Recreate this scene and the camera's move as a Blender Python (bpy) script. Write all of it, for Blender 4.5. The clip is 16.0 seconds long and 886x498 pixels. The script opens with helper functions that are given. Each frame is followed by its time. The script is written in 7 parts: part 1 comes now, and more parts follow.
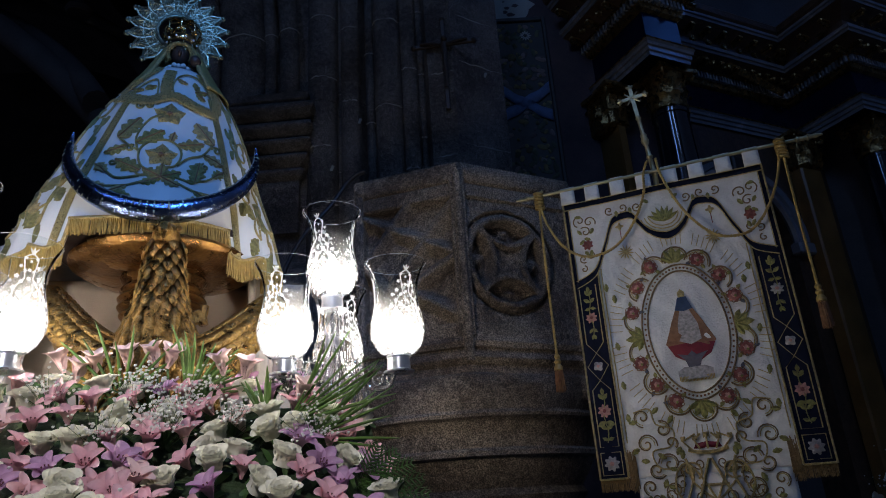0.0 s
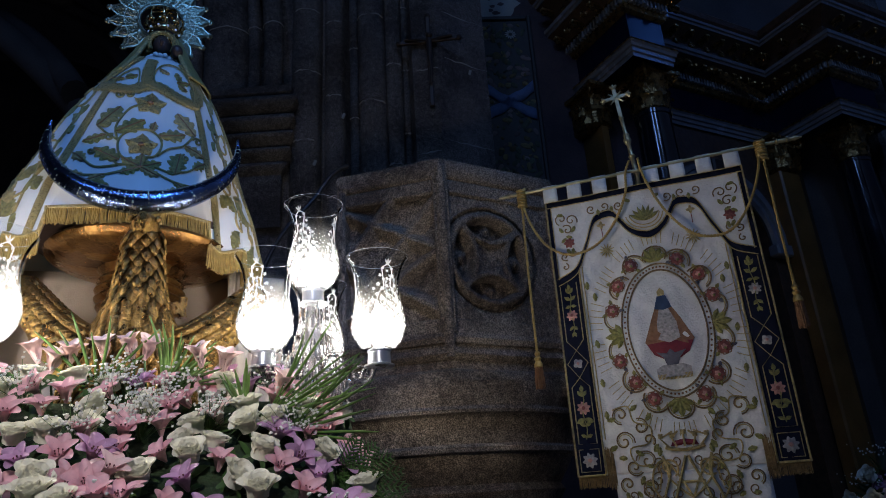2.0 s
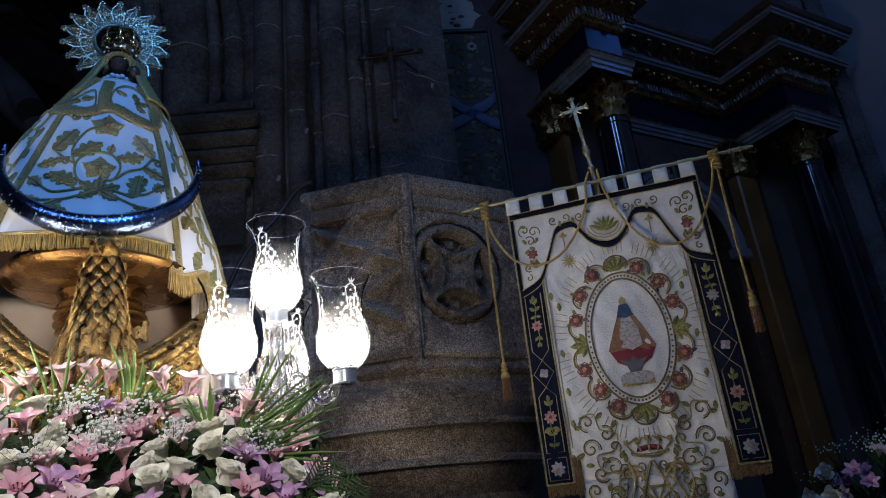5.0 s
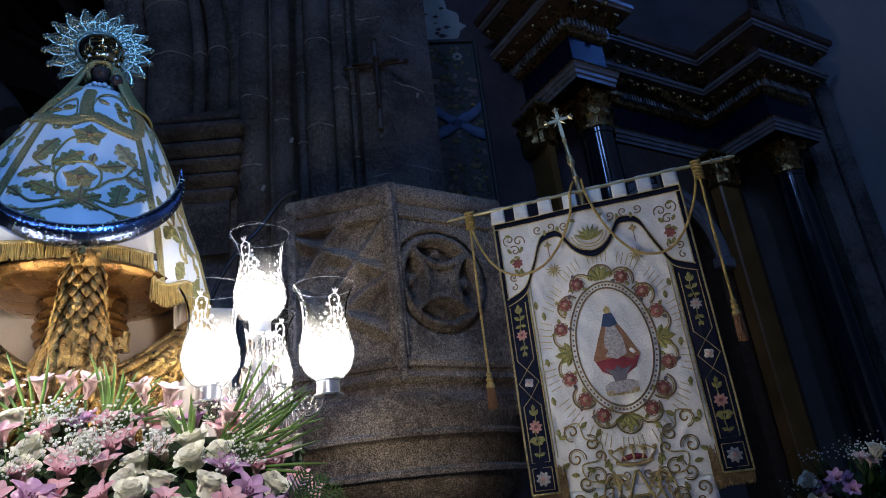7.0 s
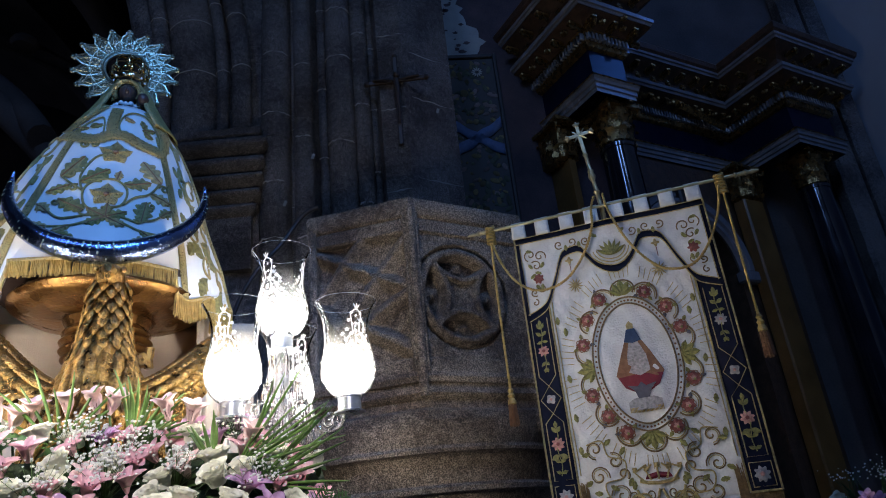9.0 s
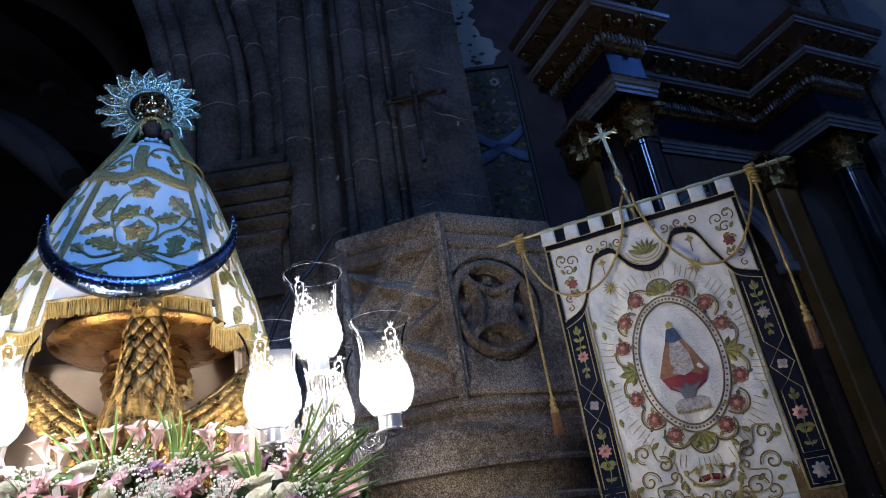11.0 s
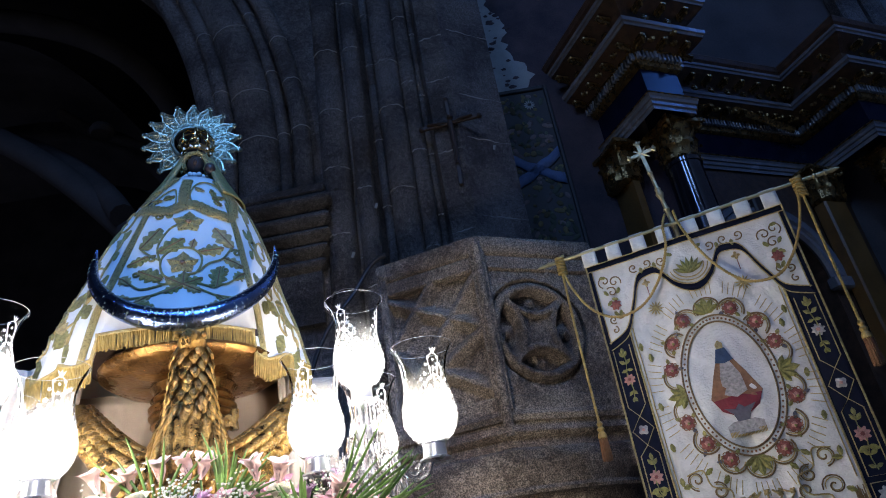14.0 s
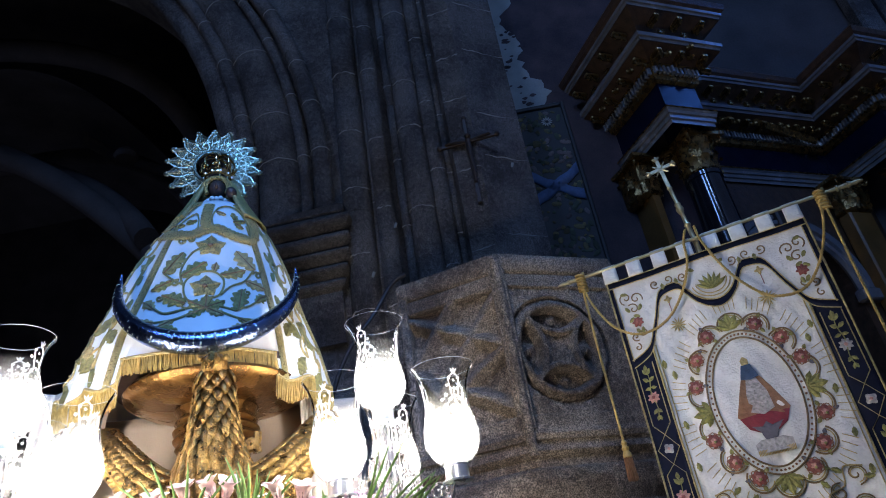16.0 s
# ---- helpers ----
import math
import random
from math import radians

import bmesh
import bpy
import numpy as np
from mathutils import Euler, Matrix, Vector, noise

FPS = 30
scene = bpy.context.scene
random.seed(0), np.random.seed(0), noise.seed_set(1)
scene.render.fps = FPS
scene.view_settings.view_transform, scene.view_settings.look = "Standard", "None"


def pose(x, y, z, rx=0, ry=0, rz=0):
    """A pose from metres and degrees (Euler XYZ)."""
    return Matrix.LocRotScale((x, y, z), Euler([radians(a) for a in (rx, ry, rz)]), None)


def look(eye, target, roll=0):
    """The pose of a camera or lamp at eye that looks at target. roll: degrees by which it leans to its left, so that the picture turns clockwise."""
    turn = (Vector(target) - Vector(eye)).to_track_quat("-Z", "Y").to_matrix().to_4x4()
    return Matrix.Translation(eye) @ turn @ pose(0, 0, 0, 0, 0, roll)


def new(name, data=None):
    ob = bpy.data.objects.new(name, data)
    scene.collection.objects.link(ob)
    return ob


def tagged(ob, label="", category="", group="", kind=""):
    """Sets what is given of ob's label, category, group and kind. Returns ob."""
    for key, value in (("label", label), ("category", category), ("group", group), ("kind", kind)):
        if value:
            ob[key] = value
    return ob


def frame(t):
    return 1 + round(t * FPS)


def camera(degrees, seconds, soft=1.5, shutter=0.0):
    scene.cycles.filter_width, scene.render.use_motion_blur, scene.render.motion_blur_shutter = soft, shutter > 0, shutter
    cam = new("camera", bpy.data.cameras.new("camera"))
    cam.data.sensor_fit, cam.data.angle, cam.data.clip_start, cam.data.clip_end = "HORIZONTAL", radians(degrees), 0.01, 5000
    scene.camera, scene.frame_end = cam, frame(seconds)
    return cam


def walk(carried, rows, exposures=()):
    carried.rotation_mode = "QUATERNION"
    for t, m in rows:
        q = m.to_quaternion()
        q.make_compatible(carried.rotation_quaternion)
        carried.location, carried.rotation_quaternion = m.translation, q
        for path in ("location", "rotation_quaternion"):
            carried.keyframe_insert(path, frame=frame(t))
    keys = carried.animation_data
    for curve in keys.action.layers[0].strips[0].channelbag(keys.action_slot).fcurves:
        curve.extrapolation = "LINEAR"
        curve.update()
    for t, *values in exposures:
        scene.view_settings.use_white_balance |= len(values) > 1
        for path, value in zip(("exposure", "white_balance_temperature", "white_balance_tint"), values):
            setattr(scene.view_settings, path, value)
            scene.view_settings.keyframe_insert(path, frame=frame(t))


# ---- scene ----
cam = camera(65.92, 16.0, 0.95)
PATH = [
    (0.0, pose(-0.000, 0.000, 1.500, 111.00, 3.60, 0.00)),
    (0.5, pose(-0.001, 0.003, 1.497, 110.93, 3.60, -0.16)),
    (1.0, pose(-0.004, 0.002, 1.496, 110.87, 3.73, -0.62)),
    (1.5, pose(-0.001, 0.003, 1.492, 110.86, 3.59, -1.22)),
    (2.0, pose(-0.001, 0.007, 1.490, 110.75, 3.35, -1.71)),
    (2.5, pose(0.003, 0.001, 1.490, 110.67, 3.48, -2.36)),
    (3.0, pose(0.008, -0.008, 1.495, 110.65, 3.96, -2.65)),
    (3.5, pose(0.014, -0.019, 1.500, 110.77, 4.45, -2.84)),
    (4.0, pose(0.018, -0.025, 1.503, 110.92, 5.04, -2.95)),
    (6.5, pose(0.029, -0.030, 1.508, 111.88, 6.03, -4.46)),
    (7.0, pose(0.031, -0.027, 1.507, 111.99, 6.11, -4.62)),
    (7.5, pose(0.029, -0.028, 1.508, 112.08, 6.07, -4.68)),
    (8.0, pose(0.030, -0.032, 1.513, 112.30, 5.90, -4.29)),
    (8.5, pose(0.033, -0.030, 1.514, 112.79, 5.80, -3.89)),
    (9.0, pose(0.028, -0.026, 1.514, 113.34, 5.59, -3.01)),
    (11.5, pose(0.029, -0.002, 1.520, 115.36, 8.75, 1.64)),
    (12.0, pose(0.030, -0.001, 1.520, 115.79, 8.65, 2.12)),
    (12.5, pose(0.028, 0.004, 1.521, 116.18, 8.56, 2.53)),
    (13.0, pose(0.024, 0.009, 1.520, 116.60, 8.50, 3.23)),
    (13.5, pose(0.023, 0.014, 1.521, 117.08, 8.36, 4.07)),
    (14.0, pose(0.028, 0.010, 1.523, 117.59, 8.31, 4.68)),
    (14.5, pose(0.031, 0.009, 1.526, 118.16, 8.39, 5.33)),
    (15.0, pose(0.031, 0.006, 1.526, 118.62, 8.49, 5.89)),
    (15.5, pose(0.030, 0.007, 1.528, 118.96, 8.39, 6.29)),
    (16.0, pose(0.034, 0.001, 1.530, 119.30, 8.32, 6.63)),
]
EXPOSURES = [(0.0, -1.26), (2.0, -1.16), (4.0, -0.95), (6.5, -0.48), (9.0, -0.36), (11.5, -0.08), (14.0, -0.04), (16.0, 0.14)]
walk(cam, PATH, EXPOSURES)

# ---- light ----
world = bpy.data.worlds.new("church_dusk")
scene.world = world
world.use_nodes = True
wbg = world.node_tree.nodes["Background"]
wbg.inputs[0].default_value = (0.16, 0.30, 0.75, 1)
wbg.inputs[1].default_value = 0.065


def lamp(name, kind, m, power, colour, size=0.1, spot=None):
    data = bpy.data.lights.new(name, kind)
    data.energy, data.color = power, colour
    if kind == "AREA":
        data.size = size
    else:
        data.shadow_soft_size = size
    if spot:
        data.spot_size, data.spot_blend = radians(spot), 0.6
    ob = new(name, data)
    ob.matrix_world = m
    return ob


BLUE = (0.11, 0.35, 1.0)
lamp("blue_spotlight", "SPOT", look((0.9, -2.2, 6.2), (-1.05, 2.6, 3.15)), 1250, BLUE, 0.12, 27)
# No lamp known here: white light added to brighten the flower bed.
lamp("float_spotlight", "SPOT", look((-0.2, -3.0, 4.2), (-0.72, 1.85, 1.50)), 1020, (1.0, 0.94, 0.95), 0.15, 20)

# Second, unseen spotlight: added overhead for blue on the pulpit's upper faces.
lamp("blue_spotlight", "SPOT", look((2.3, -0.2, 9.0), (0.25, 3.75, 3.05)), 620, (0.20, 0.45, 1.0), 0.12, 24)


def rect_light(name, eye, target, power, colour, width, height):
    ob = lamp(name, "AREA", look(eye, target), power, colour, width)
    ob.data.shape, ob.data.size_y = "RECTANGLE", height
    return ob


# Unseen tall light, added for diffuse blue from the front right.
rect_light("nave_window_light", (1.4, -9.8, 13.4), (1.4, 5.5, 4.6), 640, (0.24, 0.45, 1.0), 1.3, 7.0)
# Unseen tall light, set where the column's streak would mirror it.
rect_light("nave_window_light", (-4.45, -9.8, 13.4), (2.3, 5.5, 4.6), 560, (0.20, 0.40, 1.0), 1.3, 6.0)
rect_light("blue_bar_light", (6.0, 4.3, 8.6), (2.5, 5.4, 5.9), 22, (0.07, 0.24, 1.0), 0.35, 1.7)
# Dim light added on the far wall so that the vault shows.
rect_light("aisle_window_light", (-13.6, 7.0, 8.0), (-5.0, 9.5, 9.0), 22, (0.55, 0.62, 1.0), 1.2, 4.0)

# ---- materials ----


def material(name, base, rough=0.6, metal=0.0, vary=0.25, scale=6.0, bump=0.2, fine=60.0, second=None, sheen=0.0, per_object=0.0, emit=None, coat=0.0, spec=0.5, grain=0.4):
    """A procedural surface: two scales of variation in colour and roughness, and bump."""
    m = bpy.data.materials.new(name)
    m.use_nodes = True
    nt = m.node_tree
    n, l = nt.nodes, nt.links
    b = n["Principled BSDF"]
    b.inputs["Metallic"].default_value = metal
    b.inputs["Specular IOR Level"].default_value = spec
    b.inputs["Coat Weight"].default_value = coat
    b.inputs["Sheen Weight"].default_value = sheen
    co = n.new("ShaderNodeTexCoord")
    n1 = n.new("ShaderNodeTexNoise")
    n1.inputs["Scale"].default_value, n1.inputs["Detail"].default_value = scale, 6
    n2 = n.new("ShaderNodeTexNoise")
    n2.inputs["Scale"].default_value, n2.inputs["Detail"].default_value = fine, 4
    l.new(co.outputs["Object"], n1.inputs["Vector"])
    l.new(co.outputs["Object"], n2.inputs["Vector"])
    mix = n.new("ShaderNodeMath")
    mix.operation = "MULTIPLY_ADD"
    mix.inputs[1].default_value = grain
    l.new(n2.outputs["Fac"], mix.inputs[0])
    l.new(n1.outputs["Fac"], mix.inputs[2])
    ramp = n.new("ShaderNodeValToRGB")
    e = ramp.color_ramp.elements
    e[0].position, e[1].position = 0.25 + 0.5 * grain, 0.75 + 0.5 * grain
    dark = second if second else tuple(c * (1 - vary) for c in base)
    light = base if second else tuple(min(1, c * (1 + vary * 0.6)) for c in base)
    e[0].color, e[1].color = (*dark, 1), (*light, 1)
    l.new(mix.outputs[0], ramp.inputs[0])
    out = ramp.outputs[0]
    if per_object:
        info = n.new("ShaderNodeObjectInfo")
        hs = n.new("ShaderNodeHueSaturation")
        mp = n.new("ShaderNodeMapRange")
        mp.inputs[3].default_value, mp.inputs[4].default_value = 1 - per_object, 1 + per_object
        l.new(info.outputs["Random"], mp.inputs[0])
        l.new(mp.outputs[0], hs.inputs["Value"])
        l.new(out, hs.inputs["Color"])
        out = hs.outputs[0]
    l.new(out, b.inputs["Base Color"])
    rr = n.new("ShaderNodeMapRange")
    rr.inputs[3].default_value, rr.inputs[4].default_value = max(0.02, rough - 0.12), min(1, rough + 0.12)
    l.new(n1.outputs["Fac"], rr.inputs[0])
    l.new(rr.outputs[0], b.inputs["Roughness"])
    if bump:
        bp = n.new("ShaderNodeBump")
        bp.inputs["Strength"].default_value, bp.inputs["Distance"].default_value = bump, 0.02
        l.new(mix.outputs[0], bp.inputs["Height"])
        l.new(bp.outputs[0], b.inputs["Normal"])
    if emit:
        b.inputs["Emission Color"].default_value = (*emit[0], 1)
        b.inputs["Emission Strength"].default_value = emit[1]
    return m


def granite(name, light, dark, speck):
    """Coarse granite: stains, crystals in three tones and a pitted surface."""
    m = bpy.data.materials.new(name)
    m.use_nodes = True
    n, l = m.node_tree.nodes, m.node_tree.links
    b = n["Principled BSDF"]
    co = n.new("ShaderNodeTexCoord")
    big, mid, fine = (n.new("ShaderNodeTexNoise") for _ in range(3))
    for t, sc, de in ((big, 2.2, 5), (mid, 28.0, 4), (fine, 130.0, 2)):
        t.inputs["Scale"].default_value, t.inputs["Detail"].default_value = sc, de
        l.new(co.outputs["Object"], t.inputs["Vector"])
    r1, r2 = n.new("ShaderNodeValToRGB"), n.new("ShaderNodeValToRGB")
    r1.color_ramp.elements[0].position, r1.color_ramp.elements[1].position = 0.36, 0.64
    r1.color_ramp.elements[0].color, r1.color_ramp.elements[1].color = (*dark, 1), (*light, 1)
    r2.color_ramp.elements[0].position, r2.color_ramp.elements[1].position = 0.40, 0.66
    r2.color_ramp.elements[0].color, r2.color_ramp.elements[1].color = (0.35, 0.35, 0.35, 1), (*speck, 1)
    add = n.new("ShaderNodeMath")
    add.operation = "MULTIPLY_ADD"
    add.inputs[1].default_value = 0.5
    sub_ = n.new("ShaderNodeMath")
    sub_.operation = "SUBTRACT"
    sub_.inputs[1].default_value = 0.25
    l.new(mid.outputs["Fac"], add.inputs[0])
    l.new(big.outputs["Fac"], add.inputs[2])
    l.new(add.outputs[0], sub_.inputs[0])
    l.new(sub_.outputs[0], r1.inputs[0])
    l.new(fine.outputs["Fac"], r2.inputs[0])
    mx = n.new("ShaderNodeMix")
    mx.data_type, mx.blend_type = "RGBA", "MULTIPLY"
    mx.inputs["Factor"].default_value = 1.0
    l.new(r1.outputs[0], mx.inputs["A"])
    l.new(r2.outputs[0], mx.inputs["B"])
    l.new(mx.outputs["Result"], b.inputs["Base Color"])
    b.inputs["Roughness"].default_value = 0.72
    b1, b2 = n.new("ShaderNodeBump"), n.new("ShaderNodeBump")
    b1.inputs["Strength"].default_value, b1.inputs["Distance"].default_value = 0.9, 0.012
    b2.inputs["Strength"].default_value, b2.inputs["Distance"].default_value = 0.7, 0.03
    l.new(fine.outputs["Fac"], b1.inputs["Height"])
    l.new(mid.outputs["Fac"], b2.inputs["Height"])
    l.new(b2.outputs[0], b1.inputs["Normal"])
    l.new(b1.outputs[0], b.inputs["Normal"])
    return m


STONE = granite("granite", (0.26, 0.23, 0.20), (0.085, 0.072, 0.062), (1.25, 1.25, 1.3))
STONE_P = granite("pulpit_granite", (0.33, 0.262, 0.195), (0.095, 0.068, 0.048), (1.6, 1.6, 1.65))
MORTAR = material("mortar", (0.42, 0.40, 0.37), 0.9, scale=20, bump=0.4)
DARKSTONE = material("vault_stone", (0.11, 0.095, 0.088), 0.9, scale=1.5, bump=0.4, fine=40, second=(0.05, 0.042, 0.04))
PLASTER2 = material("pale_plaster", (0.36, 0.38, 0.36), 0.9, scale=5, bump=0.25, vary=0.2)
WALLBLUE = material("smooth_plaster", (0.50, 0.52, 0.56), 0.9, scale=1.5, bump=0.05, vary=0.15)
FLOOR = material("floor_slabs", (0.20, 0.18, 0.16), 0.6, scale=2, bump=0.2)
SATIN = material("white_satin", (0.80, 0.80, 0.78), 0.38, vary=0.06, scale=9, bump=0.12, fine=300, sheen=0.3)
SATIN_B = material("cream_satin", (0.70, 0.69, 0.66), 0.27, vary=0.12, scale=9, bump=0.5, fine=120, sheen=0.2)
LINING = material("beige_drape", (0.46, 0.38, 0.31), 0.75, vary=0.15, scale=3, bump=0.1, fine=200)
DRAPE = material("cream_drape", (0.55, 0.49, 0.43), 0.5, vary=0.12, scale=9, bump=0.3, fine=120, sheen=0.2)
NAVY = material("navy_velvet", (0.007, 0.010, 0.026), 0.9, vary=0.3, scale=20, bump=0.1, fine=400, spec=0.15)
GOLD = material("gilded_wood", (0.60, 0.37, 0.12), 0.30, 0.95, vary=0.5, scale=26, bump=0.7, fine=150, second=(0.06, 0.027, 0.010))
# Darker copy of the gilding: shade under the mantle put into the colour.
GOLD_SHADE = material("dark_gilding", (0.42, 0.22, 0.065), 0.28, 0.9, vary=0.5, scale=9, bump=0.3, fine=90, second=(0.13, 0.055, 0.020))
SEQUIN = material("gold_sequins", (0.66, 0.52, 0.22), 0.30, 0.5, vary=0.5, scale=160, bump=0.9, fine=500)
GOLD_T = material("gold_thread", (0.52, 0.40, 0.17), 0.42, 0.3, vary=0.5, scale=80, bump=0.6, fine=500)
GOLD_G = material("green_gold_thread", (0.34, 0.30, 0.11), 0.45, 0.25, vary=0.5, scale=60, bump=0.6, fine=500)
FRINGE = material("gold_fringe", (0.52, 0.36, 0.12), 0.42, 0.5, vary=0.35, scale=40, bump=0.3, fine=300)
BRASS = material("polished_brass", (0.75, 0.56, 0.27), 0.2, 1.0, vary=0.2, scale=20, bump=0.1)
GILTMETAL = material("gilt_metal", (0.54, 0.47, 0.28), 0.36, 0.75, vary=0.25, scale=20, bump=0.15)
GOLD_P = material("pale_gold_thread", (0.33, 0.31, 0.10), 0.45, 0.3, vary=0.5, scale=90, bump=0.6, fine=500)
BRONZE_T = material("bronze_thread", (0.25, 0.165, 0.075), 0.42, 0.35, vary=0.4, scale=90, bump=0.5, fine=500)
SILVER = material("silver", (0.38, 0.37, 0.25), 0.34, 1.0, vary=0.35, scale=25, bump=0.25, fine=150)
CHROME = material("chrome", (0.80, 0.83, 0.90), 0.28, 0.75, vary=0.08, scale=10, bump=0.0)
CRYSTAL = material("cut_crystal", (0.9, 0.92, 0.95), 0.05, 0.0, vary=0.03, scale=30, bump=0.0, coat=1.0, spec=1.0)
# The blue light on the moon is put into this metal's colour.
MOON = material("blue_enamelled_silver", (0.30, 0.40, 0.70), 0.17, 1.0, vary=0.3, scale=12, bump=0.35, fine=70)
DARKWOOD = material("dark_wood", (0.045, 0.028, 0.018), 0.5, scale=12, bump=0.2)
SKIN = material("dark_carved_wood", (0.045, 0.027, 0.022), 0.45, scale=20, bump=0.1)
BLACKMARBLE = material("black_marble", (0.012, 0.013, 0.020), 0.10, scale=5, bump=0.0, vary=0.5, spec=0.9)
GREYMARBLE = material("grey_marble", (0.20, 0.205, 0.215), 0.24, scale=4, bump=0.05, vary=0.3)
OCHRE = material("ochre_marble", (0.20, 0.105, 0.03), 0.35, scale=3, bump=0.05, vary=0.4)
FRIEZE = material("dark_blue_frieze", (0.006, 0.008, 0.026), 0.2, scale=6, bump=0.05, spec=0.12)
GILT_D = material("old_gilding", (0.42, 0.27, 0.10), 0.28, 0.85, vary=0.55, scale=18, bump=0.5, fine=90, second=(0.10, 0.055, 0.022))
BROWNWOOD = material("brown_carved_wood", (0.085, 0.048, 0.028), 0.5, scale=14, bump=0.5, fine=70, vary=0.5)
LEAF = material("leaf_green", (0.055, 0.12, 0.030), 0.45, vary=0.4, scale=14, bump=0.2, per_object=0.3)
BLADE = material("palm_green", (0.12, 0.22, 0.05), 0.4, vary=0.3, scale=18, bump=0.1, per_object=0.4)
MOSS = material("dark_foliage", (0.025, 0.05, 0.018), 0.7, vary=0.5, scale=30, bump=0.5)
ROSE = material("cream_rose_petal", (0.93, 0.91, 0.76), 0.5, vary=0.05, scale=8, bump=0.08, sheen=0.2, per_object=0.05)
PINK = material("pink_petal", (0.90, 0.52, 0.57), 0.5, vary=0.26, scale=22, bump=0.1, per_object=0.14)
PALEPINK = material("pale_pink_petal", (0.90, 0.66, 0.64), 0.5, vary=0.12, scale=22, bump=0.1, per_object=0.08)
MAUVE = material("mauve_petal", (0.64, 0.38, 0.58), 0.5, vary=0.3, scale=22, bump=0.1, per_object=0.18)
WHITEBUD = material("white_blossom", (0.84, 0.84, 0.80), 0.6, vary=0.05, scale=30, bump=0.1)
ROSETHREAD = material("rose_red_thread", (0.27, 0.075, 0.06), 0.6, vary=0.45, scale=90, bump=0.5, fine=400)
ROSEPALE = material("rose_pink_thread", (0.58, 0.29, 0.24), 0.6, vary=0.4, scale=90, bump=0.5, fine=400)
REDTHREAD = material("crimson_silk", (0.19, 0.010, 0.020), 0.5, vary=0.2, scale=30, bump=0.2)
BLUETHREAD = material("blue_silk", (0.025, 0.055, 0.115), 0.5, vary=0.2, scale=30, bump=0.2)
BROWNTHREAD = material("copper_thread", (0.27, 0.135, 0.065), 0.5, 0.3, vary=0.3, scale=50, bump=0.3)
GREYTHREAD = material("grey_silk", (0.10, 0.10, 0.125), 0.5, vary=0.2, scale=30, bump=0.2)
PALETHREAD = material("silver_thread", (0.42, 0.39, 0.37), 0.5, 0.2, vary=0.4, scale=70, bump=0.5)
BULB = material("lit_bulb", (1, 1, 1), 0.5, bump=0, vary=0, emit=((1.0, 0.93, 0.85), 45))
CABLE = material("black_cable", (0.012, 0.012, 0.014), 0.45, scale=30, bump=0.05)
STAMEN = material("dark_stamen", (0.16, 0.05, 0.06), 0.6, scale=30, bump=0)
FRUIT = material("painted_fruit", (0.22, 0.18, 0.07), 0.85, vary=0.5, scale=22, bump=0.1, second=(0.05, 0.05, 0.035), per_object=0.6)
BLOSSOM = material("painted_blossom", (0.15, 0.12, 0.115), 0.85, vary=0.4, scale=30, bump=0.1, per_object=0.5)
PAINTLEAF = material("painted_leaf", (0.07, 0.09, 0.06), 0.85, vary=0.4, scale=30, bump=0.1, per_object=0.5)
RIBBON = material("painted_blue_ribbon", (0.10, 0.16, 0.30), 0.8, vary=0.3, scale=14, bump=0.05)
DARKPAINT = material("dark_painted_wood", (0.028, 0.03, 0.032), 0.6, vary=0.4, scale=9, bump=0.1)
FADED = material("faded_mural", (0.10, 0.072, 0.075), 0.9, vary=0.5, scale=3.4, bump=0.2, second=(0.028, 0.024, 0.032))


def glass_material(name, frost):
    m = bpy.data.materials.new(name)
    m.use_nodes = True
    n, l = m.node_tree.nodes, m.node_tree.links
    n.remove(n["Principled BSDF"])
    out = n["Material Output"]
    tr, gl, tl = n.new("ShaderNodeBsdfTransparent"), n.new("ShaderNodeBsdfGlossy"), n.new("ShaderNodeBsdfTranslucent")
    df, m0, m1, m2 = n.new("ShaderNodeBsdfDiffuse"), n.new("ShaderNodeMixShader"), n.new("ShaderNodeMixShader"), n.new("ShaderNodeMixShader")
    gl.inputs["Roughness"].default_value = 0.05
    tr.inputs[0].default_value = (0.96, 0.97, 0.97, 1)
    m0.inputs[0].default_value = 0.5
    l.new(tl.outputs[0], m0.inputs[1])
    l.new(df.outputs[0], m0.inputs[2])
    m1.inputs[0].default_value = frost
    l.new(tr.outputs[0], m1.inputs[1])
    l.new(m0.outputs[0], m1.inputs[2])
    lw = n.new("ShaderNodeLayerWeight")
    lw.inputs[0].default_value = 0.05
    l.new(lw.outputs["Fresnel"], m2.inputs[0])
    l.new(m1.outputs[0], m2.inputs[1])
    l.new(gl.outputs[0], m2.inputs[2])
    l.new(m2.outputs[0], out.inputs[0])
    return m


GLASS = glass_material("clear_glass", 0.0)
ETCH = glass_material("etched_glass", 0.85)
# Lower glass layer whose frost fades upward to hold the bulb's white glow.
GLOW_FROST = glass_material("frosted_glass", 0.5)
_n, _l = GLOW_FROST.node_tree.nodes, GLOW_FROST.node_tree.links
_co, _xyz, _map = _n.new("ShaderNodeTexCoord"), _n.new("ShaderNodeSeparateXYZ"), _n.new("ShaderNodeMapRange")
_map.inputs[1].default_value, _map.inputs[2].default_value, _map.inputs[3].default_value, _map.inputs[4].default_value = 0.06, 0.25, 0.26, 0.0
_l.new(_co.outputs["Object"], _xyz.inputs[0])
_l.new(_xyz.outputs[2], _map.inputs[0])
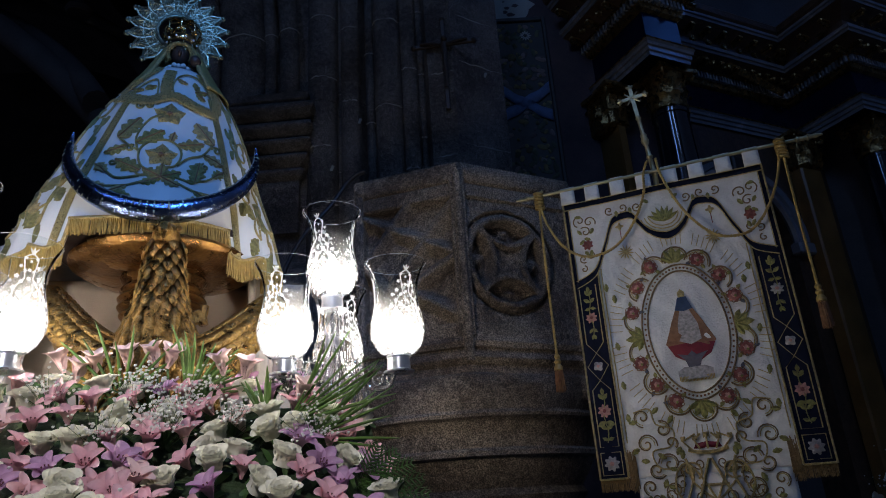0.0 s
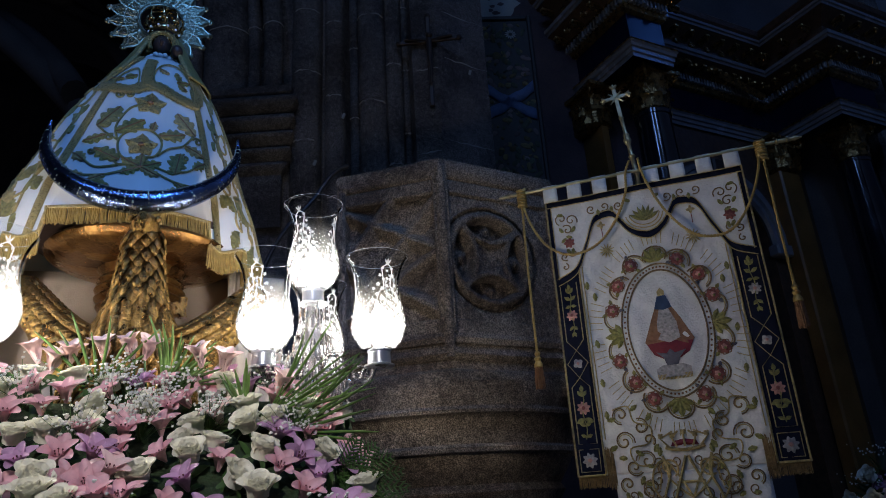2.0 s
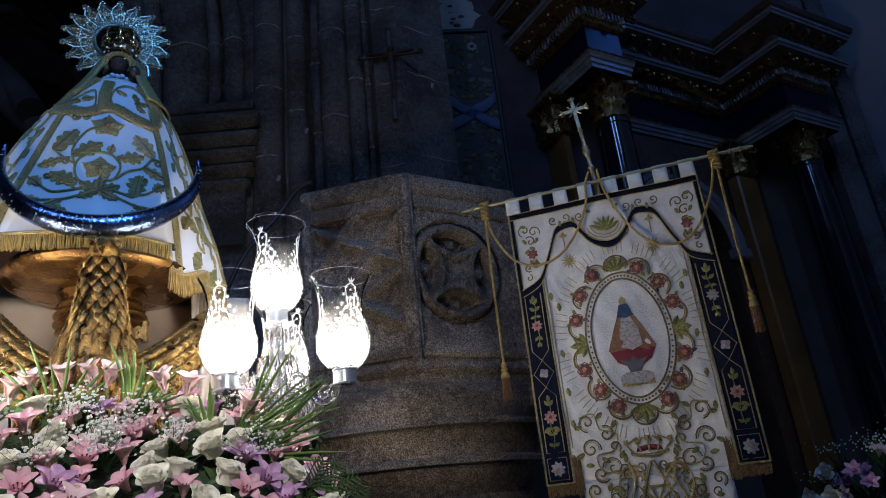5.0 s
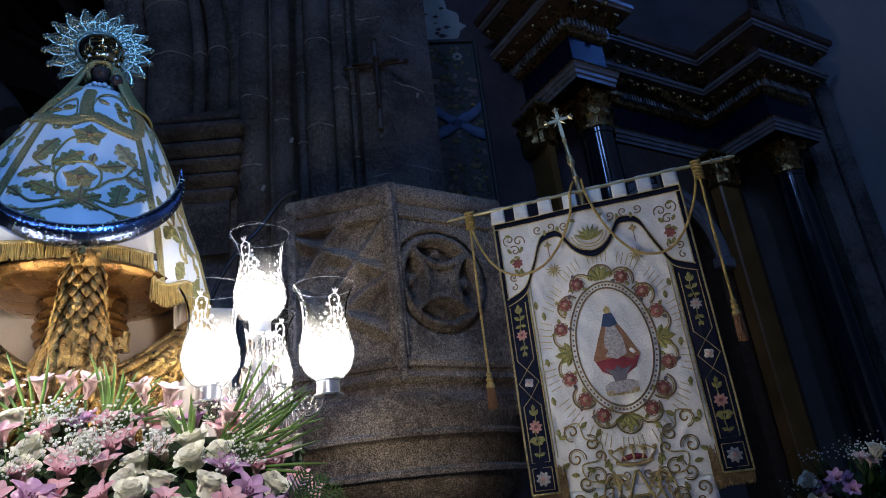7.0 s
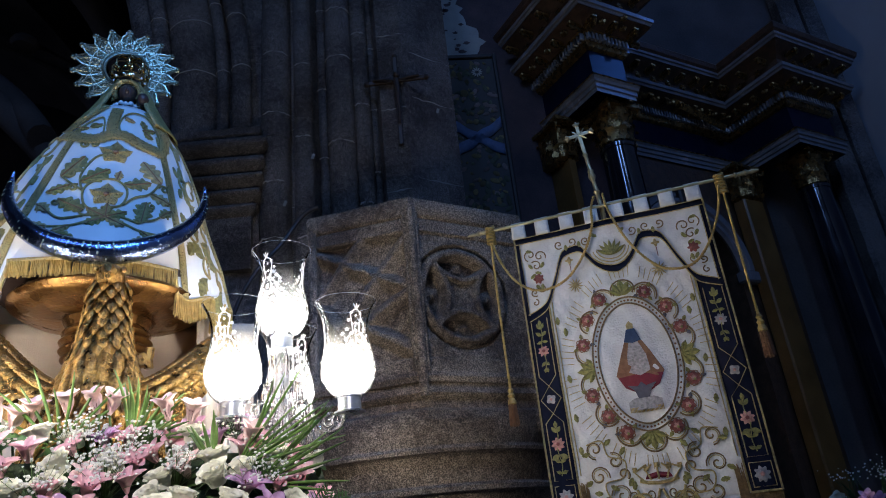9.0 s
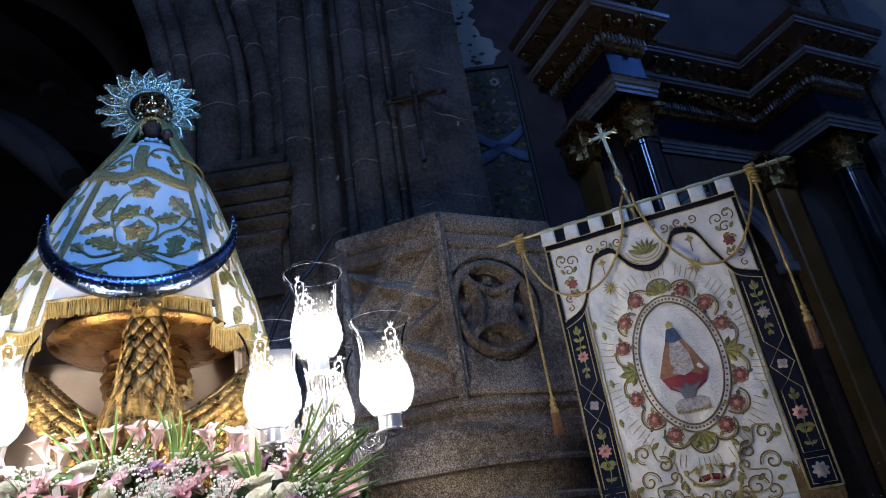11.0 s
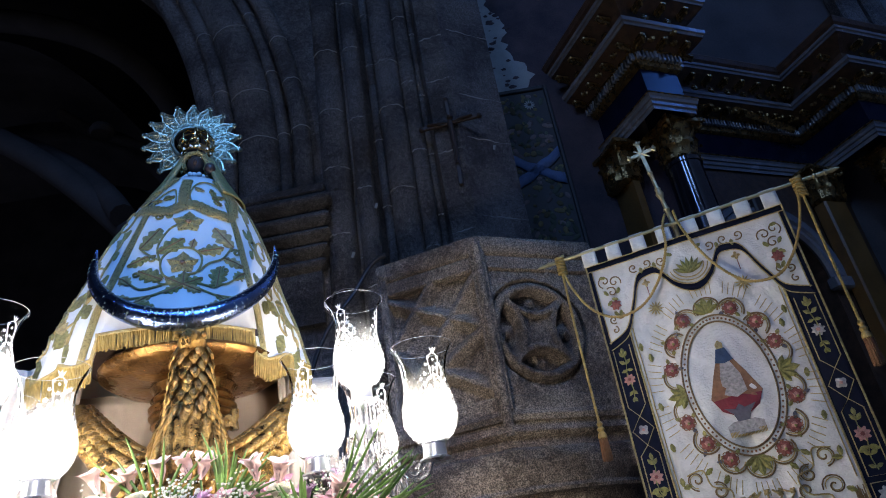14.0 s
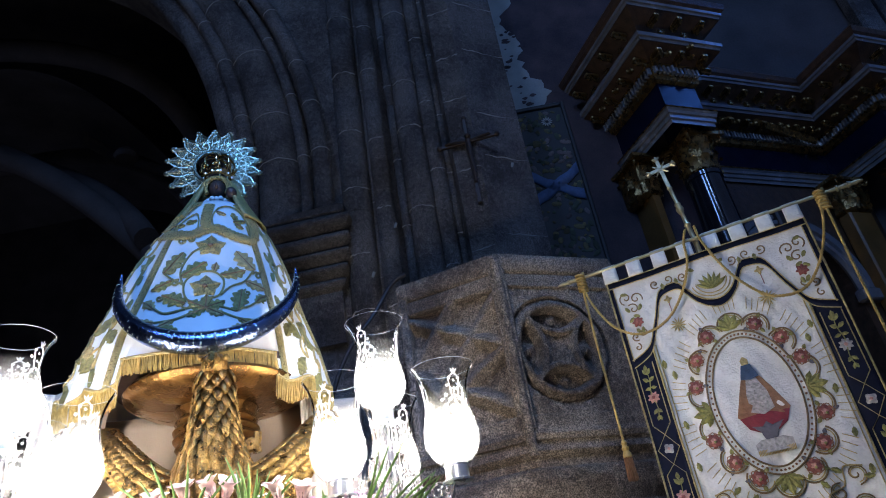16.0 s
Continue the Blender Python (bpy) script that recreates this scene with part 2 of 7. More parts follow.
for _m in [x for x in _n if x.type == "MIX_SHADER"]:
    if abs(_m.inputs[0].default_value - 0.5) < 1e-6 and any(k.from_node.type == "BSDF_TRANSPARENT" for k in _m.inputs[1].links):
        _l.new(_map.outputs[0], _m.inputs[0])


# ---- mesh helpers ----
def link_mesh(name, verts, faces, mat, parent=None, label="", smooth=True, mats=None, index=None):
    me = bpy.data.meshes.new(name)
    me.from_pydata([tuple(v) for v in verts], [], faces)
    for mm in (mats or [mat]):
        me.materials.append(mm)
    if index:
        me.polygons.foreach_set("material_index", index)
    if smooth:
        me.polygons.foreach_set("use_smooth", [True] * len(me.polygons))
    me.update()
    ob = new(name, me)
    if parent:
        ob.parent = parent
    if label:
        ob["label"] = label
    return ob


def share(name, ob, parent, m, label=""):
    """Another object on the same mesh."""
    o = new(name, ob.data)
    o.parent = parent
    o.matrix_basis = m
    if label:
        o["label"] = label
    return o


def thing(name, label, category, m=None, group="", kind=""):
    e = new(name)
    e.empty_display_size = 0.05
    if m is not None:
        e.matrix_basis = m
    return tagged(e, label, category, group, kind)


class Geo:
    """Collects vertices and faces for one mesh."""

    def __init__(self):
        self.v, self.f, self.mi, self.cur = [], [], [], 0

    def add(self, verts, faces, m=None):
        k = len(self.v)
        self.v += [tuple(m @ Vector(p)) if m is not None else tuple(p) for p in verts]
        self.f += [tuple(i + k for i in f) for f in faces]
        self.mi += [self.cur] * len(faces)
        return self

    def box(self, x0, x1, y0, y1, z0, z1, m=None, bev=0.0):
        if bev:
            b = bev
            pts, fs = [], []
            ring = lambda i, z: [(x0 + i + b, y0 + i, z), (x1 - i - b, y0 + i, z), (x1 - i, y0 + i + b, z), (x1 - i, y1 - i - b, z), (x1 - i - b, y1 - i, z), (x0 + i + b, y1 - i, z), (x0 + i, y1 - i - b, z), (x0 + i, y0 + i + b, z)]
            rings = [ring(b, z0), ring(0, z0 + b), ring(0, z1 - b), ring(b, z1)]
            for r in rings:
                pts += r
            for a in range(3):
                for j in range(8):
                    fs.append((a * 8 + j, a * 8 + (j + 1) % 8, a * 8 + 8 + (j + 1) % 8, a * 8 + 8 + j))
            fs += [tuple(range(7, -1, -1)), tuple(range(24, 32))]
            return self.add(pts, fs, m)
        p = [(x, y, z) for z in (z0, z1) for y in (y0, y1) for x in (x0, x1)]
        return self.add(p, [(0, 2, 3, 1), (4, 5, 7, 6), (0, 1, 5, 4), (2, 6, 7, 3), (0, 4, 6, 2), (1, 3, 7, 5)], m)

    def lathe(self, prof, n=24, m=None, cap=True):
        pts, fs = [], []
        for r, z in prof:
            pts += [(r * math.cos(2 * math.pi * i / n), r * math.sin(2 * math.pi * i / n), z) for i in range(n)]
        for a in range(len(prof) - 1):
            for i in range(n):
                j = (i + 1) % n
                fs.append((a * n + i, a * n + j, a * n + n + j, a * n + n + i))
        if cap:
            fs.append(tuple(range(n - 1, -1, -1)))
            fs.append(tuple(range((len(prof) - 1) * n, len(prof) * n)))
        return self.add(pts, fs, m)

    def tube(self, path, rad, n=6, m=None, closed=False, flat=1.0):
        path = [Vector(p) for p in path]
        k = len(path)
        pts, fs = [], []
        up = None
        for i, p in enumerate(path):
            a = path[(i - 1) % k] if (i > 0 or closed) else p
            b = path[(i + 1) % k] if (i < k - 1 or closed) else p
            t = (b - a).normalized() if (b - a).length > 1e-9 else Vector((0, 0, 1))
            if up is None:
                up = Vector((0, 0, 1)) if abs(t.z) < 0.9 else Vector((0, 1, 0))
            s = t.cross(up)
            if s.length < 1e-6:
                s = t.orthogonal()
            s.normalize()
            up = s.cross(t).normalized()
            r = rad(i / max(1, k - 1)) if callable(rad) else rad
            for j in range(n):
                c = 2 * math.pi * j / n
                pts.append(p + s * (r * math.cos(c)) + up * (r * flat * math.sin(c)))
        for i in range(k if closed else k - 1):
            for j in range(n):
                a, b = i * n, ((i + 1) % k) * n
                fs.append((a + j, a + (j + 1) % n, b + (j + 1) % n, b + j))
        if not closed:
            fs.append(tuple(range(n - 1, -1, -1)))
            fs.append(tuple(range((k - 1) * n, k * n)))
        return self.add(pts, fs, m)

    def sphere(self, c, r, n=8, k=6, m=None, squash=1.0):
        prof = [(max(1e-4, r * math.sin(math.pi * i / k)), -r * squash * math.cos(math.pi * i / k)) for i in range(k + 1)]
        mm = Matrix.Translation(c)
        return self.lathe(prof, n, (m @ mm) if m is not None else mm)

    def sheet(self, fn, nu, nv, m=None, thick=0.0):
        """fn(u, v) for u, v from 0 to 1; with a thickness along z of the local frame when given."""
        pts = [fn(i / nu, j / nv) for j in range(nv + 1) for i in range(nu + 1)]
        w = nu + 1
        fs = [(j * w + i, j * w + i + 1, (j + 1) * w + i + 1, (j + 1) * w + i) for j in range(nv) for i in range(nu)]
        return self.add(pts, fs, m)

    def prism(self, poly, z0, z1, m=None):
        n = len(poly)
        pts = [(x, y, z0) for x, y in poly] + [(x, y, z1) for x, y in poly]
        fs = [tuple(range(n - 1, -1, -1)), tuple(range(n, 2 * n))] + [(i, (i + 1) % n, n + (i + 1) % n, n + i) for i in range(n)]
        return self.add(pts, fs, m)

    def link(self, name, mat, parent=None, label="", smooth=True, mats=None):
        ob = link_mesh(name, self.v, self.f, mat, parent, label, smooth, mats, self.mi if mats else None)
        if smooth:
            ob.data.set_sharp_from_angle(angle=radians(42))
        return ob


def thicken(ob, t, offset=0.0):
    md = ob.modifiers.new("thickness", "SOLIDIFY")
    md.thickness, md.offset = t, offset
    return ob


def offset_poly(poly, d, closed=True):
    """Moves the sides of a plan outline (counter-clockwise when seen from above) outwards by d."""
    n = len(poly)
    out = []
    for i in range(n):
        p = Vector(poly[i])
        a = Vector(poly[i - 1]) if (closed or i) else None
        b = Vector(poly[(i + 1) % n]) if (closed or i < n - 1) else None
        d1 = (p - a).normalized() if a else (b - p).normalized()
        d2 = (b - p).normalized() if b else d1
        n1, n2 = Vector((d1.y, -d1.x)), Vector((d2.y, -d2.x))
        mm = (n1 + n2)
        mm = mm / max(0.25, mm.dot(mm)) * 2 if mm.length > 1e-6 else n1
        out.append(tuple(p + mm * d))
    return out


def moulded(geo, poly, prof, closed=True, m=None, caps=True):
    """A moulding: rows of (outward offset, z) run round a plan outline."""
    n = len(poly)
    rows = [[(x, y, z) for x, y in offset_poly(poly, o, closed)] for o, z in prof]
    pts = [p for r in rows for p in r]
    fs = []
    for a in range(len(prof) - 1):
        for i in range(n if closed else n - 1):
            j = (i + 1) % n
            fs.append((a * n + i, a * n + j, a * n + n + j, a * n + n + i))
    if caps:
        fs += [tuple(range(n - 1, -1, -1)), tuple(range((len(prof) - 1) * n, len(prof) * n))]
    return geo.add(pts, fs, m)


def bez(p0, p1, p2, p3, n=12):
    out = []
    for i in range(n + 1):
        t = i / n
        s = 1 - t
        out.append(tuple(s ** 3 * a + 3 * s * s * t * b + 3 * s * t * t * c + t ** 3 * d for a, b, c, d in zip(p0, p1, p2, p3)))
    return out


def spiral(cx, cy, r0, a0, turns, n=20, shrink=0.12):
    """A scroll in the plane: from radius r0 in to shrink * r0."""
    return [(cx + r0 * (1 - (1 - shrink) * i / n) * math.cos(a0 + turns * 2 * math.pi * i / n), cy + r0 * (1 - (1 - shrink) * i / n) * math.sin(a0 + turns * 2 * math.pi * i / n)) for i in range(n + 1)]


# ---- structure: floor, walls, vault ----
def slab(name, x0, x1, y0, y1, z0, z1, mat, label, cat):
    g = Geo().box(x0, x1, y0, y1, z0, z1)
    return tagged(g.link(name, mat, smooth=False), label, cat, kind="structure")


slab("floor", -14, 9, -10, 16, -0.2, 0, FLOOR, "worn grey stone floor of the church", "floor")
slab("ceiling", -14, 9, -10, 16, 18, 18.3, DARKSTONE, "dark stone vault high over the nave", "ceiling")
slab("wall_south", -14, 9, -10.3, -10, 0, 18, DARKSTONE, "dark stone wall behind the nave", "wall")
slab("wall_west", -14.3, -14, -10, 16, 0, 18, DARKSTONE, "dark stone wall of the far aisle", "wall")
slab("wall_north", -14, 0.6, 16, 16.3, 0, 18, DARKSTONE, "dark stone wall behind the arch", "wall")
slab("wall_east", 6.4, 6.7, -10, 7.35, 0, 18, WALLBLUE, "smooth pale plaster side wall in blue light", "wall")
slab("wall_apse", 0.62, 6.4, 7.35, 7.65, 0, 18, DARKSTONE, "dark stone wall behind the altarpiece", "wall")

# masonry strips beside the altarpiece
g = Geo()
for x, w in ((5.75, 0.28), (6.08, 0.24)):
    g.box(x, x + w, 7.1, 7.35, 0, 17.9, bev=0.04)
tagged(g.link("wall_pilasters", STONE, smooth=False), "dark granite wall strips beside the altarpiece", "pilaster", kind="structure")

# ---- clustered pier ----
SHAFTS = [(-0.82, 0.13, 5.02), (-0.57, 0.085, 4.94), (-0.41, 0.045, 5.05), (-0.25, 0.115, 4.86), (-0.07, 0.075, 4.90), (0.03, 0.03, 4.93)]
pier = thing("clustered_pier", "dark granite clustered pier with shafts and pale mortar joints", "pillar", kind="structure")
g = Geo()
g.prism([(-0.95, 5.05), (-0.50, 5.03), (-0.46, 5.10), (-0.36, 5.10), (-0.30, 4.98), (0.06, 4.93), (0.09, 4.80), (0.30, 4.76), (0.36, 4.80), (0.74, 5.02), (0.74, 7.35), (0.74, 16), (0.3, 16), (-0.95, 6.2)], 0, 17.9)
g.link("core", STONE, pier, smooth=False)
rng = random.Random(4)
for sx, sr, sy in SHAFTS:
    g = Geo()
    prof, z = [], 0.0
    while z < 17.9:
        h = min(rng.uniform(0.55, 0.85), 17.9 - z)
        k = rng.uniform(0.975, 1.02)
        prof += [(sr * k, z), (sr * k, z + h - 0.004), (sr * k * 0.96, z + h - 0.002)]
        z += h
    g.lathe(prof, 16, Matrix.Translation((sx, sy, 0)))
    g.link("shaft", STONE, pier)
# mortar joints, ragged pale lines round the shafts and flat faces
g = Geo()
for sx, sr, sy in SHAFTS:
    z = rng.uniform(0.3, 0.8)
    while z < 12:
        a0, a1 = rng.uniform(180, 230), rng.uniform(300, 350)
        path = []
        for i in range(13):
            a = radians(a0 + (a1 - a0) * i / 12)
            path.append((sx + (sr + 0.001) * math.cos(a), sy + (sr + 0.001) * math.sin(a), z + rng.uniform(-0.007, 0.007)))
        g.tube(path, lambda s: 0.0045 + 0.003 * math.sin(9 * s), 5)
        z += rng.uniform(0.5, 0.95)
for x0, y0, x1, y1 in ((-0.95, 5.05, -0.62, 5.035), (0.09, 4.80, 0.30, 4.76), (0.36, 4.80, 0.74, 5.02)):
    z = rng.uniform(0.3, 0.7)
    while z < 12:
        path = [(x0 + (x1 - x0) * i / 8, y0 + (y1 - y0) * i / 8 - 0.001, z + rng.uniform(-0.008, 0.008)) for i in range(9)]
        g.tube(path, lambda s: 0.004 + 0.003 * math.sin(7 * s + z), 5)
        z += rng.uniform(0.45, 0.9)
g.link("mortar_joint", MORTAR, pier, "pale ragged mortar joints")

# ---- impost with stacked mouldings and the arch that springs from it ----
imp = thing("impost", "granite impost of stacked rounded mouldings on the pier", "impost", kind="structure")
g = Geo()
prof = [(0.0, 3.6), (0.0, 4.05)]
for z0, o, h in ((4.07, 0.00, 0.10), (4.20, 0.03, 0.09), (4.33, 0.055, 0.09), (4.46, 0.07, 0.11), (4.62, 0.09, 0.12)):
    prof += [(o - 0.035, z0 - 0.025)] + [(o + 0.05 * math.sin(math.pi * i / 6), z0 + h * i / 6) for i in range(7)] + [(o - 0.035, z0 + h + 0.015)]
prof += [(0.08, 4.78), (0.08, 4.84), (0.0, 4.86)]
moulded(g, [(-2.05, 5.0), (-1.0, 4.93), (-1.0, 5.5), (-2.05, 5.5)], prof)
g.link("moulding", STONE, imp)
Geo().box(-2.0, -0.95, 5.0, 6.2, 0, 4.82).link("shaft_block", STONE, imp, smooth=False)

arch = thing("nave_arch", "dark granite arch of moulded ribs with mortar joints", "arch", kind="structure")
ARCS = [(-1.10, 0.085, 4.98), (-1.27, 0.055, 5.02), (-1.53, 0.215, 5.16), (-1.80, 0.075, 5.05), (-1.98, 0.13, 5.25)]
for ax, ar, ay in ARCS:
    g = Geo()
    path = [(ax, ay, 4.82)]
    for i in range(25):
        a = radians(90 * i / 24)
        path.append((ax - 4.6 * (1 - math.cos(a)), ay + 0.0 * i, 5.15 + 5.4 * math.sin(a)))
    g.tube(path, ar, 12)
    g.link("arch_rib", STONE, arch)
g = Geo()
for ax, ar, ay in ARCS[:4]:
    a = 4.0
    while a < 60:
        an = radians(a)
        c = Vector((ax - 4.6 * (1 - math.cos(an)), ay, 5.15 + 5.4 * math.sin(an)))
        d = Vector((-4.6 * math.sin(an), 0, 5.4 * math.cos(an))).normalized()
        s = Vector((0, 1, 0)).cross(d).normalized()
        path = [c + (s * math.cos(radians(b)) + Vector((0, -1, 0)) * math.sin(radians(b))) * (ar + 0.001) + d * rng.uniform(-0.006, 0.006) for b in range(0, 181, 20)]
        g.tube(path, 0.005, 5)
        a += rng.uniform(6, 10)
g.link("mortar_joint", MORTAR, arch, "pale mortar joints")
# wall above the arch, between its ribs and the pier
g = Geo()
outer = [(-0.95, 4.84), (-0.95, 17.9), (-12, 17.9), (-12, 10.57)]
inner = [(-2.0 - 4.6 * (1 - math.cos(radians(90 * i / 24))), 5.15 + 5.4 * math.sin(radians(90 * i / 24))) for i in range(24, -1, -1)] + [(-2.0, 4.84)]
poly = outer + inner
m = Matrix(((1, 0, 0, 0), (0, 0, 1, 0), (0, 1, 0, 0), (0, 0, 0, 1)))
g.prism(poly, 5.12, 6.1, m)
g.link("spandrel", STONE, arch, smooth=False)

# ribs of the dark vault beyond the arch
vault = thing("aisle_vault", "dark ribbed vault beyond the arch", "vault", kind="structure")
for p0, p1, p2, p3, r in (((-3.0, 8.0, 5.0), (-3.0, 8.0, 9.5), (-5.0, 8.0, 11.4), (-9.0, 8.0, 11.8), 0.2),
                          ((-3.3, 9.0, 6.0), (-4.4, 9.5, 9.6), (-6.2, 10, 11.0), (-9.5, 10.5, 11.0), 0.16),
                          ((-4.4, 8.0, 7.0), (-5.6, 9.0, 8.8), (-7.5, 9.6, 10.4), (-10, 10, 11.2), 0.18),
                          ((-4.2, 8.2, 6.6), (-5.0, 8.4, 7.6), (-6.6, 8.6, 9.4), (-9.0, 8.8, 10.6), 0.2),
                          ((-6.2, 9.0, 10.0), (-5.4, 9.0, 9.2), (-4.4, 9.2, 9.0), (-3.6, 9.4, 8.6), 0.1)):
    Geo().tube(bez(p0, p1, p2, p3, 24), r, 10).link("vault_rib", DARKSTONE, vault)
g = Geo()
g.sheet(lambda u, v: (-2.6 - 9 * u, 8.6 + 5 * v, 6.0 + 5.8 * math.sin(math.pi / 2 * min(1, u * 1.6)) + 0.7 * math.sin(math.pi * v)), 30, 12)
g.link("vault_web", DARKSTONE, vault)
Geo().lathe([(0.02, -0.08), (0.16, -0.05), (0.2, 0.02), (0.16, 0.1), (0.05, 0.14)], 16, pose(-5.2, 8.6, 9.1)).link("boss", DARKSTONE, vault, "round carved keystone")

# ---- painted wall with the framed flower panel ----
MURY = 6.02
slab("wall_mural", 0.70, 2.6, MURY, 7.3, 0, 17.9, FADED, "dark faded mural on an old plaster wall", "wall")
g = Geo()
rng = random.Random(9)
out = []
for i in range(40):
    z = 6.42 + 2.4 * i / 39
    out.append((1.08 + 0.10 * math.sin(i * 0.5) + rng.uniform(-0.04, 0.04) + (0.12 if i < 12 else -0.03), z))
g.prism([(0.79 + 0.02 * rng.random(), 6.42)] + out + [(0.80, 8.82)] + [(0.79 + rng.uniform(0, 0.035), 8.7 - 2.2 * i / 20) for i in range(20)], MURY - 0.006, MURY, m)
g.link("bare_plaster", PLASTER2, None, smooth=False)
tagged(bpy.data.objects["bare_plaster"], "pale bare plaster patch with a ragged edge on the mural", "plaster", kind="structure")
g = Geo()
for i in range(26):
    cx, cz, r = 0.84 + 0.3 * rng.random(), 6.45 + 1.3 * rng.random() ** 1.5, rng.uniform(0.012, 0.045)
    g.prism([(cx + r * (0.6 + 0.7 * rng.random()) * math.cos(a * 0.7), cz + 0.6 * r * (0.6 + 0.7 * rng.random()) * math.sin(a * 0.7)) for a in range(9)], MURY - 0.009, MURY - 0.004, m)
tagged(g.link("plaster_flakes", FADED, smooth=False), "dark patches of old paint left on bare plaster", "paint", kind="structure")

panel = thing("painted_panel", "framed dark panel painted with fruit, flowers and a blue ribbon cross", "painting")
Geo().box(0.80, 1.37, MURY - 0.03, MURY, 3.9, 6.36).link("board", DARKPAINT, panel, smooth=False)
for x0, x1, z0, z1 in ((0.77, 0.81, 3.9, 6.40), (1.36, 1.40, 3.9, 6.40), (0.81, 1.36, 6.35, 6.40)):
    Geo().box(x0, x1, MURY - 0.055, MURY, z0, z1, bev=0.008).link("frame", DARKPAINT, panel, smooth=False)
proto = Geo().sphere((0, 0, 0), 1, 8, 6, squash=1).link("fruit", FRUIT, panel)
proto.matrix_basis = Matrix.Translation((1.0, MURY - 0.03, 5.9)) @ Matrix.Diagonal((0.05, 0.012, 0.05, 1))
kinds = [proto]
for nm, mt in (("blossom", BLOSSOM), ("painted_leaf", PAINTLEAF)):
    o = Geo().sphere((0, 0, 0), 1, 7, 5).link(nm, mt, panel)
    o.matrix_basis = Matrix.Translation((1.1, MURY - 0.031, 5.6)) @ Matrix.Diagonal((0.03, 0.006, 0.03, 1))
    kinds.append(o)
for i in range(280):
    r = rng.uniform(0.010, 0.032)
    o = kinds[rng.choice((0, 0, 1, 2, 2))]
    share(o.name.split(".")[0], o, panel, Matrix.Translation((rng.uniform(0.84, 1.33), MURY - 0.031 - 0.004 * rng.random(), rng.uniform(4.0, 6.30))) @ pose(0, 0, 0, 0, rng.uniform(0, 180), 0) @ Matrix.Diagonal((r, 0.006, r * rng.uniform(0.6, 2.0), 1)))
for s in (-1, 1):
    g = Geo()
    g.sheet(lambda u, v: (0.83 + 0.52 * u, MURY - 0.041 - 0.004 * math.sin(9 * u), (5.33 + s * (0.34 * u - 0.17)) + (v - 0.5) * 0.13 + 0.012 * math.sin(14 * u)), 16, 2)
    thicken(g.link("ribbon", RIBBON, panel, "painted blue ribbon"), 0.006)
dpet = Geo().sheet(lambda u, v: (0.009 * math.sin(math.pi * v) * (u - 0.5) * 2, -0.003 * math.sin(math.pi * v), 0.015 + 0.05 * v), 2, 4).link("petal", PLASTER2, panel)
dpet.matrix_basis = pose(1.17, MURY - 0.045, 6.16)
for i in range(1, 12):
    share("petal", dpet, panel, pose(1.17, MURY - 0.045, 6.16) @ pose(0, 0, 0, 0, 30 * i, 0))

# ---- pulpit ----
PC = Vector((0.205, 3.82))
PL = PC + 0.70 * Vector((math.cos(radians(161)), math.sin(radians(161))))
PR = PC + 0.86 * Vector((math.cos(radians(26)), math.sin(radians(26))))
POLY = [tuple(p) for p in (PL, PC, PR, PR + Vector((0.20, 0.72)), Vector((0.7, 5.4)), Vector((-0.45, 5.4)), PL + Vector((-0.02, 0.7)))]
pulpit = thing("stone_pulpit", "polygonal brown granite pulpit with carved panels and mouldings", "pulpit")
g = Geo()
prof = [(-0.095, 2.28), (-0.095, 3.40), (-0.02, 3.42), (0.0, 3.44), (0.005, 3.52), (-0.005, 3.55), (-0.04, 3.56), (-0.14, 3.56)]
moulded(g, POLY, prof)
g.link("body", STONE_P, pulpit)
g = Geo()
prof = [(-0.05, 2.44), (0.0, 2.43), (0.012, 2.40), (0.0, 2.37), (-0.02, 2.365), (-0.02, 2.345), (0.02, 2.335), (0.03, 2.30), (0.015, 2.275), (-0.005, 2.265), (-0.005, 2.22), (0.03, 2.20), (0.045, 2.15), (0.035, 2.10), (0.02, 2.07)]
moulded(g, POLY, prof[::-1])
g.link("base_moulding", STONE_P, pulpit)


def round_plan(r, n=40):
    return [(0.17 + r * math.cos(2 * math.pi * i / n), 4.72 + r * math.sin(2 * math.pi * i / n)) for i in range(n)]


g = Geo()
prof = [(-0.60, 0.0), (-0.60, 0.9), (-0.42, 1.2), (-0.24, 1.42), (-0.21, 1.5), (-0.17, 1.56), (-0.20, 1.60), (-0.135, 1.70), (-0.11, 1.755), (-0.055, 1.765), (-0.05, 1.79), (-0.065, 1.805), (-0.10, 1.81), (-0.085, 1.88), (-0.06, 1.945), (-0.045, 1.96), (0.005, 1.968), (0.012, 1.985), (0.002, 2.003), (-0.04, 2.008), (-0.03, 2.04), (-0.005, 2.10), (0.0, 2.14)]
moulded(g, round_plan(0.94), prof)
g.link("corbel", STONE_P, pulpit, "rounded stepped granite corbel")


def face_frame(a, b):
    """A frame on a face: x along it, y out of it, z up."""
    d = (b - a).normalized()
    return Matrix(((d.x, d.y, 0, a.x), (d.y, -d.x, 0, a.y), (0, 0, 1, 0), (0, 0, 0, 1)))


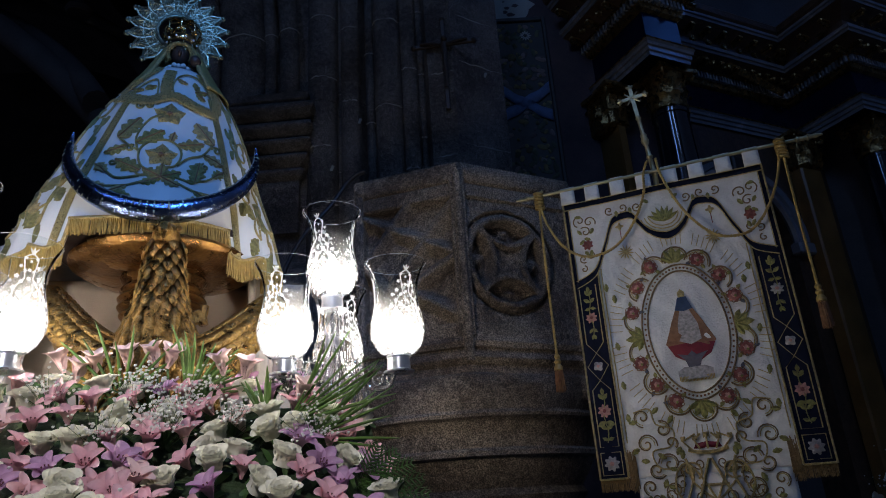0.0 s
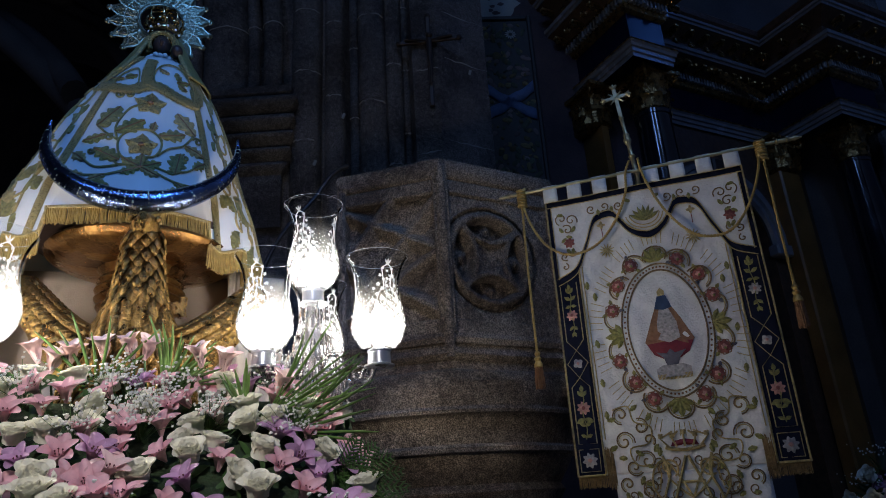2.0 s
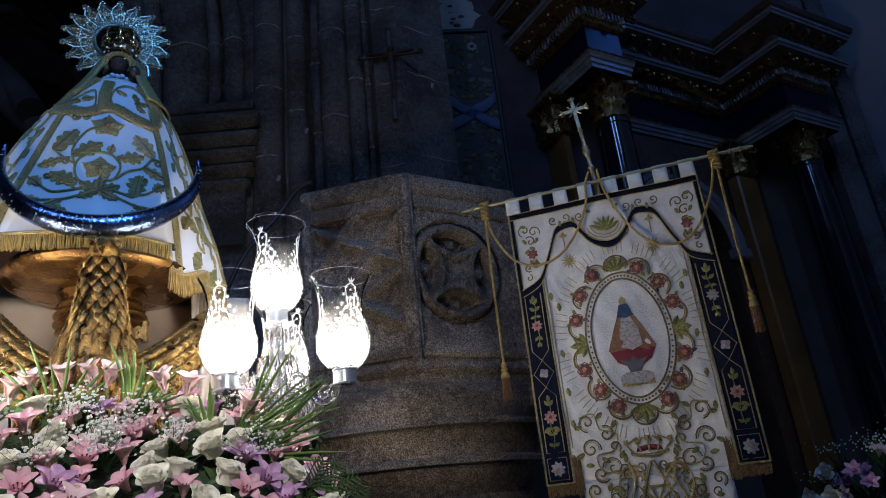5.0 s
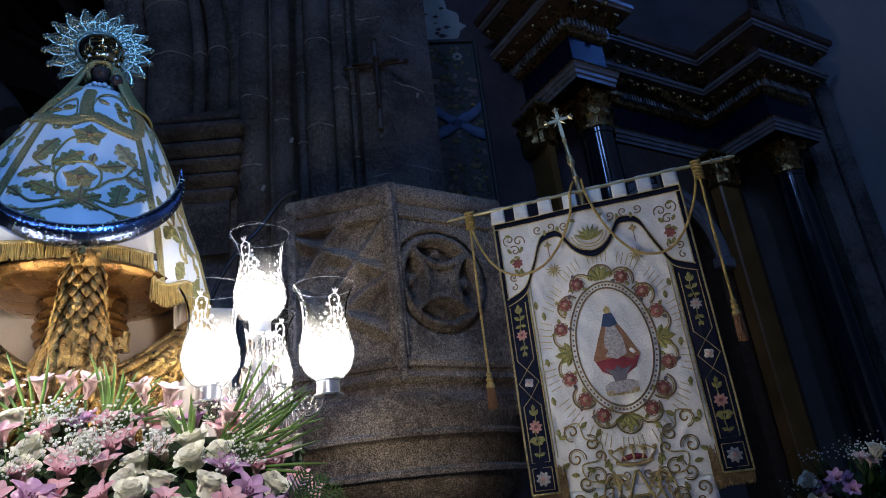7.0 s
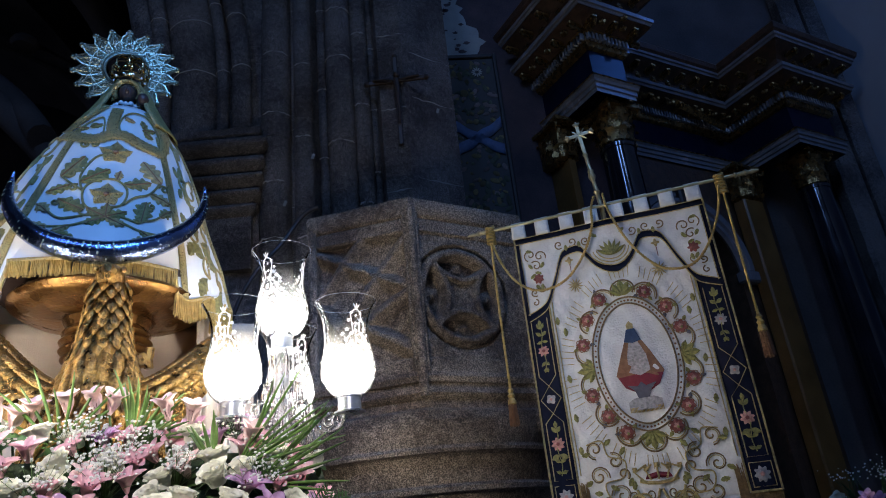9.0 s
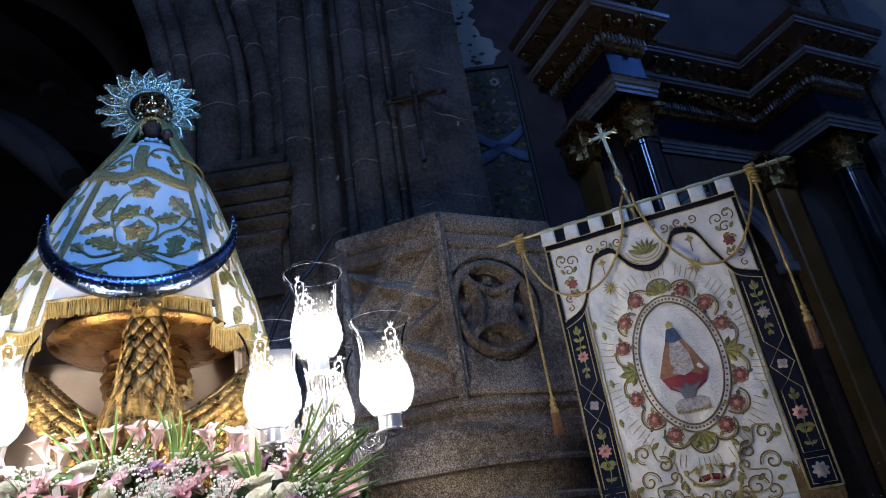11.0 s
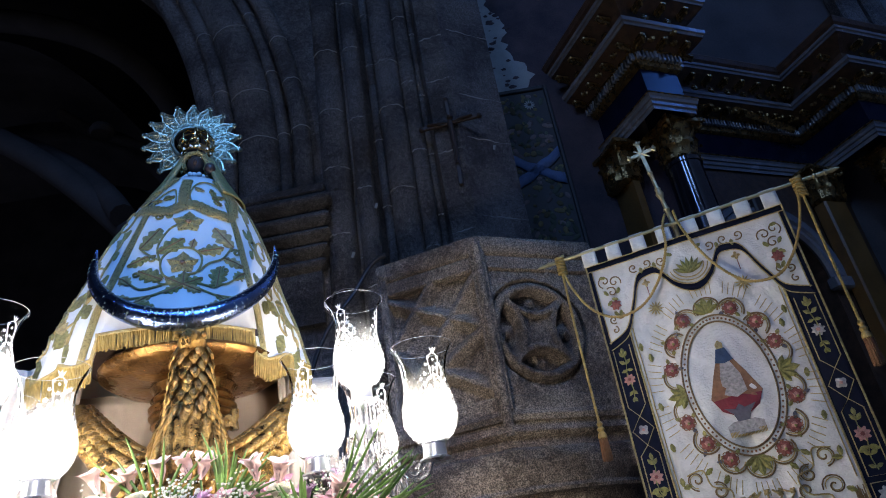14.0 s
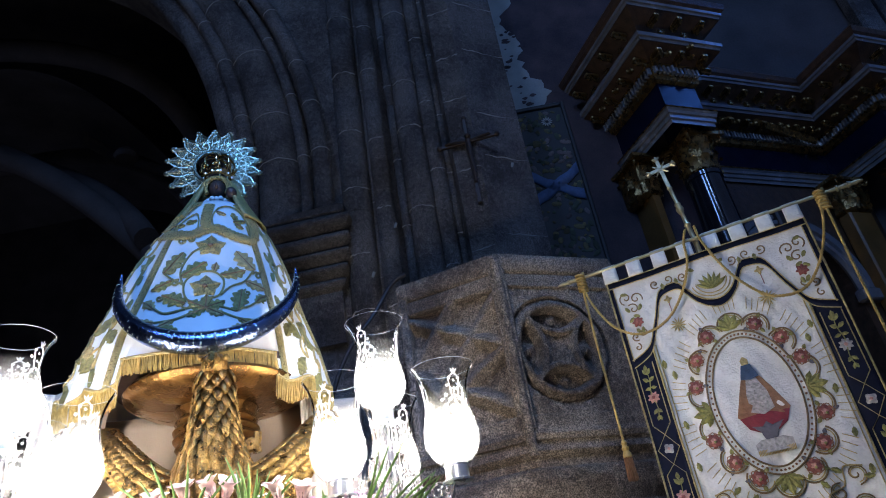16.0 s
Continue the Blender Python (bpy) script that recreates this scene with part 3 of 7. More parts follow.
FL, FR = face_frame(PL, PC), face_frame(PC, PR)
for fm, w in ((FL, 0.70), (FR, 0.86)):
    for x0, x1 in ((0.0, 0.055), (w - 0.055, w)):
        Geo().box(x0, x1, -0.11, 0.012, 2.42, 3.45, fm, bev=0.014).link("corner_post", STONE_P, pulpit, smooth=False)
    Geo().box(0.05, w - 0.05, -0.11, -0.012, 3.32, 3.42, fm, bev=0.012).link("rail", STONE_P, pulpit, smooth=False)
    Geo().box(0.05, w - 0.05, -0.11, -0.02, 2.42, 2.52, fm, bev=0.012).link("rail", STONE_P, pulpit, smooth=False)
Geo().tube([(PC.x, PC.y - 0.005, 2.28 + 1.2 * i / 10) for i in range(11)], 0.028, 10).link("edge_roll", STONE_P, pulpit)
# carved panels: chamfered crossing ribs on one face, four hollow lenses in a ring on the other
RIBS = [((0.05, 3.28), (0.66, 2.95)), ((0.05, 2.58), (0.66, 2.95)), ((0.05, 2.95), (0.36, 3.34)), ((0.05, 2.95), (0.36, 2.50)), ((0.20, 2.76), (0.66, 3.30)), ((0.30, 2.78), (0.66, 2.56))]
QX, QZ = 0.345, 2.92


def worn(x, z, k):
    return 0.010 * noise.noise((9 * x, 9 * z, k)) + 0.006 * noise.noise((31 * x, 31 * z, k + 3))


def lattice(x, z):
    best = 9.0
    for (ax, az), (bx, bz) in RIBS:
        dx, dz = bx - ax, bz - az
        t = max(0.0, min(1.0, ((x - ax) * dx + (z - az) * dz) / (dx * dx + dz * dz)))
        best = min(best, math.hypot(x - ax - t * dx, z - az - t * dz))
    return -0.078 + 0.072 * max(0.0, min(1.0, (0.062 - best) / 0.052)) + worn(x, z, 1.0)


def lenses(x, z):
    dx, dz = x - QX, z - QZ
    r = math.hypot(dx, dz)
    h = -0.030 if r > 0.30 else -0.050 + 0.028 * max(0.0, 1 - 7 * abs(abs(dx) - abs(dz))) * min(1.0, 4 * r)
    for ex, ez in ((1, 0), (-1, 0), (0, 1), (0, -1)):
        d = math.hypot(dx - 0.345 * ex, dz - 0.345 * ez)
        if r < 0.275:
            if d < 0.225:
                along = -dx * ez + dz * ex
                h = -0.092 + 0.045 * max(0.0, 1 - abs(r - 0.20) / 0.06) * max(0.0, math.cos(along * 24)) ** 2
            h = max(h, -0.012 - 26 * max(0.0, abs(d - 0.240) - 0.012) ** 1.5)
    ring = abs(r - 0.288)
    if ring < 0.036:
        h = max(h, -0.006 - 0.07 * (ring / 0.036) ** 3)
    elif r < 0.345 and r > 0.30:
        h = -0.062
    return h + worn(x, z, 5.0)


for fm, w, fn in ((FL, 0.70, lattice), (FR, 0.86, lenses)):
    g = Geo()
    g.sheet(lambda u, v: (0.045 + (w - 0.09) * u, fn(0.045 + (w - 0.09) * u, 2.50 + 0.84 * v), 2.50 + 0.84 * v), 120, 130, fm)
    g.link("carved_panel", STONE_P, pulpit, "worn carved granite panel")

# cable clipped to the pulpit's edge
cab = Geo().tube(bez((-0.36, 3.85, 3.53), (-0.50, 3.88, 3.52), (-0.52, 3.9, 3.38), (-0.66, 3.9, 3.25), 10) + bez((-0.66, 3.9, 3.25), (-0.8, 3.92, 3.12), (-0.95, 3.95, 2.9), (-1.0, 4.0, 2.4), 10), 0.015, 8).link("cable", CABLE)
tagged(cab, "black cable hanging from the pulpit's rim", "cable")

# ---- crucifix ----
cr = thing("crucifix", "dark wooden crucifix hung on the granite pier", "crucifix", pose(0.235, 4.748, 0, 0, 0, -8))
k = 4.748 / 4.33
g = Geo()
g.box(-0.018, 0.018, -0.015, 0.015, 1.5 + (2.754) * k, 1.5 + 3.56 * k, bev=0.004)
g.box(-0.25, 0.25, -0.014, 0.014, 1.5 + 3.32 * k, 1.5 + 3.32 * k + 0.036, bev=0.004)
for s in (-1, 1):
    g.sphere((s * 0.255, 0, 1.5 + 3.32 * k + 0.018), 0.028, 8, 5)
g.sphere((0, 0, 1.5 + 3.57 * k), 0.026, 8, 5)
g.link("cross", DARKWOOD, cr, smooth=False)
g = Geo()
zc = 1.5 + 3.32 * k
g.tube([(0, -0.03, zc + 0.01), (0.005, -0.04, zc - 0.08), (0.0, -0.035, zc - 0.18), (0.012, -0.045, zc - 0.3), (0.0, -0.03, zc - 0.42)], lambda s: 0.027 - 0.015 * s, 8)
for s in (-1, 1):
    g.tube([(0, -0.035, zc - 0.01), (s * 0.1, -0.03, zc + 0.02), (s * 0.2, -0.025, zc + 0.03)], 0.009, 6)
g.sphere((0.01, -0.045, zc + 0.045), 0.03, 8, 6)
g.link("carved_figure", DARKWOOD, cr, "plain carved wooden form")
for x, z in ((0.57, 4.93), (-0.73, 4.08), (-0.5, 4.5)):
    g = Geo().box(-0.012, 0.012, -0.012, 0.0, 0, 0.05, pose(x, 4.93 if x > 0 else 4.86, z, 0, 20, 0), bev=0.004)
    tagged(g.link("wall_clip", PLASTER2), "small white clip on the stone", "clip")

# ---- altarpiece ----
RM = pose(2.45, 5.68, 0, 0, 0, 24)
ret = thing("altarpiece", "dark marble altarpiece with gilded capitals and a broken cornice", "altarpiece", RM)
PLAN = [(-0.44, 0.85), (-0.44, -0.27), (0.06, -0.27), (0.06, 0.54), (2.50, 0.54), (2.50, -0.30), (3.35, -0.30), (3.35, 1.0)]


def run(name, prof, mat, label="", plan=PLAN):
    g = Geo()
    moulded(g, plan, prof, closed=False, caps=False)
    g.link(name, mat, ret, label, smooth=False)


run("architrave", [(0, 5.32), (0, 5.365), (0.015, 5.37), (0.015, 5.415), (0.03, 5.42), (0.035, 5.45), (0.05, 5.47), (-0.1, 5.47)], GREYMARBLE, "grey marble architrave")
run("gilt_bead", [(0.03, 5.472), (0.05, 5.49), (0.03, 5.51), (-0.1, 5.51)], GILT_D)
run("frieze", [(-0.03, 5.51), (-0.03, 5.84)], FRIEZE, "dark blue frieze")
run("bed_moulding", [(-0.03, 5.84), (0.01, 5.86), (0.02, 5.90), (0.02, 6.02), (0.05, 6.04)], GILT_D)
run("soffit", [(0.05, 6.04), (0.22, 6.13)], BROWNWOOD)
run("corona", [(0.22, 6.14), (0.23, 6.17), (0.245, 6.175), (0.25, 6.215), (0.10, 6.22)], GREYMARBLE, "pale cornice edge")
run("upper_band", [(0.14, 6.22), (0.14, 6.36), (0.17, 6.40), (0.22, 6.44)], BROWNWOOD)
run("upper_soffit", [(0.22, 6.44), (0.30, 6.50)], BROWNWOOD)
run("upper_corona", [(0.30, 6.51), (0.31, 6.54), (0.325, 6.545), (0.33, 6.575)], GREYMARBLE, "pale upper cornice edge")
run("cyma", [(0.33, 6.575), (0.355, 6.60), (0.37, 6.66), (0.36, 6.68), (-0.5, 6.70)], BROWNWOOD)
# dentils and brackets along every stretch of the cornice
dent = Geo().box(-0.014, 0.014, -0.045, 0.0, 0, 0.085, bev=0.004).link("dentil", GREYMARBLE, ret, smooth=False)
dent.matrix_basis = pose(-0.25, -0.31, 5.915)
brk = Geo()
brk.box(-0.03, 0.03, -0.16, 0.0, 0, 0.04, bev=0.008)
brk.tube([(0, -0.15, 0.0), (0, -0.13, -0.025), (0, -0.08, -0.015), (0, -0.02, -0.03)], 0.022, 6)
brk = brk.link("bracket", GILT_D, ret)
brk.matrix_basis = pose(-0.44, -0.30, 6.03)
ros = Geo()
ros.prism([((0.028 + 0.012 * math.cos(6 * a * 0.2094)) * math.cos(a * 0.2094), (0.028 + 0.012 * math.cos(6 * a * 0.2094)) * math.sin(a * 0.2094)) for a in range(30)], -0.02, 0.01)
ros = ros.link("rosette", GILT_D, ret)
ros.matrix_basis = pose(-0.1, -0.5, 6.12)
off = offset_poly(PLAN, 0.02, False)
for i in range(len(off) - 1):
    a, b = Vector(off[i]), Vector(off[i + 1])
    d = b - a
    ang = math.degrees(math.atan2(d.y, d.x))
    n = max(2, int(d.length / 0.046))
    for j in range(n):
        p = a + d * ((j + 0.5) / n)
        share("dentil", dent, ret, pose(p.x, p.y, 5.915, 0, 0, ang))
    n = max(1, int(d.length / 0.24))
    nv = Vector((d.y, -d.x)).normalized()
    for j in range(n + 1):
        p = a + d * (j / n) + nv * 0.03
        share("bracket", brk, ret, pose(p.x, p.y, 6.04, 0, 0, ang))
        q = p + nv * 0.13
        share("bracket", brk, ret, pose(q.x, q.y, 6.37, 0, 0, ang))
        if j < n:
            p = a + d * ((j + 0.5) / n) + nv * 0.13
            share("rosette", ros, ret, pose(p.x, p.y, 6.07, 0, 0, 0))
            q = p + nv * 0.03
            share("rosette", ros, ret, pose(q.x, q.y, 6.33, 90, 0, ang))
# small pediment over the centre
g = Geo()
for s in (-1, 1):
    path = [(1.25 + s * 1.0, 0.40, 5.90), (1.25, 0.40, 6.16)]
    g.tube(path, 0.05, 4)
g.link("inner_pediment", GILT_D, ret, smooth=False)

# backing wall, niche arch, pilasters, columns
g = Geo()
g.box(-0.38, 0.62, 0.56, 1.3, 0, 5.32)
g.box(1.98, 3.2, 0.56, 1.3, 0, 5.32)
poly = [(0.62, 5.32), (0.62, 4.0)] + [(1.30 - 0.68 * math.cos(radians(a)), 4.0 + 0.68 * math.sin(radians(a))) for a in range(0, 181, 10)] + [(1.98, 4.0), (1.98, 5.32)]
g.prism(poly[::-1], 0.56, 1.3, m)
g.link("back_wall", BROWNWOOD, ret, smooth=False)
Geo().box(0.5, 2.1, 1.3, 1.5, 0, 5.32).link("niche_back", DARKWOOD, ret, smooth=False)
g = Geo()
for rr, yy in ((0.70, 0.53), (0.78, 0.51), (0.86, 0.54)):
    g.tube([(1.30 - rr * math.cos(radians(a)), yy, 4.0 + rr * math.sin(radians(a))) for a in range(0, 181, 6)], 0.045, 6)
g.link("niche_arch", GREYMARBLE, ret, "grey marble arch moulding")
for x in (0.52, 2.08):
    Geo().box(x - 0.14, x + 0.14, 0.46, 0.60, 3.86, 4.0, bev=0.02).link("arch_impost", GREYMARBLE, ret, smooth=False)
Geo().box(1.20, 1.40, 0.44, 0.6, 4.62, 4.92, bev=0.02).link("keystone", DARKWOOD, ret, smooth=False)


def capital(parent, m, r, square=False):
    g = Geo()
    if square:
        g.box(-r, r, -r * 0.5, r * 0.5, 0, 0.42, m, bev=0.03)
    else:
        g.lathe([(r * 0.92, 0), (r * 0.98, 0.02), (r * 0.92, 0.04), (r * 0.9, 0.1), (r * 0.98, 0.3), (r * 1.15, 0.40)], 20, m)
    g.link("bell", GILT_D, parent)
    for row, (z0, h, k) in enumerate(((0.04, 0.17, 10), (0.17, 0.17, 10))):
        for i in range(k):
            a = 2 * math.pi * (i + 0.5 * row) / k
            def leaf(u, v, a=a, z0=z0, h=h):
                rad = r * 0.95 + 0.055 * v * v * v + 0.012
                w = 0.055 * (1 - 0.5 * v) * (1 + 0.25 * math.sin(12 * v))
                t = (u - 0.5) * 2 * w
                zz = z0 + h * (v - 0.28 * max(0, v - 0.75) * 4 * (v - 0.75) * 4)
                if square:
                    x, y = math.cos(a), math.sin(a)
                    q = 1 / max(abs(x), 2 * abs(y) + 1e-6)
                    return (x * q * rad * 1.05 - t * math.sin(a), y * q * rad * 1.05 + t * math.cos(a), zz)
                return (rad * math.cos(a) - t * math.sin(a), rad * math.sin(a) + t * math.cos(a), zz)
            Geo().sheet(leaf, 2, 6, m).link("acanthus_leaf", GILT_D, parent)
    for i in range(4):
        a = math.pi / 4 + math.pi / 2 * i
        sq = 0.6 if square else 1.0
        pts = [(r * 0.9 * math.cos(a), r * 0.9 * math.sin(a) * sq, 0.28), (r * 1.2 * math.cos(a), r * 1.2 * math.sin(a) * sq, 0.37)]
        c = Vector((r * 1.42 * math.cos(a), r * 1.42 * math.sin(a) * sq, 0.365))
        d = Vector((math.cos(a), math.sin(a) * sq, 0)).normalized()
        for j in range(14):
            b = math.pi * 0.8 - 0.42 * j
            q = 0.055 * (1 - j / 16)
            pts.append(tuple(c + d * (q * math.cos(b)) + Vector((0, 0, q * math.sin(b)))))
        Geo().tube(pts, 0.016, 6, m).link("volute", GILT_D, parent)
    g = Geo()
    w = r * 1.35
    g.prism([(-w, -w * (0.6 if square else 1)), (0, -w * (0.5 if square else 0.86)), (w, -w * (0.6 if square else 1)), (w * (1 if square else 0.86), 0), (w, w * (0.6 if square else 1)), (0, w * (0.5 if square else 0.86)), (-w, w * (0.6 if square else 1)), (-w * (1 if square else 0.86), 0)], 0.40, 0.44, m)
    g.link("abacus", GILT_D, parent, smooth=False)


for x, y in ((-0.06, 0.0), (2.90, -0.04)):
    g = Geo().lathe([(0.24, 1.2), (0.24, 1.28), (0.2, 1.32), (0.195, 1.4), (0.1945, 1.45), (0.19, 2.6), (0.178, 4.0), (0.1655, 4.835), (0.165, 4.855), (0.175, 4.858), (0.175, 4.9)], 144, pose(x, y, 0))
    g.link("column", BLACKMARBLE, ret, "polished black marble column")
    capital(ret, pose(x, y, 4.88), 0.17)
    Geo().box(x - 0.3, x + 0.3, y - 0.3, y + 0.55, 0, 1.2, bev=0.03).link("pedestal", GREYMARBLE, ret, smooth=False)
for x, y in ((0.36, 0.52), (2.34, 0.44)):
    Geo().box(x - 0.17, x + 0.17, y - 0.07, y + 0.1, 1.2, 4.9, bev=0.02).link("pilaster", OCHRE, ret, "ochre marble pilaster", smooth=False)
    capital(ret, pose(x, y, 4.88), 0.20, True)
Geo().box(-0.46, -0.38, 0.28, 0.72, 1.2, 4.88).link("side_pilaster", OCHRE, ret, smooth=False)
capital(ret, pose(-0.42, 0.50, 4.88, 0, 0, 90), 0.23, True)
for z, o in ((0.0, 0.9), (0.35, 0.6), (0.7, 0.35)):
    Geo().box(-0.3, 3.3, 0.3 - o * 1.2, 1.2, z, z + 0.35, bev=0.02).link("altar_step", BROWNWOOD, ret, smooth=False)

# ---- embroidery helpers ----
def motif(geo, at, cx, cy, r, rot=0.0, lobes=5, deep=0.35, lift=0.006, tall=1.0, n=6):
    """A raised lobed leaf or flower laid on a surface; at(x, y, off) gives the place."""
    k = lobes * n
    pts = [at(cx, cy, lift)]
    for q, h in ((0.55, lift * 0.9), (1.0, 0.001)):
        for i in range(k):
            a = 2 * math.pi * i / k
            rr = r * q * (1 - deep * (0.5 + 0.5 * math.cos(lobes * a)) * (1.0 if q == 1 else 0.7))
            x, y = rr * math.cos(a), rr * math.sin(a) * tall
            pts.append(at(cx + x * math.cos(rot) - y * math.sin(rot), cy + x * math.sin(rot) + y * math.cos(rot), h))
    fs = [(0, 1 + i, 1 + (i + 1) % k) for i in range(k)]
    fs += [(1 + i, 1 + k + i, 1 + k + (i + 1) % k, 1 + (i + 1) % k) for i in range(k)]
    geo.add(pts, fs)


def frond(geo, at, cx, cy, length, rot, width=0.4, lift=0.006, lobes=4):
    """A raised pointed leaf with a lobed edge."""
    n = 14
    left, right, mid = [], [], []
    for i in range(n + 1):
        t = i / n
        w = width * length * math.sin(math.pi * min(1, t * 0.96 + 0.04)) ** 0.8 * (0.75 + 0.25 * abs(math.sin(lobes * math.pi * t)))
        for lst, s, h in ((left, 1, 0.001), (mid, 0, lift), (right, -1, 0.001)):
            x, y = length * t, s * w
            lst.append(at(cx + x * math.cos(rot) - y * math.sin(rot), cy + x * math.sin(rot) + y * math.cos(rot), h))
    pts = left + mid + right
    k = n + 1
    fs = [(i, i + 1, k + i + 1, k + i) for i in range(n)] + [(k + i, k + i + 1, 2 * k + i + 1, 2 * k + i) for i in range(n)]
    geo.add(pts, fs)


def stitched(geo, at, path, r, n=6, lift=0.002, closed=False):
    geo.tube([at(x, y, lift) for x, y in path], r, n, closed=closed)


def smooth_path(pts, n=8):
    """Catmull-Rom through the points."""
    out = []
    P = [Vector(p) for p in pts]
    for i in range(len(P) - 1):
        p0, p1, p2, p3 = P[max(0, i - 1)], P[i], P[i + 1], P[min(len(P) - 1, i + 2)]
        for j in range(n):
            t = j / n
            out.append(tuple(0.5 * ((2 * p1) + (p2 - p0) * t + (2 * p0 - 5 * p1 + 4 * p2 - p3) * t * t + (3 * p1 - p0 - 3 * p2 + p3) * t ** 3)))
    out.append(tuple(P[-1]))
    return out


# ---- the image in its mantle ----
SM = pose(-1.155, 2.80, 0, 0, 0, 17)
ZB, ZH = 2.55, 0.98
WH = [(0.0, 0.585), (0.2, 0.53), (0.4, 0.445), (0.6, 0.362), (0.7, 0.318), (0.8, 0.270), (0.88, 0.225), (0.96, 0.175), (1.0, 0.135)]
WX, WY = [a for a, b in WH], [b for a, b in WH]


def cone(a, h, off=0.0):
    """A point of the mantle: a is the angle from its front in degrees, h runs from hem (0) to neck (1)."""
    w = float(np.interp(h, WX, WY))
    q = abs(a)
    fold = max(0.0, min(1.0, (q - 40) / 25)) * (1 - h) ** 0.7
    w += fold * (0.030 * math.sin(radians(a) * 9 + 0.6) + 0.014 * math.sin(radians(a) * 21))
    w += 0.006 * math.sin(radians(a) * 7 + 5 * h) * (1 - h) + off
    r = radians(a)
    if a > 0:
        w *= 1 - math.sin(r) * (0.06 + 0.13 * min(1.0, 1.6 * (1 - h)))
    hem = 0.0
    if q < 31:
        hem = 0.055
    elif q < 75:
        hem = -0.035 - 0.02 * math.sin((q - 31) / 44 * 2 * math.pi * 1.5)
    z = ZB + ZH * h + hem * (1 - h) ** 6
    return Vector((w * math.sin(r), -0.74 * w * math.cos(r), z))


def dress(x, z, off=0.0):
    """The mantle's front by width and height above its hem, both in metres."""
    h = max(0.0, min(1.0, z / ZH))
    w = float(np.interp(h, WX, WY))
    return cone(math.degrees(math.asin(max(-0.98, min(0.98, x / w)))), h, off)


mantle = thing("embroidered_mantle", "white satin mantle with gold vine embroidery and gold fringe", "mantle", SM)
g = Geo()
g.sheet(lambda u, v: tuple(cone(-180 + 360 * u, v)), 180, 40)
thicken(g.link("cloth", SATIN, mantle), 0.006, -1)
# veil from the shoulders up round the face


def veil(u, v):
    a = 33 + 294 * u + (1 - v) * 10 * (0.5 - u)
    w = float(np.interp(v, (0, 0.35, 0.7, 0.88, 1.0), (0.235, 0.168, 0.112, 0.086, 0.045)))
    r = radians(a)
    return (w * math.sin(r), -0.86 * w * math.cos(r) + 0.01 + 0.012 * v, 3.405 + 0.325 * v)


g = Geo()
g.sheet(veil, 40, 16)
thicken(g.link("veil", GOLD_G, mantle, "gold edged veil round the face"), 0.008)
for u in (0.0, 1.0):
    Geo().tube([veil(u, v / 14) for v in range(15)], 0.010, 6).link("veil_edge", GOLD_T, mantle)
for r0, dy in ((0.055, 0.0), (0.068, 0.02)):
    Geo().tube([(r0 * math.sin(radians(q)), -0.062 + dy, 3.632 + 1.18 * r0 * math.cos(radians(q))) for q in range(-125, 126, 10)], 0.011, 8).link("hood_edge", SEQUIN, mantle, "gold sequinned hood edge")
BANDS = [
    ([(-37, h / 20) for h in range(0, 17)], 1.8, "narrow gold sequinned galloon"), ([(37, h / 20) for h in range(0, 17)], 1.8, "narrow gold sequinned galloon"),
    ([(-92, h / 20) for h in range(0, 19)], 2.2, "gold galloon along the mantle's side"), ([(88, h / 20) for h in range(0, 19)], 2.2, "gold galloon along the mantle's side"),
]
for pts, w, text in BANDS:
    g = Geo()
    n = len(pts) - 1
    g.sheet(lambda u, v: tuple(cone(pts[min(n, int(round(v * n)))][0] + (u - 0.5) * 2 * w * (1 + 1.0 * v), pts[min(n, int(round(v * n)))][1], 0.006 + 0.004 * math.sin(math.pi * u))), 4, n)
    thicken(g.link("galloon", SEQUIN, mantle, text), 0.004)


def band_along(name, pts, width, off=0.009, label=""):
    """A sequinned band of the given width along a path on the mantle's front, with a ragged edge."""
    P = [Vector(p) for p in smooth_path(pts, 8)]
    g = Geo()
    rows = []
    for i, p in enumerate(P):
        t = (P[min(len(P) - 1, i + 1)] - P[max(0, i - 1)]).normalized()
        sd = Vector((-t.y, t.x))
        for k in (-1, -0.4, 0.4, 1):
            q = p + sd * (width * 0.5 * k * (1 + 0.14 * math.sin(i * 2.4 + k)))
            rows.append(tuple(dress(q.x, q.y, off + 0.004 * (1 - k * k))))
    g.add(rows, [(4 * i + j, 4 * i + j + 1, 4 * i + j + 5, 4 * i + j + 4) for i in range(len(P) - 1) for j in range(3)])
    thicken(g.link(name, SEQUIN, mantle, label), 0.004)


# yoke: a scalloped band over the chest, a strip up to the neck and the edges of the collar fields
band_along("yoke", [(-0.235, 0.775), (-0.17, 0.735), (-0.09, 0.705), (-0.03, 0.735), (0.02, 0.742), (0.09, 0.705), (0.15, 0.69), (0.205, 0.685)], 0.058, 0.009, "gold sequinned yoke band")
band_along("front_band", [(-0.025, 0.735), (-0.030, 0.80), (-0.028, 0.86), (-0.02, 0.93)], 0.045, 0.011, "gold sequinned strip to the neck")
band_along("shoulder_band", [(-0.21, 0.79), (-0.165, 0.85), (-0.115, 0.91), (-0.07, 0.965)], 0.045, 0.012)
band_along("shoulder_band", [(0.195, 0.70), (0.185, 0.79), (0.15, 0.87), (0.10, 0.945)], 0.040, 0.012)
g = Geo()
stitched(g, dress, smooth_path([(0.005, 0.76), (-0.004, 0.82), (0.012, 0.885), (0.05, 0.915), (0.10, 0.90), (0.14, 0.84), (0.165, 0.77), (0.17, 0.715)], 6), 0.004, 5, 0.010)
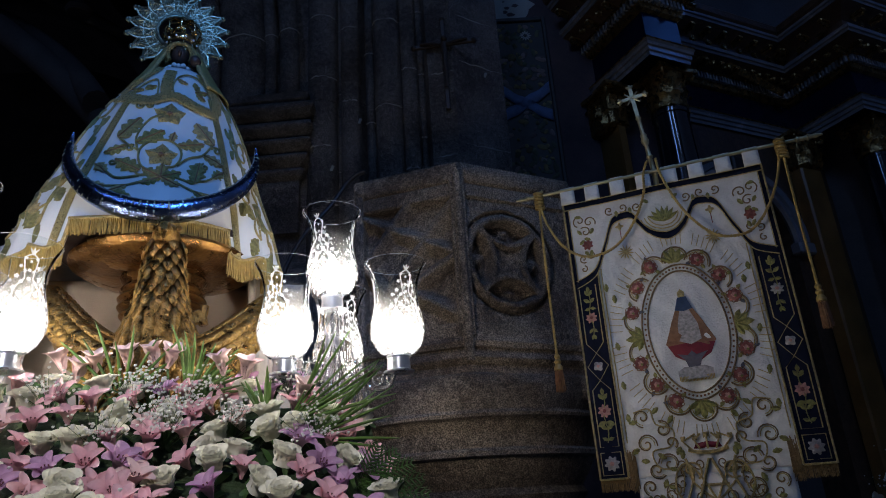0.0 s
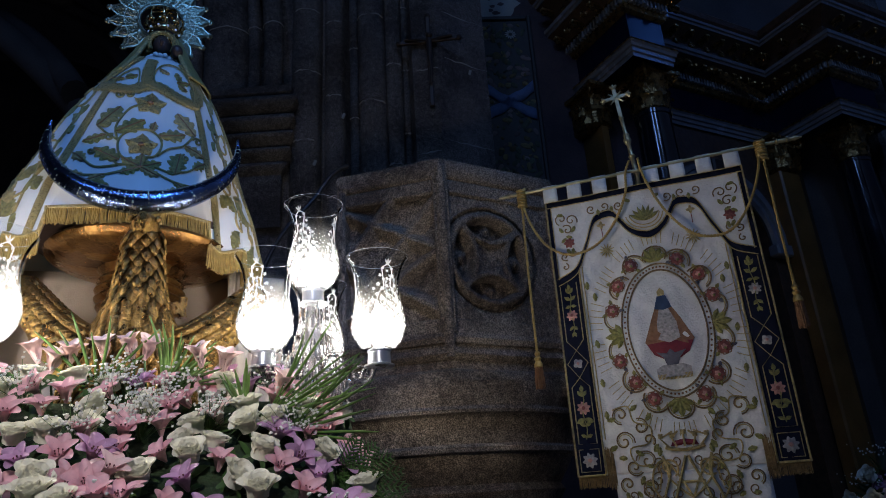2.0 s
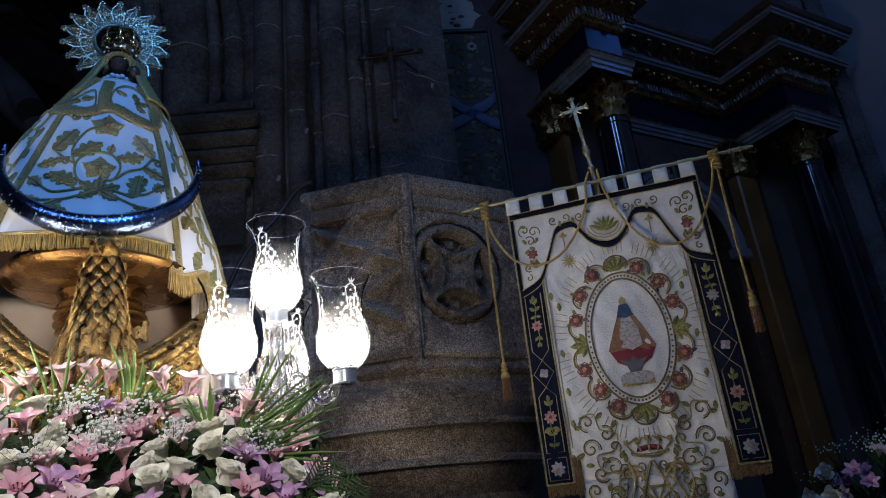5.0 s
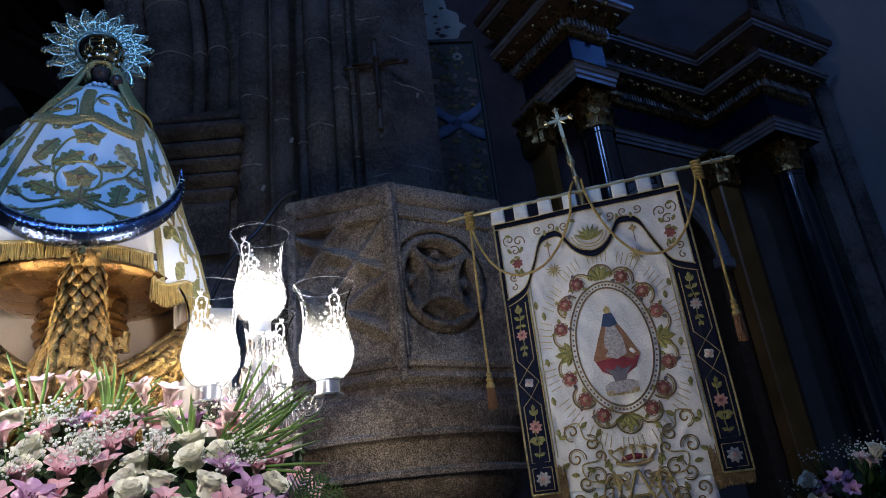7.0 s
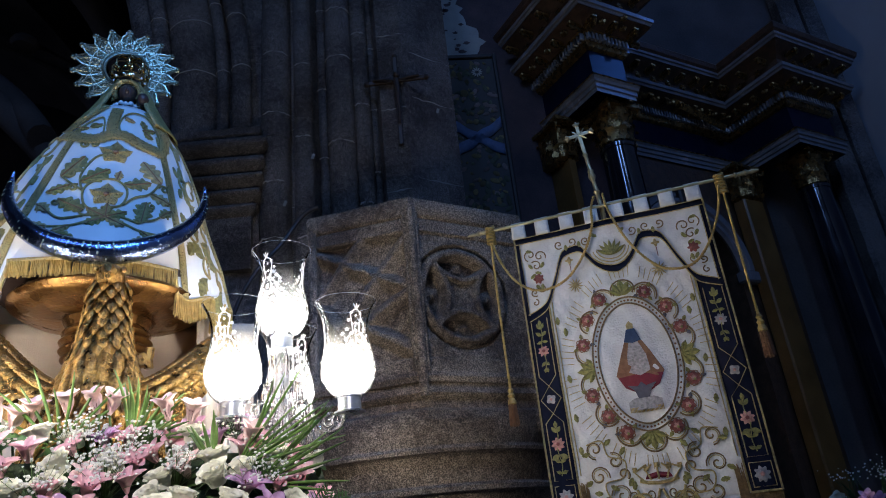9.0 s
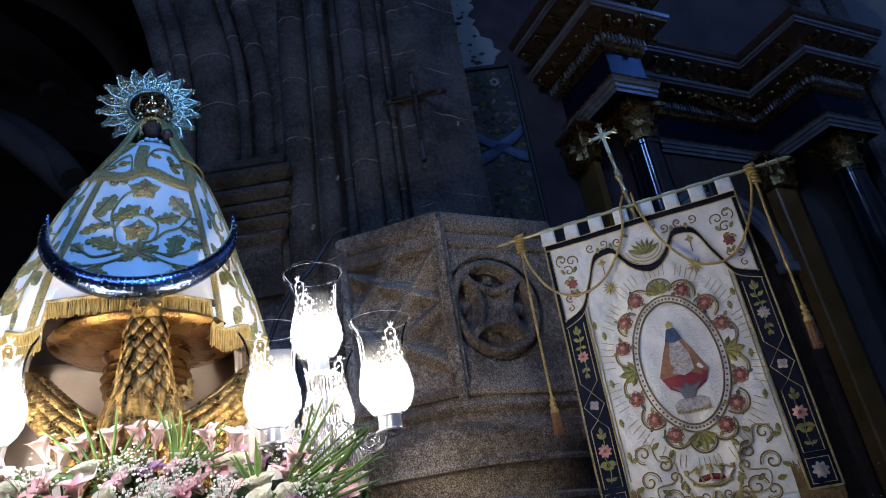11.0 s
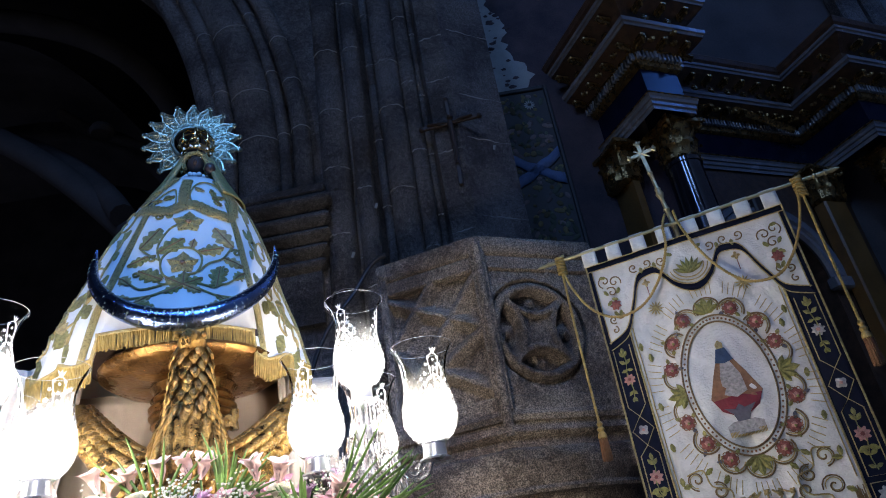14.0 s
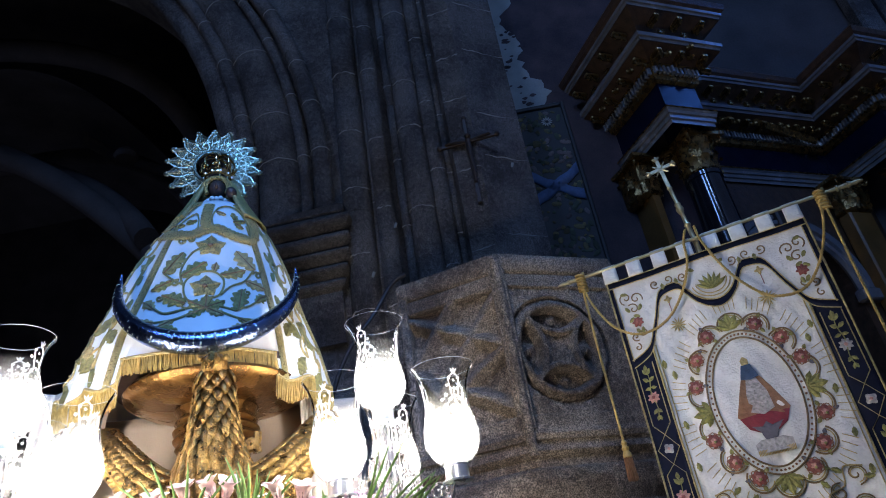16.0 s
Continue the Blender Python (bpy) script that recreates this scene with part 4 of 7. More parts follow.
stitched(g, dress, smooth_path([(-0.06, 0.745), (-0.062, 0.82), (-0.075, 0.86), (-0.12, 0.83), (-0.16, 0.78)], 6), 0.004, 5, 0.010)
g.link("collar_cord", GOLD_G, mantle)

# vine on the front: a stem that coils round the middle flower, with oak leaves
stems = [
    [(-0.02, 0.27), (-0.08, 0.315), (-0.095, 0.40), (-0.055, 0.455), (0.02, 0.465), (0.065, 0.41), (0.045, 0.325), (-0.02, 0.305)],
    [(-0.095, 0.385), (-0.115, 0.48), (-0.075, 0.585), (-0.02, 0.62)],
    [(-0.10, 0.40), (-0.145, 0.44), (-0.185, 0.485)],
    [(0.055, 0.33), (0.095, 0.385), (0.155, 0.425), (0.195, 0.50)],
    [(0.065, 0.42), (0.05, 0.45), (0.06, 0.46)],
    [(0.02, 0.27), (0.08, 0.255), (0.12, 0.245), (0.135, 0.26)],
    [(-0.03, 0.265), (-0.08, 0.26), (-0.10, 0.285)],
    [(0.10, 0.255), (0.17, 0.275), (0.21, 0.31)],
    [(-0.08, 0.255), (-0.16, 0.245), (-0.21, 0.29)],
    [(-0.04, 0.235), (-0.12, 0.20), (-0.20, 0.20)],
    [(0.05, 0.235), (0.13, 0.20), (0.21, 0.20)],
]
stems = [smooth_path(p, 7) for p in stems]
for cx, cz, r, a0, tn in ((-0.155, 0.50, 0.022, 4.0, 1.3), (0.215, 0.475, 0.022, 3.0, -1.3), (-0.13, 0.415, 0.020, 1.0, 1.2), (-0.12, 0.675, 0.024, 1.0, 1.3), (-0.085, 0.675, 0.016, 1.0, -1.3), (0.10, 0.83, 0.016, 1.0, 1.2), (0.085, 0.85, 0.014, 2.0, -1.2), (-0.10, 0.80, 0.016, 1.0, 1.2), (0.17, 0.36, 0.02, 2.0, 1.2), (-0.19, 0.34, 0.02, 1.0, -1.2)):
    stems.append(spiral(cx, cz, r, a0, tn, 16))
for p in stems:
    g = Geo()
    stitched(g, dress, p, 0.0048, 6, 0.006)
    g.link("vine_stem", GOLD_G, mantle)


def bloom(at, x, z, r, petals, parent):
    g = Geo()
    for i in range(petals):
        a = 2 * math.pi * i / petals + 0.3
        frond(g, at, x + 0.12 * r * math.cos(a), z + 0.12 * r * math.sin(a), r * 0.95, a, 0.46, 0.018, 1)
    g.link("flower", SEQUIN, parent, "raised gold flower")
    g = Geo()
    motif(g, at, x, z, r * 0.26, 0, 6, 0.2, 0.026)
    g.link("flower_heart", BROWNTHREAD, parent)


def oak_leaf(at, x, z, ln, rot, parent, mat):
    g = Geo()
    n = 24
    rows = []
    for i in range(n + 1):
        t = i / n
        w = 0.36 * ln * math.sin(math.pi * min(1, t * 0.95 + 0.05)) ** 0.7 * (0.58 + 0.42 * abs(math.sin(3.5 * math.pi * t + 0.4)))
        for sx, h in ((-1, 0.002), (-0.5, 0.014), (0, 0.008), (0.5, 0.014), (1, 0.002)):
            px, py = ln * t + 0.25 * w * abs(sx), sx * w
            rows.append(tuple(at(x + px * math.cos(rot) - py * math.sin(rot), z + px * math.sin(rot) + py * math.cos(rot), h)))
    g.add(rows, [(5 * i + j, 5 * i + j + 1, 5 * i + j + 6, 5 * i + j + 5) for i in range(n) for j in range(4)])
    g.link("vine_leaf", mat, parent)
    g = Geo()
    stitched(g, at, [(x + ln * t / 8 * math.cos(rot), z + ln * t / 8 * math.sin(rot)) for t in range(9)], 0.0028, 5, 0.011)
    g.link("leaf_vein", BROWNTHREAD, parent)


bloom(dress, 0.0, 0.628, 0.062, 5, mantle)
bloom(dress, -0.01, 0.378, 0.060, 5, mantle)
for i, (x, z, ln, rot) in enumerate(((-0.187, 0.485, 0.135, 0.95), (0.20, 0.50, 0.135, 2.3), (-0.110, 0.445, 0.125, 0.65), (0.055, 0.445, 0.11, 0.40), (0.02, 0.465, 0.055, 1.4), (-0.08, 0.285, 0.12, 2.55), (0.13, 0.25, 0.125, 1.45), (0.16, 0.425, 0.095, -0.25), (-0.145, 0.43, 0.09, 3.5),
                                       (0.21, 0.31, 0.075, 0.9), (-0.21, 0.285, 0.075, 2.2), (0.0, 0.25, 0.085, 0.55), (0.0, 0.25, 0.085, 2.55), (0.0, 0.25, 0.08, -0.5), (0.0, 0.25, 0.08, 3.65), (0.0, 0.25, 0.075, 1.57), (-0.20, 0.20, 0.08, 2.9), (0.21, 0.20, 0.08, 0.2), (0.13, 0.20, 0.07, -0.5), (-0.12, 0.20, 0.07, 3.6),
                                       (0.09, 0.80, 0.06, 0.35), (0.10, 0.79, 0.05, -0.7), (0.055, 0.845, 0.05, 2.6), (-0.115, 0.79, 0.05, 0.4), (-0.12, 0.785, 0.05, 2.9), (0.10, 0.135, 0.08, 0.3), (-0.10, 0.135, 0.08, 2.8))):
    oak_leaf(dress, x, z, ln, rot, mantle, (GOLD_G, GOLD_T, GOLD_P)[i % 3])
# scrolls and leaves on the sides of the mantle


def side(x, z, off=0.0):
    return cone(x, z / ZH, off)


for s in (-1, 1):
    for a, z, r in ((52, 0.55, 5), (60, 0.40, 7), (50, 0.28, 6), (68, 0.22, 7), (56, 0.13, 7), (78, 0.35, 7), (72, 0.55, 7), (80, 0.12, 8), (62, 0.70, 8)):
        sc = Geo()

        def at(x, y, off, a=a, z=z, s=s):
            return cone(s * (a + x), max(0.0, (z + y * 0.0105)) / ZH, off)
        stitched(sc, at, spiral(0, 0, r, 0.5, 1.1, 18), 0.005, 5, 0.006)
        sc.link("scroll", GOLD_T, mantle)
        for rot in (0.6, 2.2, 4.0):
            f = Geo()
            frond(f, at, r * 0.8 * math.cos(rot), r * 0.8 * math.sin(rot), r * 1.25, rot, 0.42, 0.012)
            f.link("leaf", GOLD_G if rot > 2 else GOLD_T, mantle)
# fringe along the hem
g = Geo()
rng = random.Random(11)
a = -175.0
while a < 175:
    for lay in (0, 1):
        aa = a + rng.uniform(-0.2, 0.2)
        p = cone(aa, 0.0, 0.004 + 0.004 * lay)
        ln = (0.062 if abs(a) < 31 else 0.085) * rng.uniform(0.88, 1.08)
        q = p + Vector((rng.uniform(-0.005, 0.005), rng.uniform(-0.004, 0.004), -ln))
        g.tube([p + Vector((0, 0, 0.012)), (p + q) / 2 + Vector((rng.uniform(-0.003, 0.003), 0, 0)), q], 0.0028, 4)
    a += 0.55
fr = g.link("fringe", FRINGE, mantle, "dense gold bullion fringe")
fr["kind"] = "stuff"
g = Geo()
g.tube([cone(-178 + 2 * i, 0.006, 0.006) for i in range(179)], 0.008, 6)
g.link("hem_braid", GOLD_T, mantle)

image = Geo()
image.lathe([(0.42, 2.60), (0.30, 3.0), (0.16, 3.35), (0.06, 3.52), (0.05, 3.57)], 24, SM)
image.sphere((0, 0, 0), 1, 16, 12, SM @ Matrix.Translation((0, -0.03, 3.635)) @ Matrix.Diagonal((0.043, 0.050, 0.056, 1)))
image.sphere((0, 0, 0), 1, 8, 6, SM @ Matrix.Translation((0, -0.080, 3.632)) @ Matrix.Diagonal((0.010, 0.012, 0.018, 1)))
image.sphere((0, 0, 0), 1, 12, 8, SM @ Matrix.Translation((0.072, -0.085, 3.585)) @ Matrix.Diagonal((0.027, 0.027, 0.032, 1)))
tagged(image.link("carved_statue", SKIN), "dark carved wooden statue under an embroidered mantle", "statue")
g = Geo()
for i in range(9):
    g.sphere((0.06 * math.sin(radians(-80 + 20 * i)), -0.075 * math.cos(radians(-80 + 20 * i)), 3.555 + 0.006 * (i % 2)), 0.014, 8, 5, SM)
tagged(g.link("lace_collar", SATIN), "gathered white lace collar under the hood", "collar")

# crescent moon
moon = Geo()
path = []
for i in range(49):
    ph = radians(-98 + 196 * i / 48)
    path.append((0.368 * math.sin(ph), -0.235 - 0.22 * max(0, math.cos(ph)), 3.005 - 0.380 * math.cos(ph)))
moon.tube(path, lambda s: 0.004 + 0.041 * math.sin(math.pi * s) ** 0.8, 14, SM)
mo = moon.link("crescent_moon", MOON)
tagged(mo, "polished silver crescent moon, blue light in its colour, before the mantle", "crescent")
# Scattered silver beads stand for the light that sparkles on the moon.
g = Geo()
rng = random.Random(5)
for i in range(300):
    k = rng.randrange(2, 47)
    p = Vector(path[k])
    ph = radians(-98 + 196 * k / 48)
    r = 0.004 + 0.041 * math.sin(math.pi * k / 48) ** 0.8
    b = rng.uniform(-1.2, 1.2)
    n = Vector((math.sin(ph) * math.sin(b), -math.cos(b), -math.cos(ph) * math.sin(b)))
    g.sphere(p + n * r * 0.98, rng.uniform(0.002, 0.0048), 6, 4, SM)
ch = g.link("chasing", SILVER, mo, "small raised silver ornaments that stand for sparkles")
ch["kind"] = "stuff"

# halo and crown
HM = SM @ pose(-0.03, 0.07, 3.86, 0, 0, 0)
halo = thing("radiant_halo", "pierced silver halo with pointed rays behind the statue's crown", "halo", HM)
Geo().tube([(0.100 * math.cos(2 * math.pi * i / 40), 0, 0.104 * math.sin(2 * math.pi * i / 40)) for i in range(40)], 0.011, 8, closed=True).link("ring", SILVER, halo)
Geo().tube([(0.165 * math.cos(2 * math.pi * i / 40), -0.004, 0.165 * math.sin(2 * math.pi * i / 40)) for i in range(40)], 0.004, 6, closed=True).link("ring", SILVER, halo)
g = Geo()
for s in (-1, 1):
    g.tube([(s * 0.002, 0, 0.10), (s * 0.017, 0, 0.13), (s * 0.026, -0.003, 0.17), (s * 0.024, -0.004, 0.21), (s * 0.008, -0.003, 0.243), (0, 0, 0.252)], 0.0046, 5)
    g.tube([(s * 0.017, 0, 0.125), (-s * 0.014, -0.004, 0.155), (s * 0.02, -0.005, 0.19), (-s * 0.008, -0.004, 0.232)], 0.0036, 5)
    g.tube([(s * 0.006, 0, 0.10), (s * 0.010, -0.003, 0.15), (s * 0.008, -0.004, 0.20), (0, -0.003, 0.24)], 0.0036, 5)
g.tube([(0, 0, 0.10), (0, -0.005, 0.25)], 0.0026, 5)
for z in (0.135, 0.16, 0.185, 0.205, 0.225):
    g.tube([(-0.021, -0.003, z), (0, -0.005, z + 0.008), (0.021, -0.003, z)], 0.0024, 5)
for z, w in ((0.118, 0.016), (0.148, 0.024), (0.172, 0.028), (0.196, 0.026), (0.216, 0.020)):
    g.tube([(-w, 0, z - 0.01), (0, -0.004, z + 0.012), (w, 0, z - 0.01)], 0.0032, 4)
    g.tube([(-w, 0, z + 0.012), (0, -0.004, z - 0.008), (w, 0, z + 0.012)], 0.0032, 4)
g.sphere((0, 0, 0.262), 0.011, 8, 6)
g.sphere((-0.009, 0, 0.252), 0.006, 6, 4).sphere((0.009, 0, 0.252), 0.006, 6, 4)
ray = g.link("ray", SILVER, halo)
RAYS = 18
for i in range(1, RAYS):
    share("ray", ray, halo, pose(0, 0, 0, 0, 360 * i / RAYS, 0) @ Matrix.Diagonal((1.3, 1.0, 0.94, 1)))
ray.matrix_basis = Matrix.Diagonal((1.3, 1.0, 0.94, 1))

crown = thing("gilded_crown", "small gilded crown with leaf points on the statue's head", "crown", SM @ pose(0, -0.02, 3.705))
Geo().lathe([(0.064, 0), (0.068, 0.006), (0.064, 0.012), (0.066, 0.03), (0.070, 0.035), (0.066, 0.04)], 24, cap=False).link("band", BRASS, crown)
g = Geo()
g.tube([(0, -0.068, 0.035), (0, -0.082, 0.07), (0, -0.084, 0.10), (0, -0.06, 0.135), (0, -0.012, 0.15)], 0.0055, 6)
g.sphere((0, -0.082, 0.062), 0.012, 8, 5)
g.sphere((-0.014, -0.080, 0.050), 0.008, 6, 4).sphere((0.014, -0.080, 0.050), 0.008, 6, 4)
imperial = g.link("hoop", BRASS, crown)
for i in range(1, 8):
    share("hoop", imperial, crown, pose(0, 0, 0, 0, 0, 45 * i))
Geo().sphere((0, 0, 0.165), 0.016, 10, 8).link("orb", BRASS, crown)
g = Geo()
for i in range(10):
    g.sphere((0.069 * math.cos(i * 0.628), 0.069 * math.sin(i * 0.628), 0.02), 0.006, 6, 4)
g.link("jewel_row", CRYSTAL, crown, "small clear stones")

# ---- gilded stand: turned capital and eagle ----
stand = thing("turned_stand", "gilded turned stand with a broad round plate under the mantle", "stand", SM @ pose(0.02, -0.08, 0))
Geo().lathe([(0.02, 2.50), (0.15, 2.47), (0.24, 2.475), (0.33, 2.50), (0.365, 2.52), (0.37, 2.535), (0.36, 2.55), (0.30, 2.56), (0.02, 2.56)], 48).link("plate", GOLD_SHADE, stand, "broad gilded wooden plate")
prof = [(0.07, 1.74), (0.07, 2.10), (0.085, 2.20), (0.10, 2.25)]
for z, r in ((2.262, 0.135), (2.298, 0.160), (2.333, 0.170), (2.368, 0.172), (2.402, 0.165)):
    prof += [(r - 0.014, z)] + [(r - 0.012 + 0.014 * math.sin(math.pi * i / 4), z + 0.030 * i / 4) for i in range(5)]
prof += [(0.15, 2.44), (0.17, 2.47), (0.16, 2.49)]
Geo().lathe(prof, 40).link("turned_neck", GOLD_SHADE, stand, "gilded ringed neck")

EM = SM @ pose(0.05, -0.46, 0)
eagle = Geo()
BODY = [(1.86, 0.19), (1.95, 0.195), (2.05, 0.17), (2.14, 0.130), (2.22, 0.098), (2.30, 0.076), (2.38, 0.062), (2.45, 0.056), (2.50, 0.054), (2.535, 0.045), (2.555, 0.02)]
bz, br = [a for a, b in BODY], [b for a, b in BODY]
eagle.lathe([(r, z) for z, r in BODY], 24, EM)
rng = random.Random(7)


def feather(geo, p, down, out, ln, w, m):
    """A pointed overlapping feather from p along down, standing off towards out."""
    sd = down.cross(out).normalized()
    rows = []
    for t, k, o in ((0, 0.5, 0.0), (0.35, 1.0, 0.005), (0.7, 0.8, 0.008), (1.0, 0.08, 0.002)):
        c = p + down * (ln * t) + out * o
        rows += [c - sd * (w * k), c + out * 0.006, c + sd * (w * k)]
    geo.add(rows, [(3 * i + j, 3 * i + j + 1, 3 * i + j + 4, 3 * i + j + 3) for i in range(3) for j in range(2)], m)


z = 2.50
row = 0
while z > 1.90:
    r = float(np.interp(z, bz, br))
    n = max(9, int(2 * math.pi * r / 0.036))
    row += 1
    for i in range(n):
        a = 2 * math.pi * (i + 0.5 * (row % 2) + rng.uniform(-0.12, 0.12)) / n
        out = Vector((math.cos(a), math.sin(a), 0.12)).normalized()
        feather(eagle, Vector((r * math.cos(a), r * math.sin(a), z)), (Vector((0, 0, -1)) + out * (0.26 + 0.1 * rng.random())).normalized(), out, 0.056 + 0.035 * (2.5 - z), 0.019, EM)
    z -= 0.027
# head and hooked beak
eagle.sphere((0, 0, 0), 1, 14, 10, EM @ Matrix.Translation((0, -0.03, 2.515)) @ Matrix.Diagonal((0.048, 0.065, 0.046, 1)))
eagle.tube([(0, -0.09, 2.52), (0, -0.125, 2.515), (0, -0.14, 2.49), (0, -0.135, 2.465)], lambda s: 0.026 * (1 - 0.85 * s), 8, EM)
for s in (-1, 1):
    eagle.sphere((s * 0.045, -0.07, 2.53), 0.012, 8, 5, EM)
    # wings: a rounded arm with feathers and a hanging vane
    top = [Vector(p) for p in bez((s * 0.10, 0.0, 2.06), (s * 0.22, -0.04, 2.08), (s * 0.30, 0.06, 2.20), (s * 0.42, 0.20, 2.335), 16)]
    eagle.tube(top, lambda t: 0.064 - 0.012 * t, 12, EM)
    eagle.sheet(lambda u, v: tuple(top[int(u * 16)] + Vector((0, 0.03 - 0.01 * math.sin(u * 50), -(0.02 + 0.17 * v * (1 - 0.5 * u)) - 0.012 * abs(math.sin(u * 22)) * v))), 16, 4, EM)
    for i in range(1, 16):
        d = (top[min(16, i + 1)] - top[i - 1]).normalized()
        for b in range(-60, 181, 30):
            sd = Vector((0, -1, 0))
            upv = d.cross(sd).normalized() * (1 if s > 0 else -1)
            upv = upv if upv.z > 0 else -upv
            out = (sd * math.cos(radians(b)) + upv * math.sin(radians(b))).normalized()
            feather(eagle, top[i] + out * (0.062 - 0.012 * i / 16), (d + Vector((0, 0, -0.25)) + out * 0.2).normalized(), out, 0.055, 0.020, EM)
# small carved scroll beside the neck
eagle.tube([(0.13 + 0.018 * math.cos(t * 0.6), 0.06, 2.20 + 0.03 * math.sin(t * 0.6) + 0.006 * t) for t in range(12)], 0.015, 6, EM)
tagged(thicken(eagle.link("gilded_eagle", GOLD), 0.002), "carved gilded wooden eagle with spread feathered wings", "statue")

# ---- cloths round the stand ----
rng = random.Random(3)


def drape(name, x0, x1, y0, y1, z0, z1, amp, waves, mat, label, lean=0.0, m=SM, nu=70):
    g = Geo()

    def fn(u, v):
        k = amp * (0.35 + 0.65 * v)
        return (x0 + (x1 - x0) * u + lean * v + 0.3 * k * math.sin(waves * 6.28 * u * 1.3 + 2 * v), y0 + (y1 - y0) * u + k * math.sin(waves * 6.28 * u + 1.2 * v) + 0.35 * k * math.sin(waves * 16 * u + 4 * v), z0 + (z1 - z0) * v - 0.02 * math.sin(3.14 * u))
    g.sheet(fn, nu, 18, m)
    ob = thicken(g.link(name, mat), 0.005)
    return tagged(ob, label, "drape")


drape("back_drape", -0.62, 0.62, 0.20, 0.16, 2.56, 1.72, 0.028, 3.2, LINING, "beige cloth hanging in folds behind the gilded eagle")
drape("side_drape", -0.68, -0.40, -0.06, -0.04, 2.62, 1.72, 0.055, 2.0, DRAPE, "cream satin cloth hanging in folds beside the stand", -0.12)
drape("side_drape", 0.36, 0.49, 0.02, 0.08, 2.56, 1.72, 0.03, 1.6, DRAPE, "cream satin cloth hanging beside the candlesticks", 0.03)

# float under the flowers
fl = thing("processional_float", "cloth covered processional float under the flowers", "float", SM)
Geo().box(-0.85, 0.80, -1.05, 0.45, 1.08, 1.28, bev=0.02).link("platform", DARKWOOD, fl, smooth=False)
Geo().box(-0.35, 0.35, -0.40, 0.35, 1.28, 1.74, bev=0.02).link("plinth", DARKWOOD, fl, smooth=False)
for x in (-0.75, 0.7):
    for y in (-0.95, 0.35):
        Geo().box(x - 0.05, x + 0.05, y - 0.05, y + 0.05, 0, 1.08, bev=0.01).link("leg", DARKWOOD, fl, smooth=False)

# ---- candelabra with glass shades ----
GP = [(0.040, 0.0), (0.052, 0.008), (0.072, 0.030), (0.087, 0.062), (0.0925, 0.095), (0.090, 0.13), (0.083, 0.165), (0.076, 0.20), (0.0725, 0.235), (0.0735, 0.265), (0.079, 0.295), (0.090, 0.33), (0.1075, 0.36)]
gz, gr = [b for a, b in GP], [a for a, b in GP]
KZ = 0.92


def on_glass(th, z, off=0.0):
    r = float(np.interp(z, gz, gr)) + off
    return Vector((r * math.cos(th), r * math.sin(th), z * KZ))


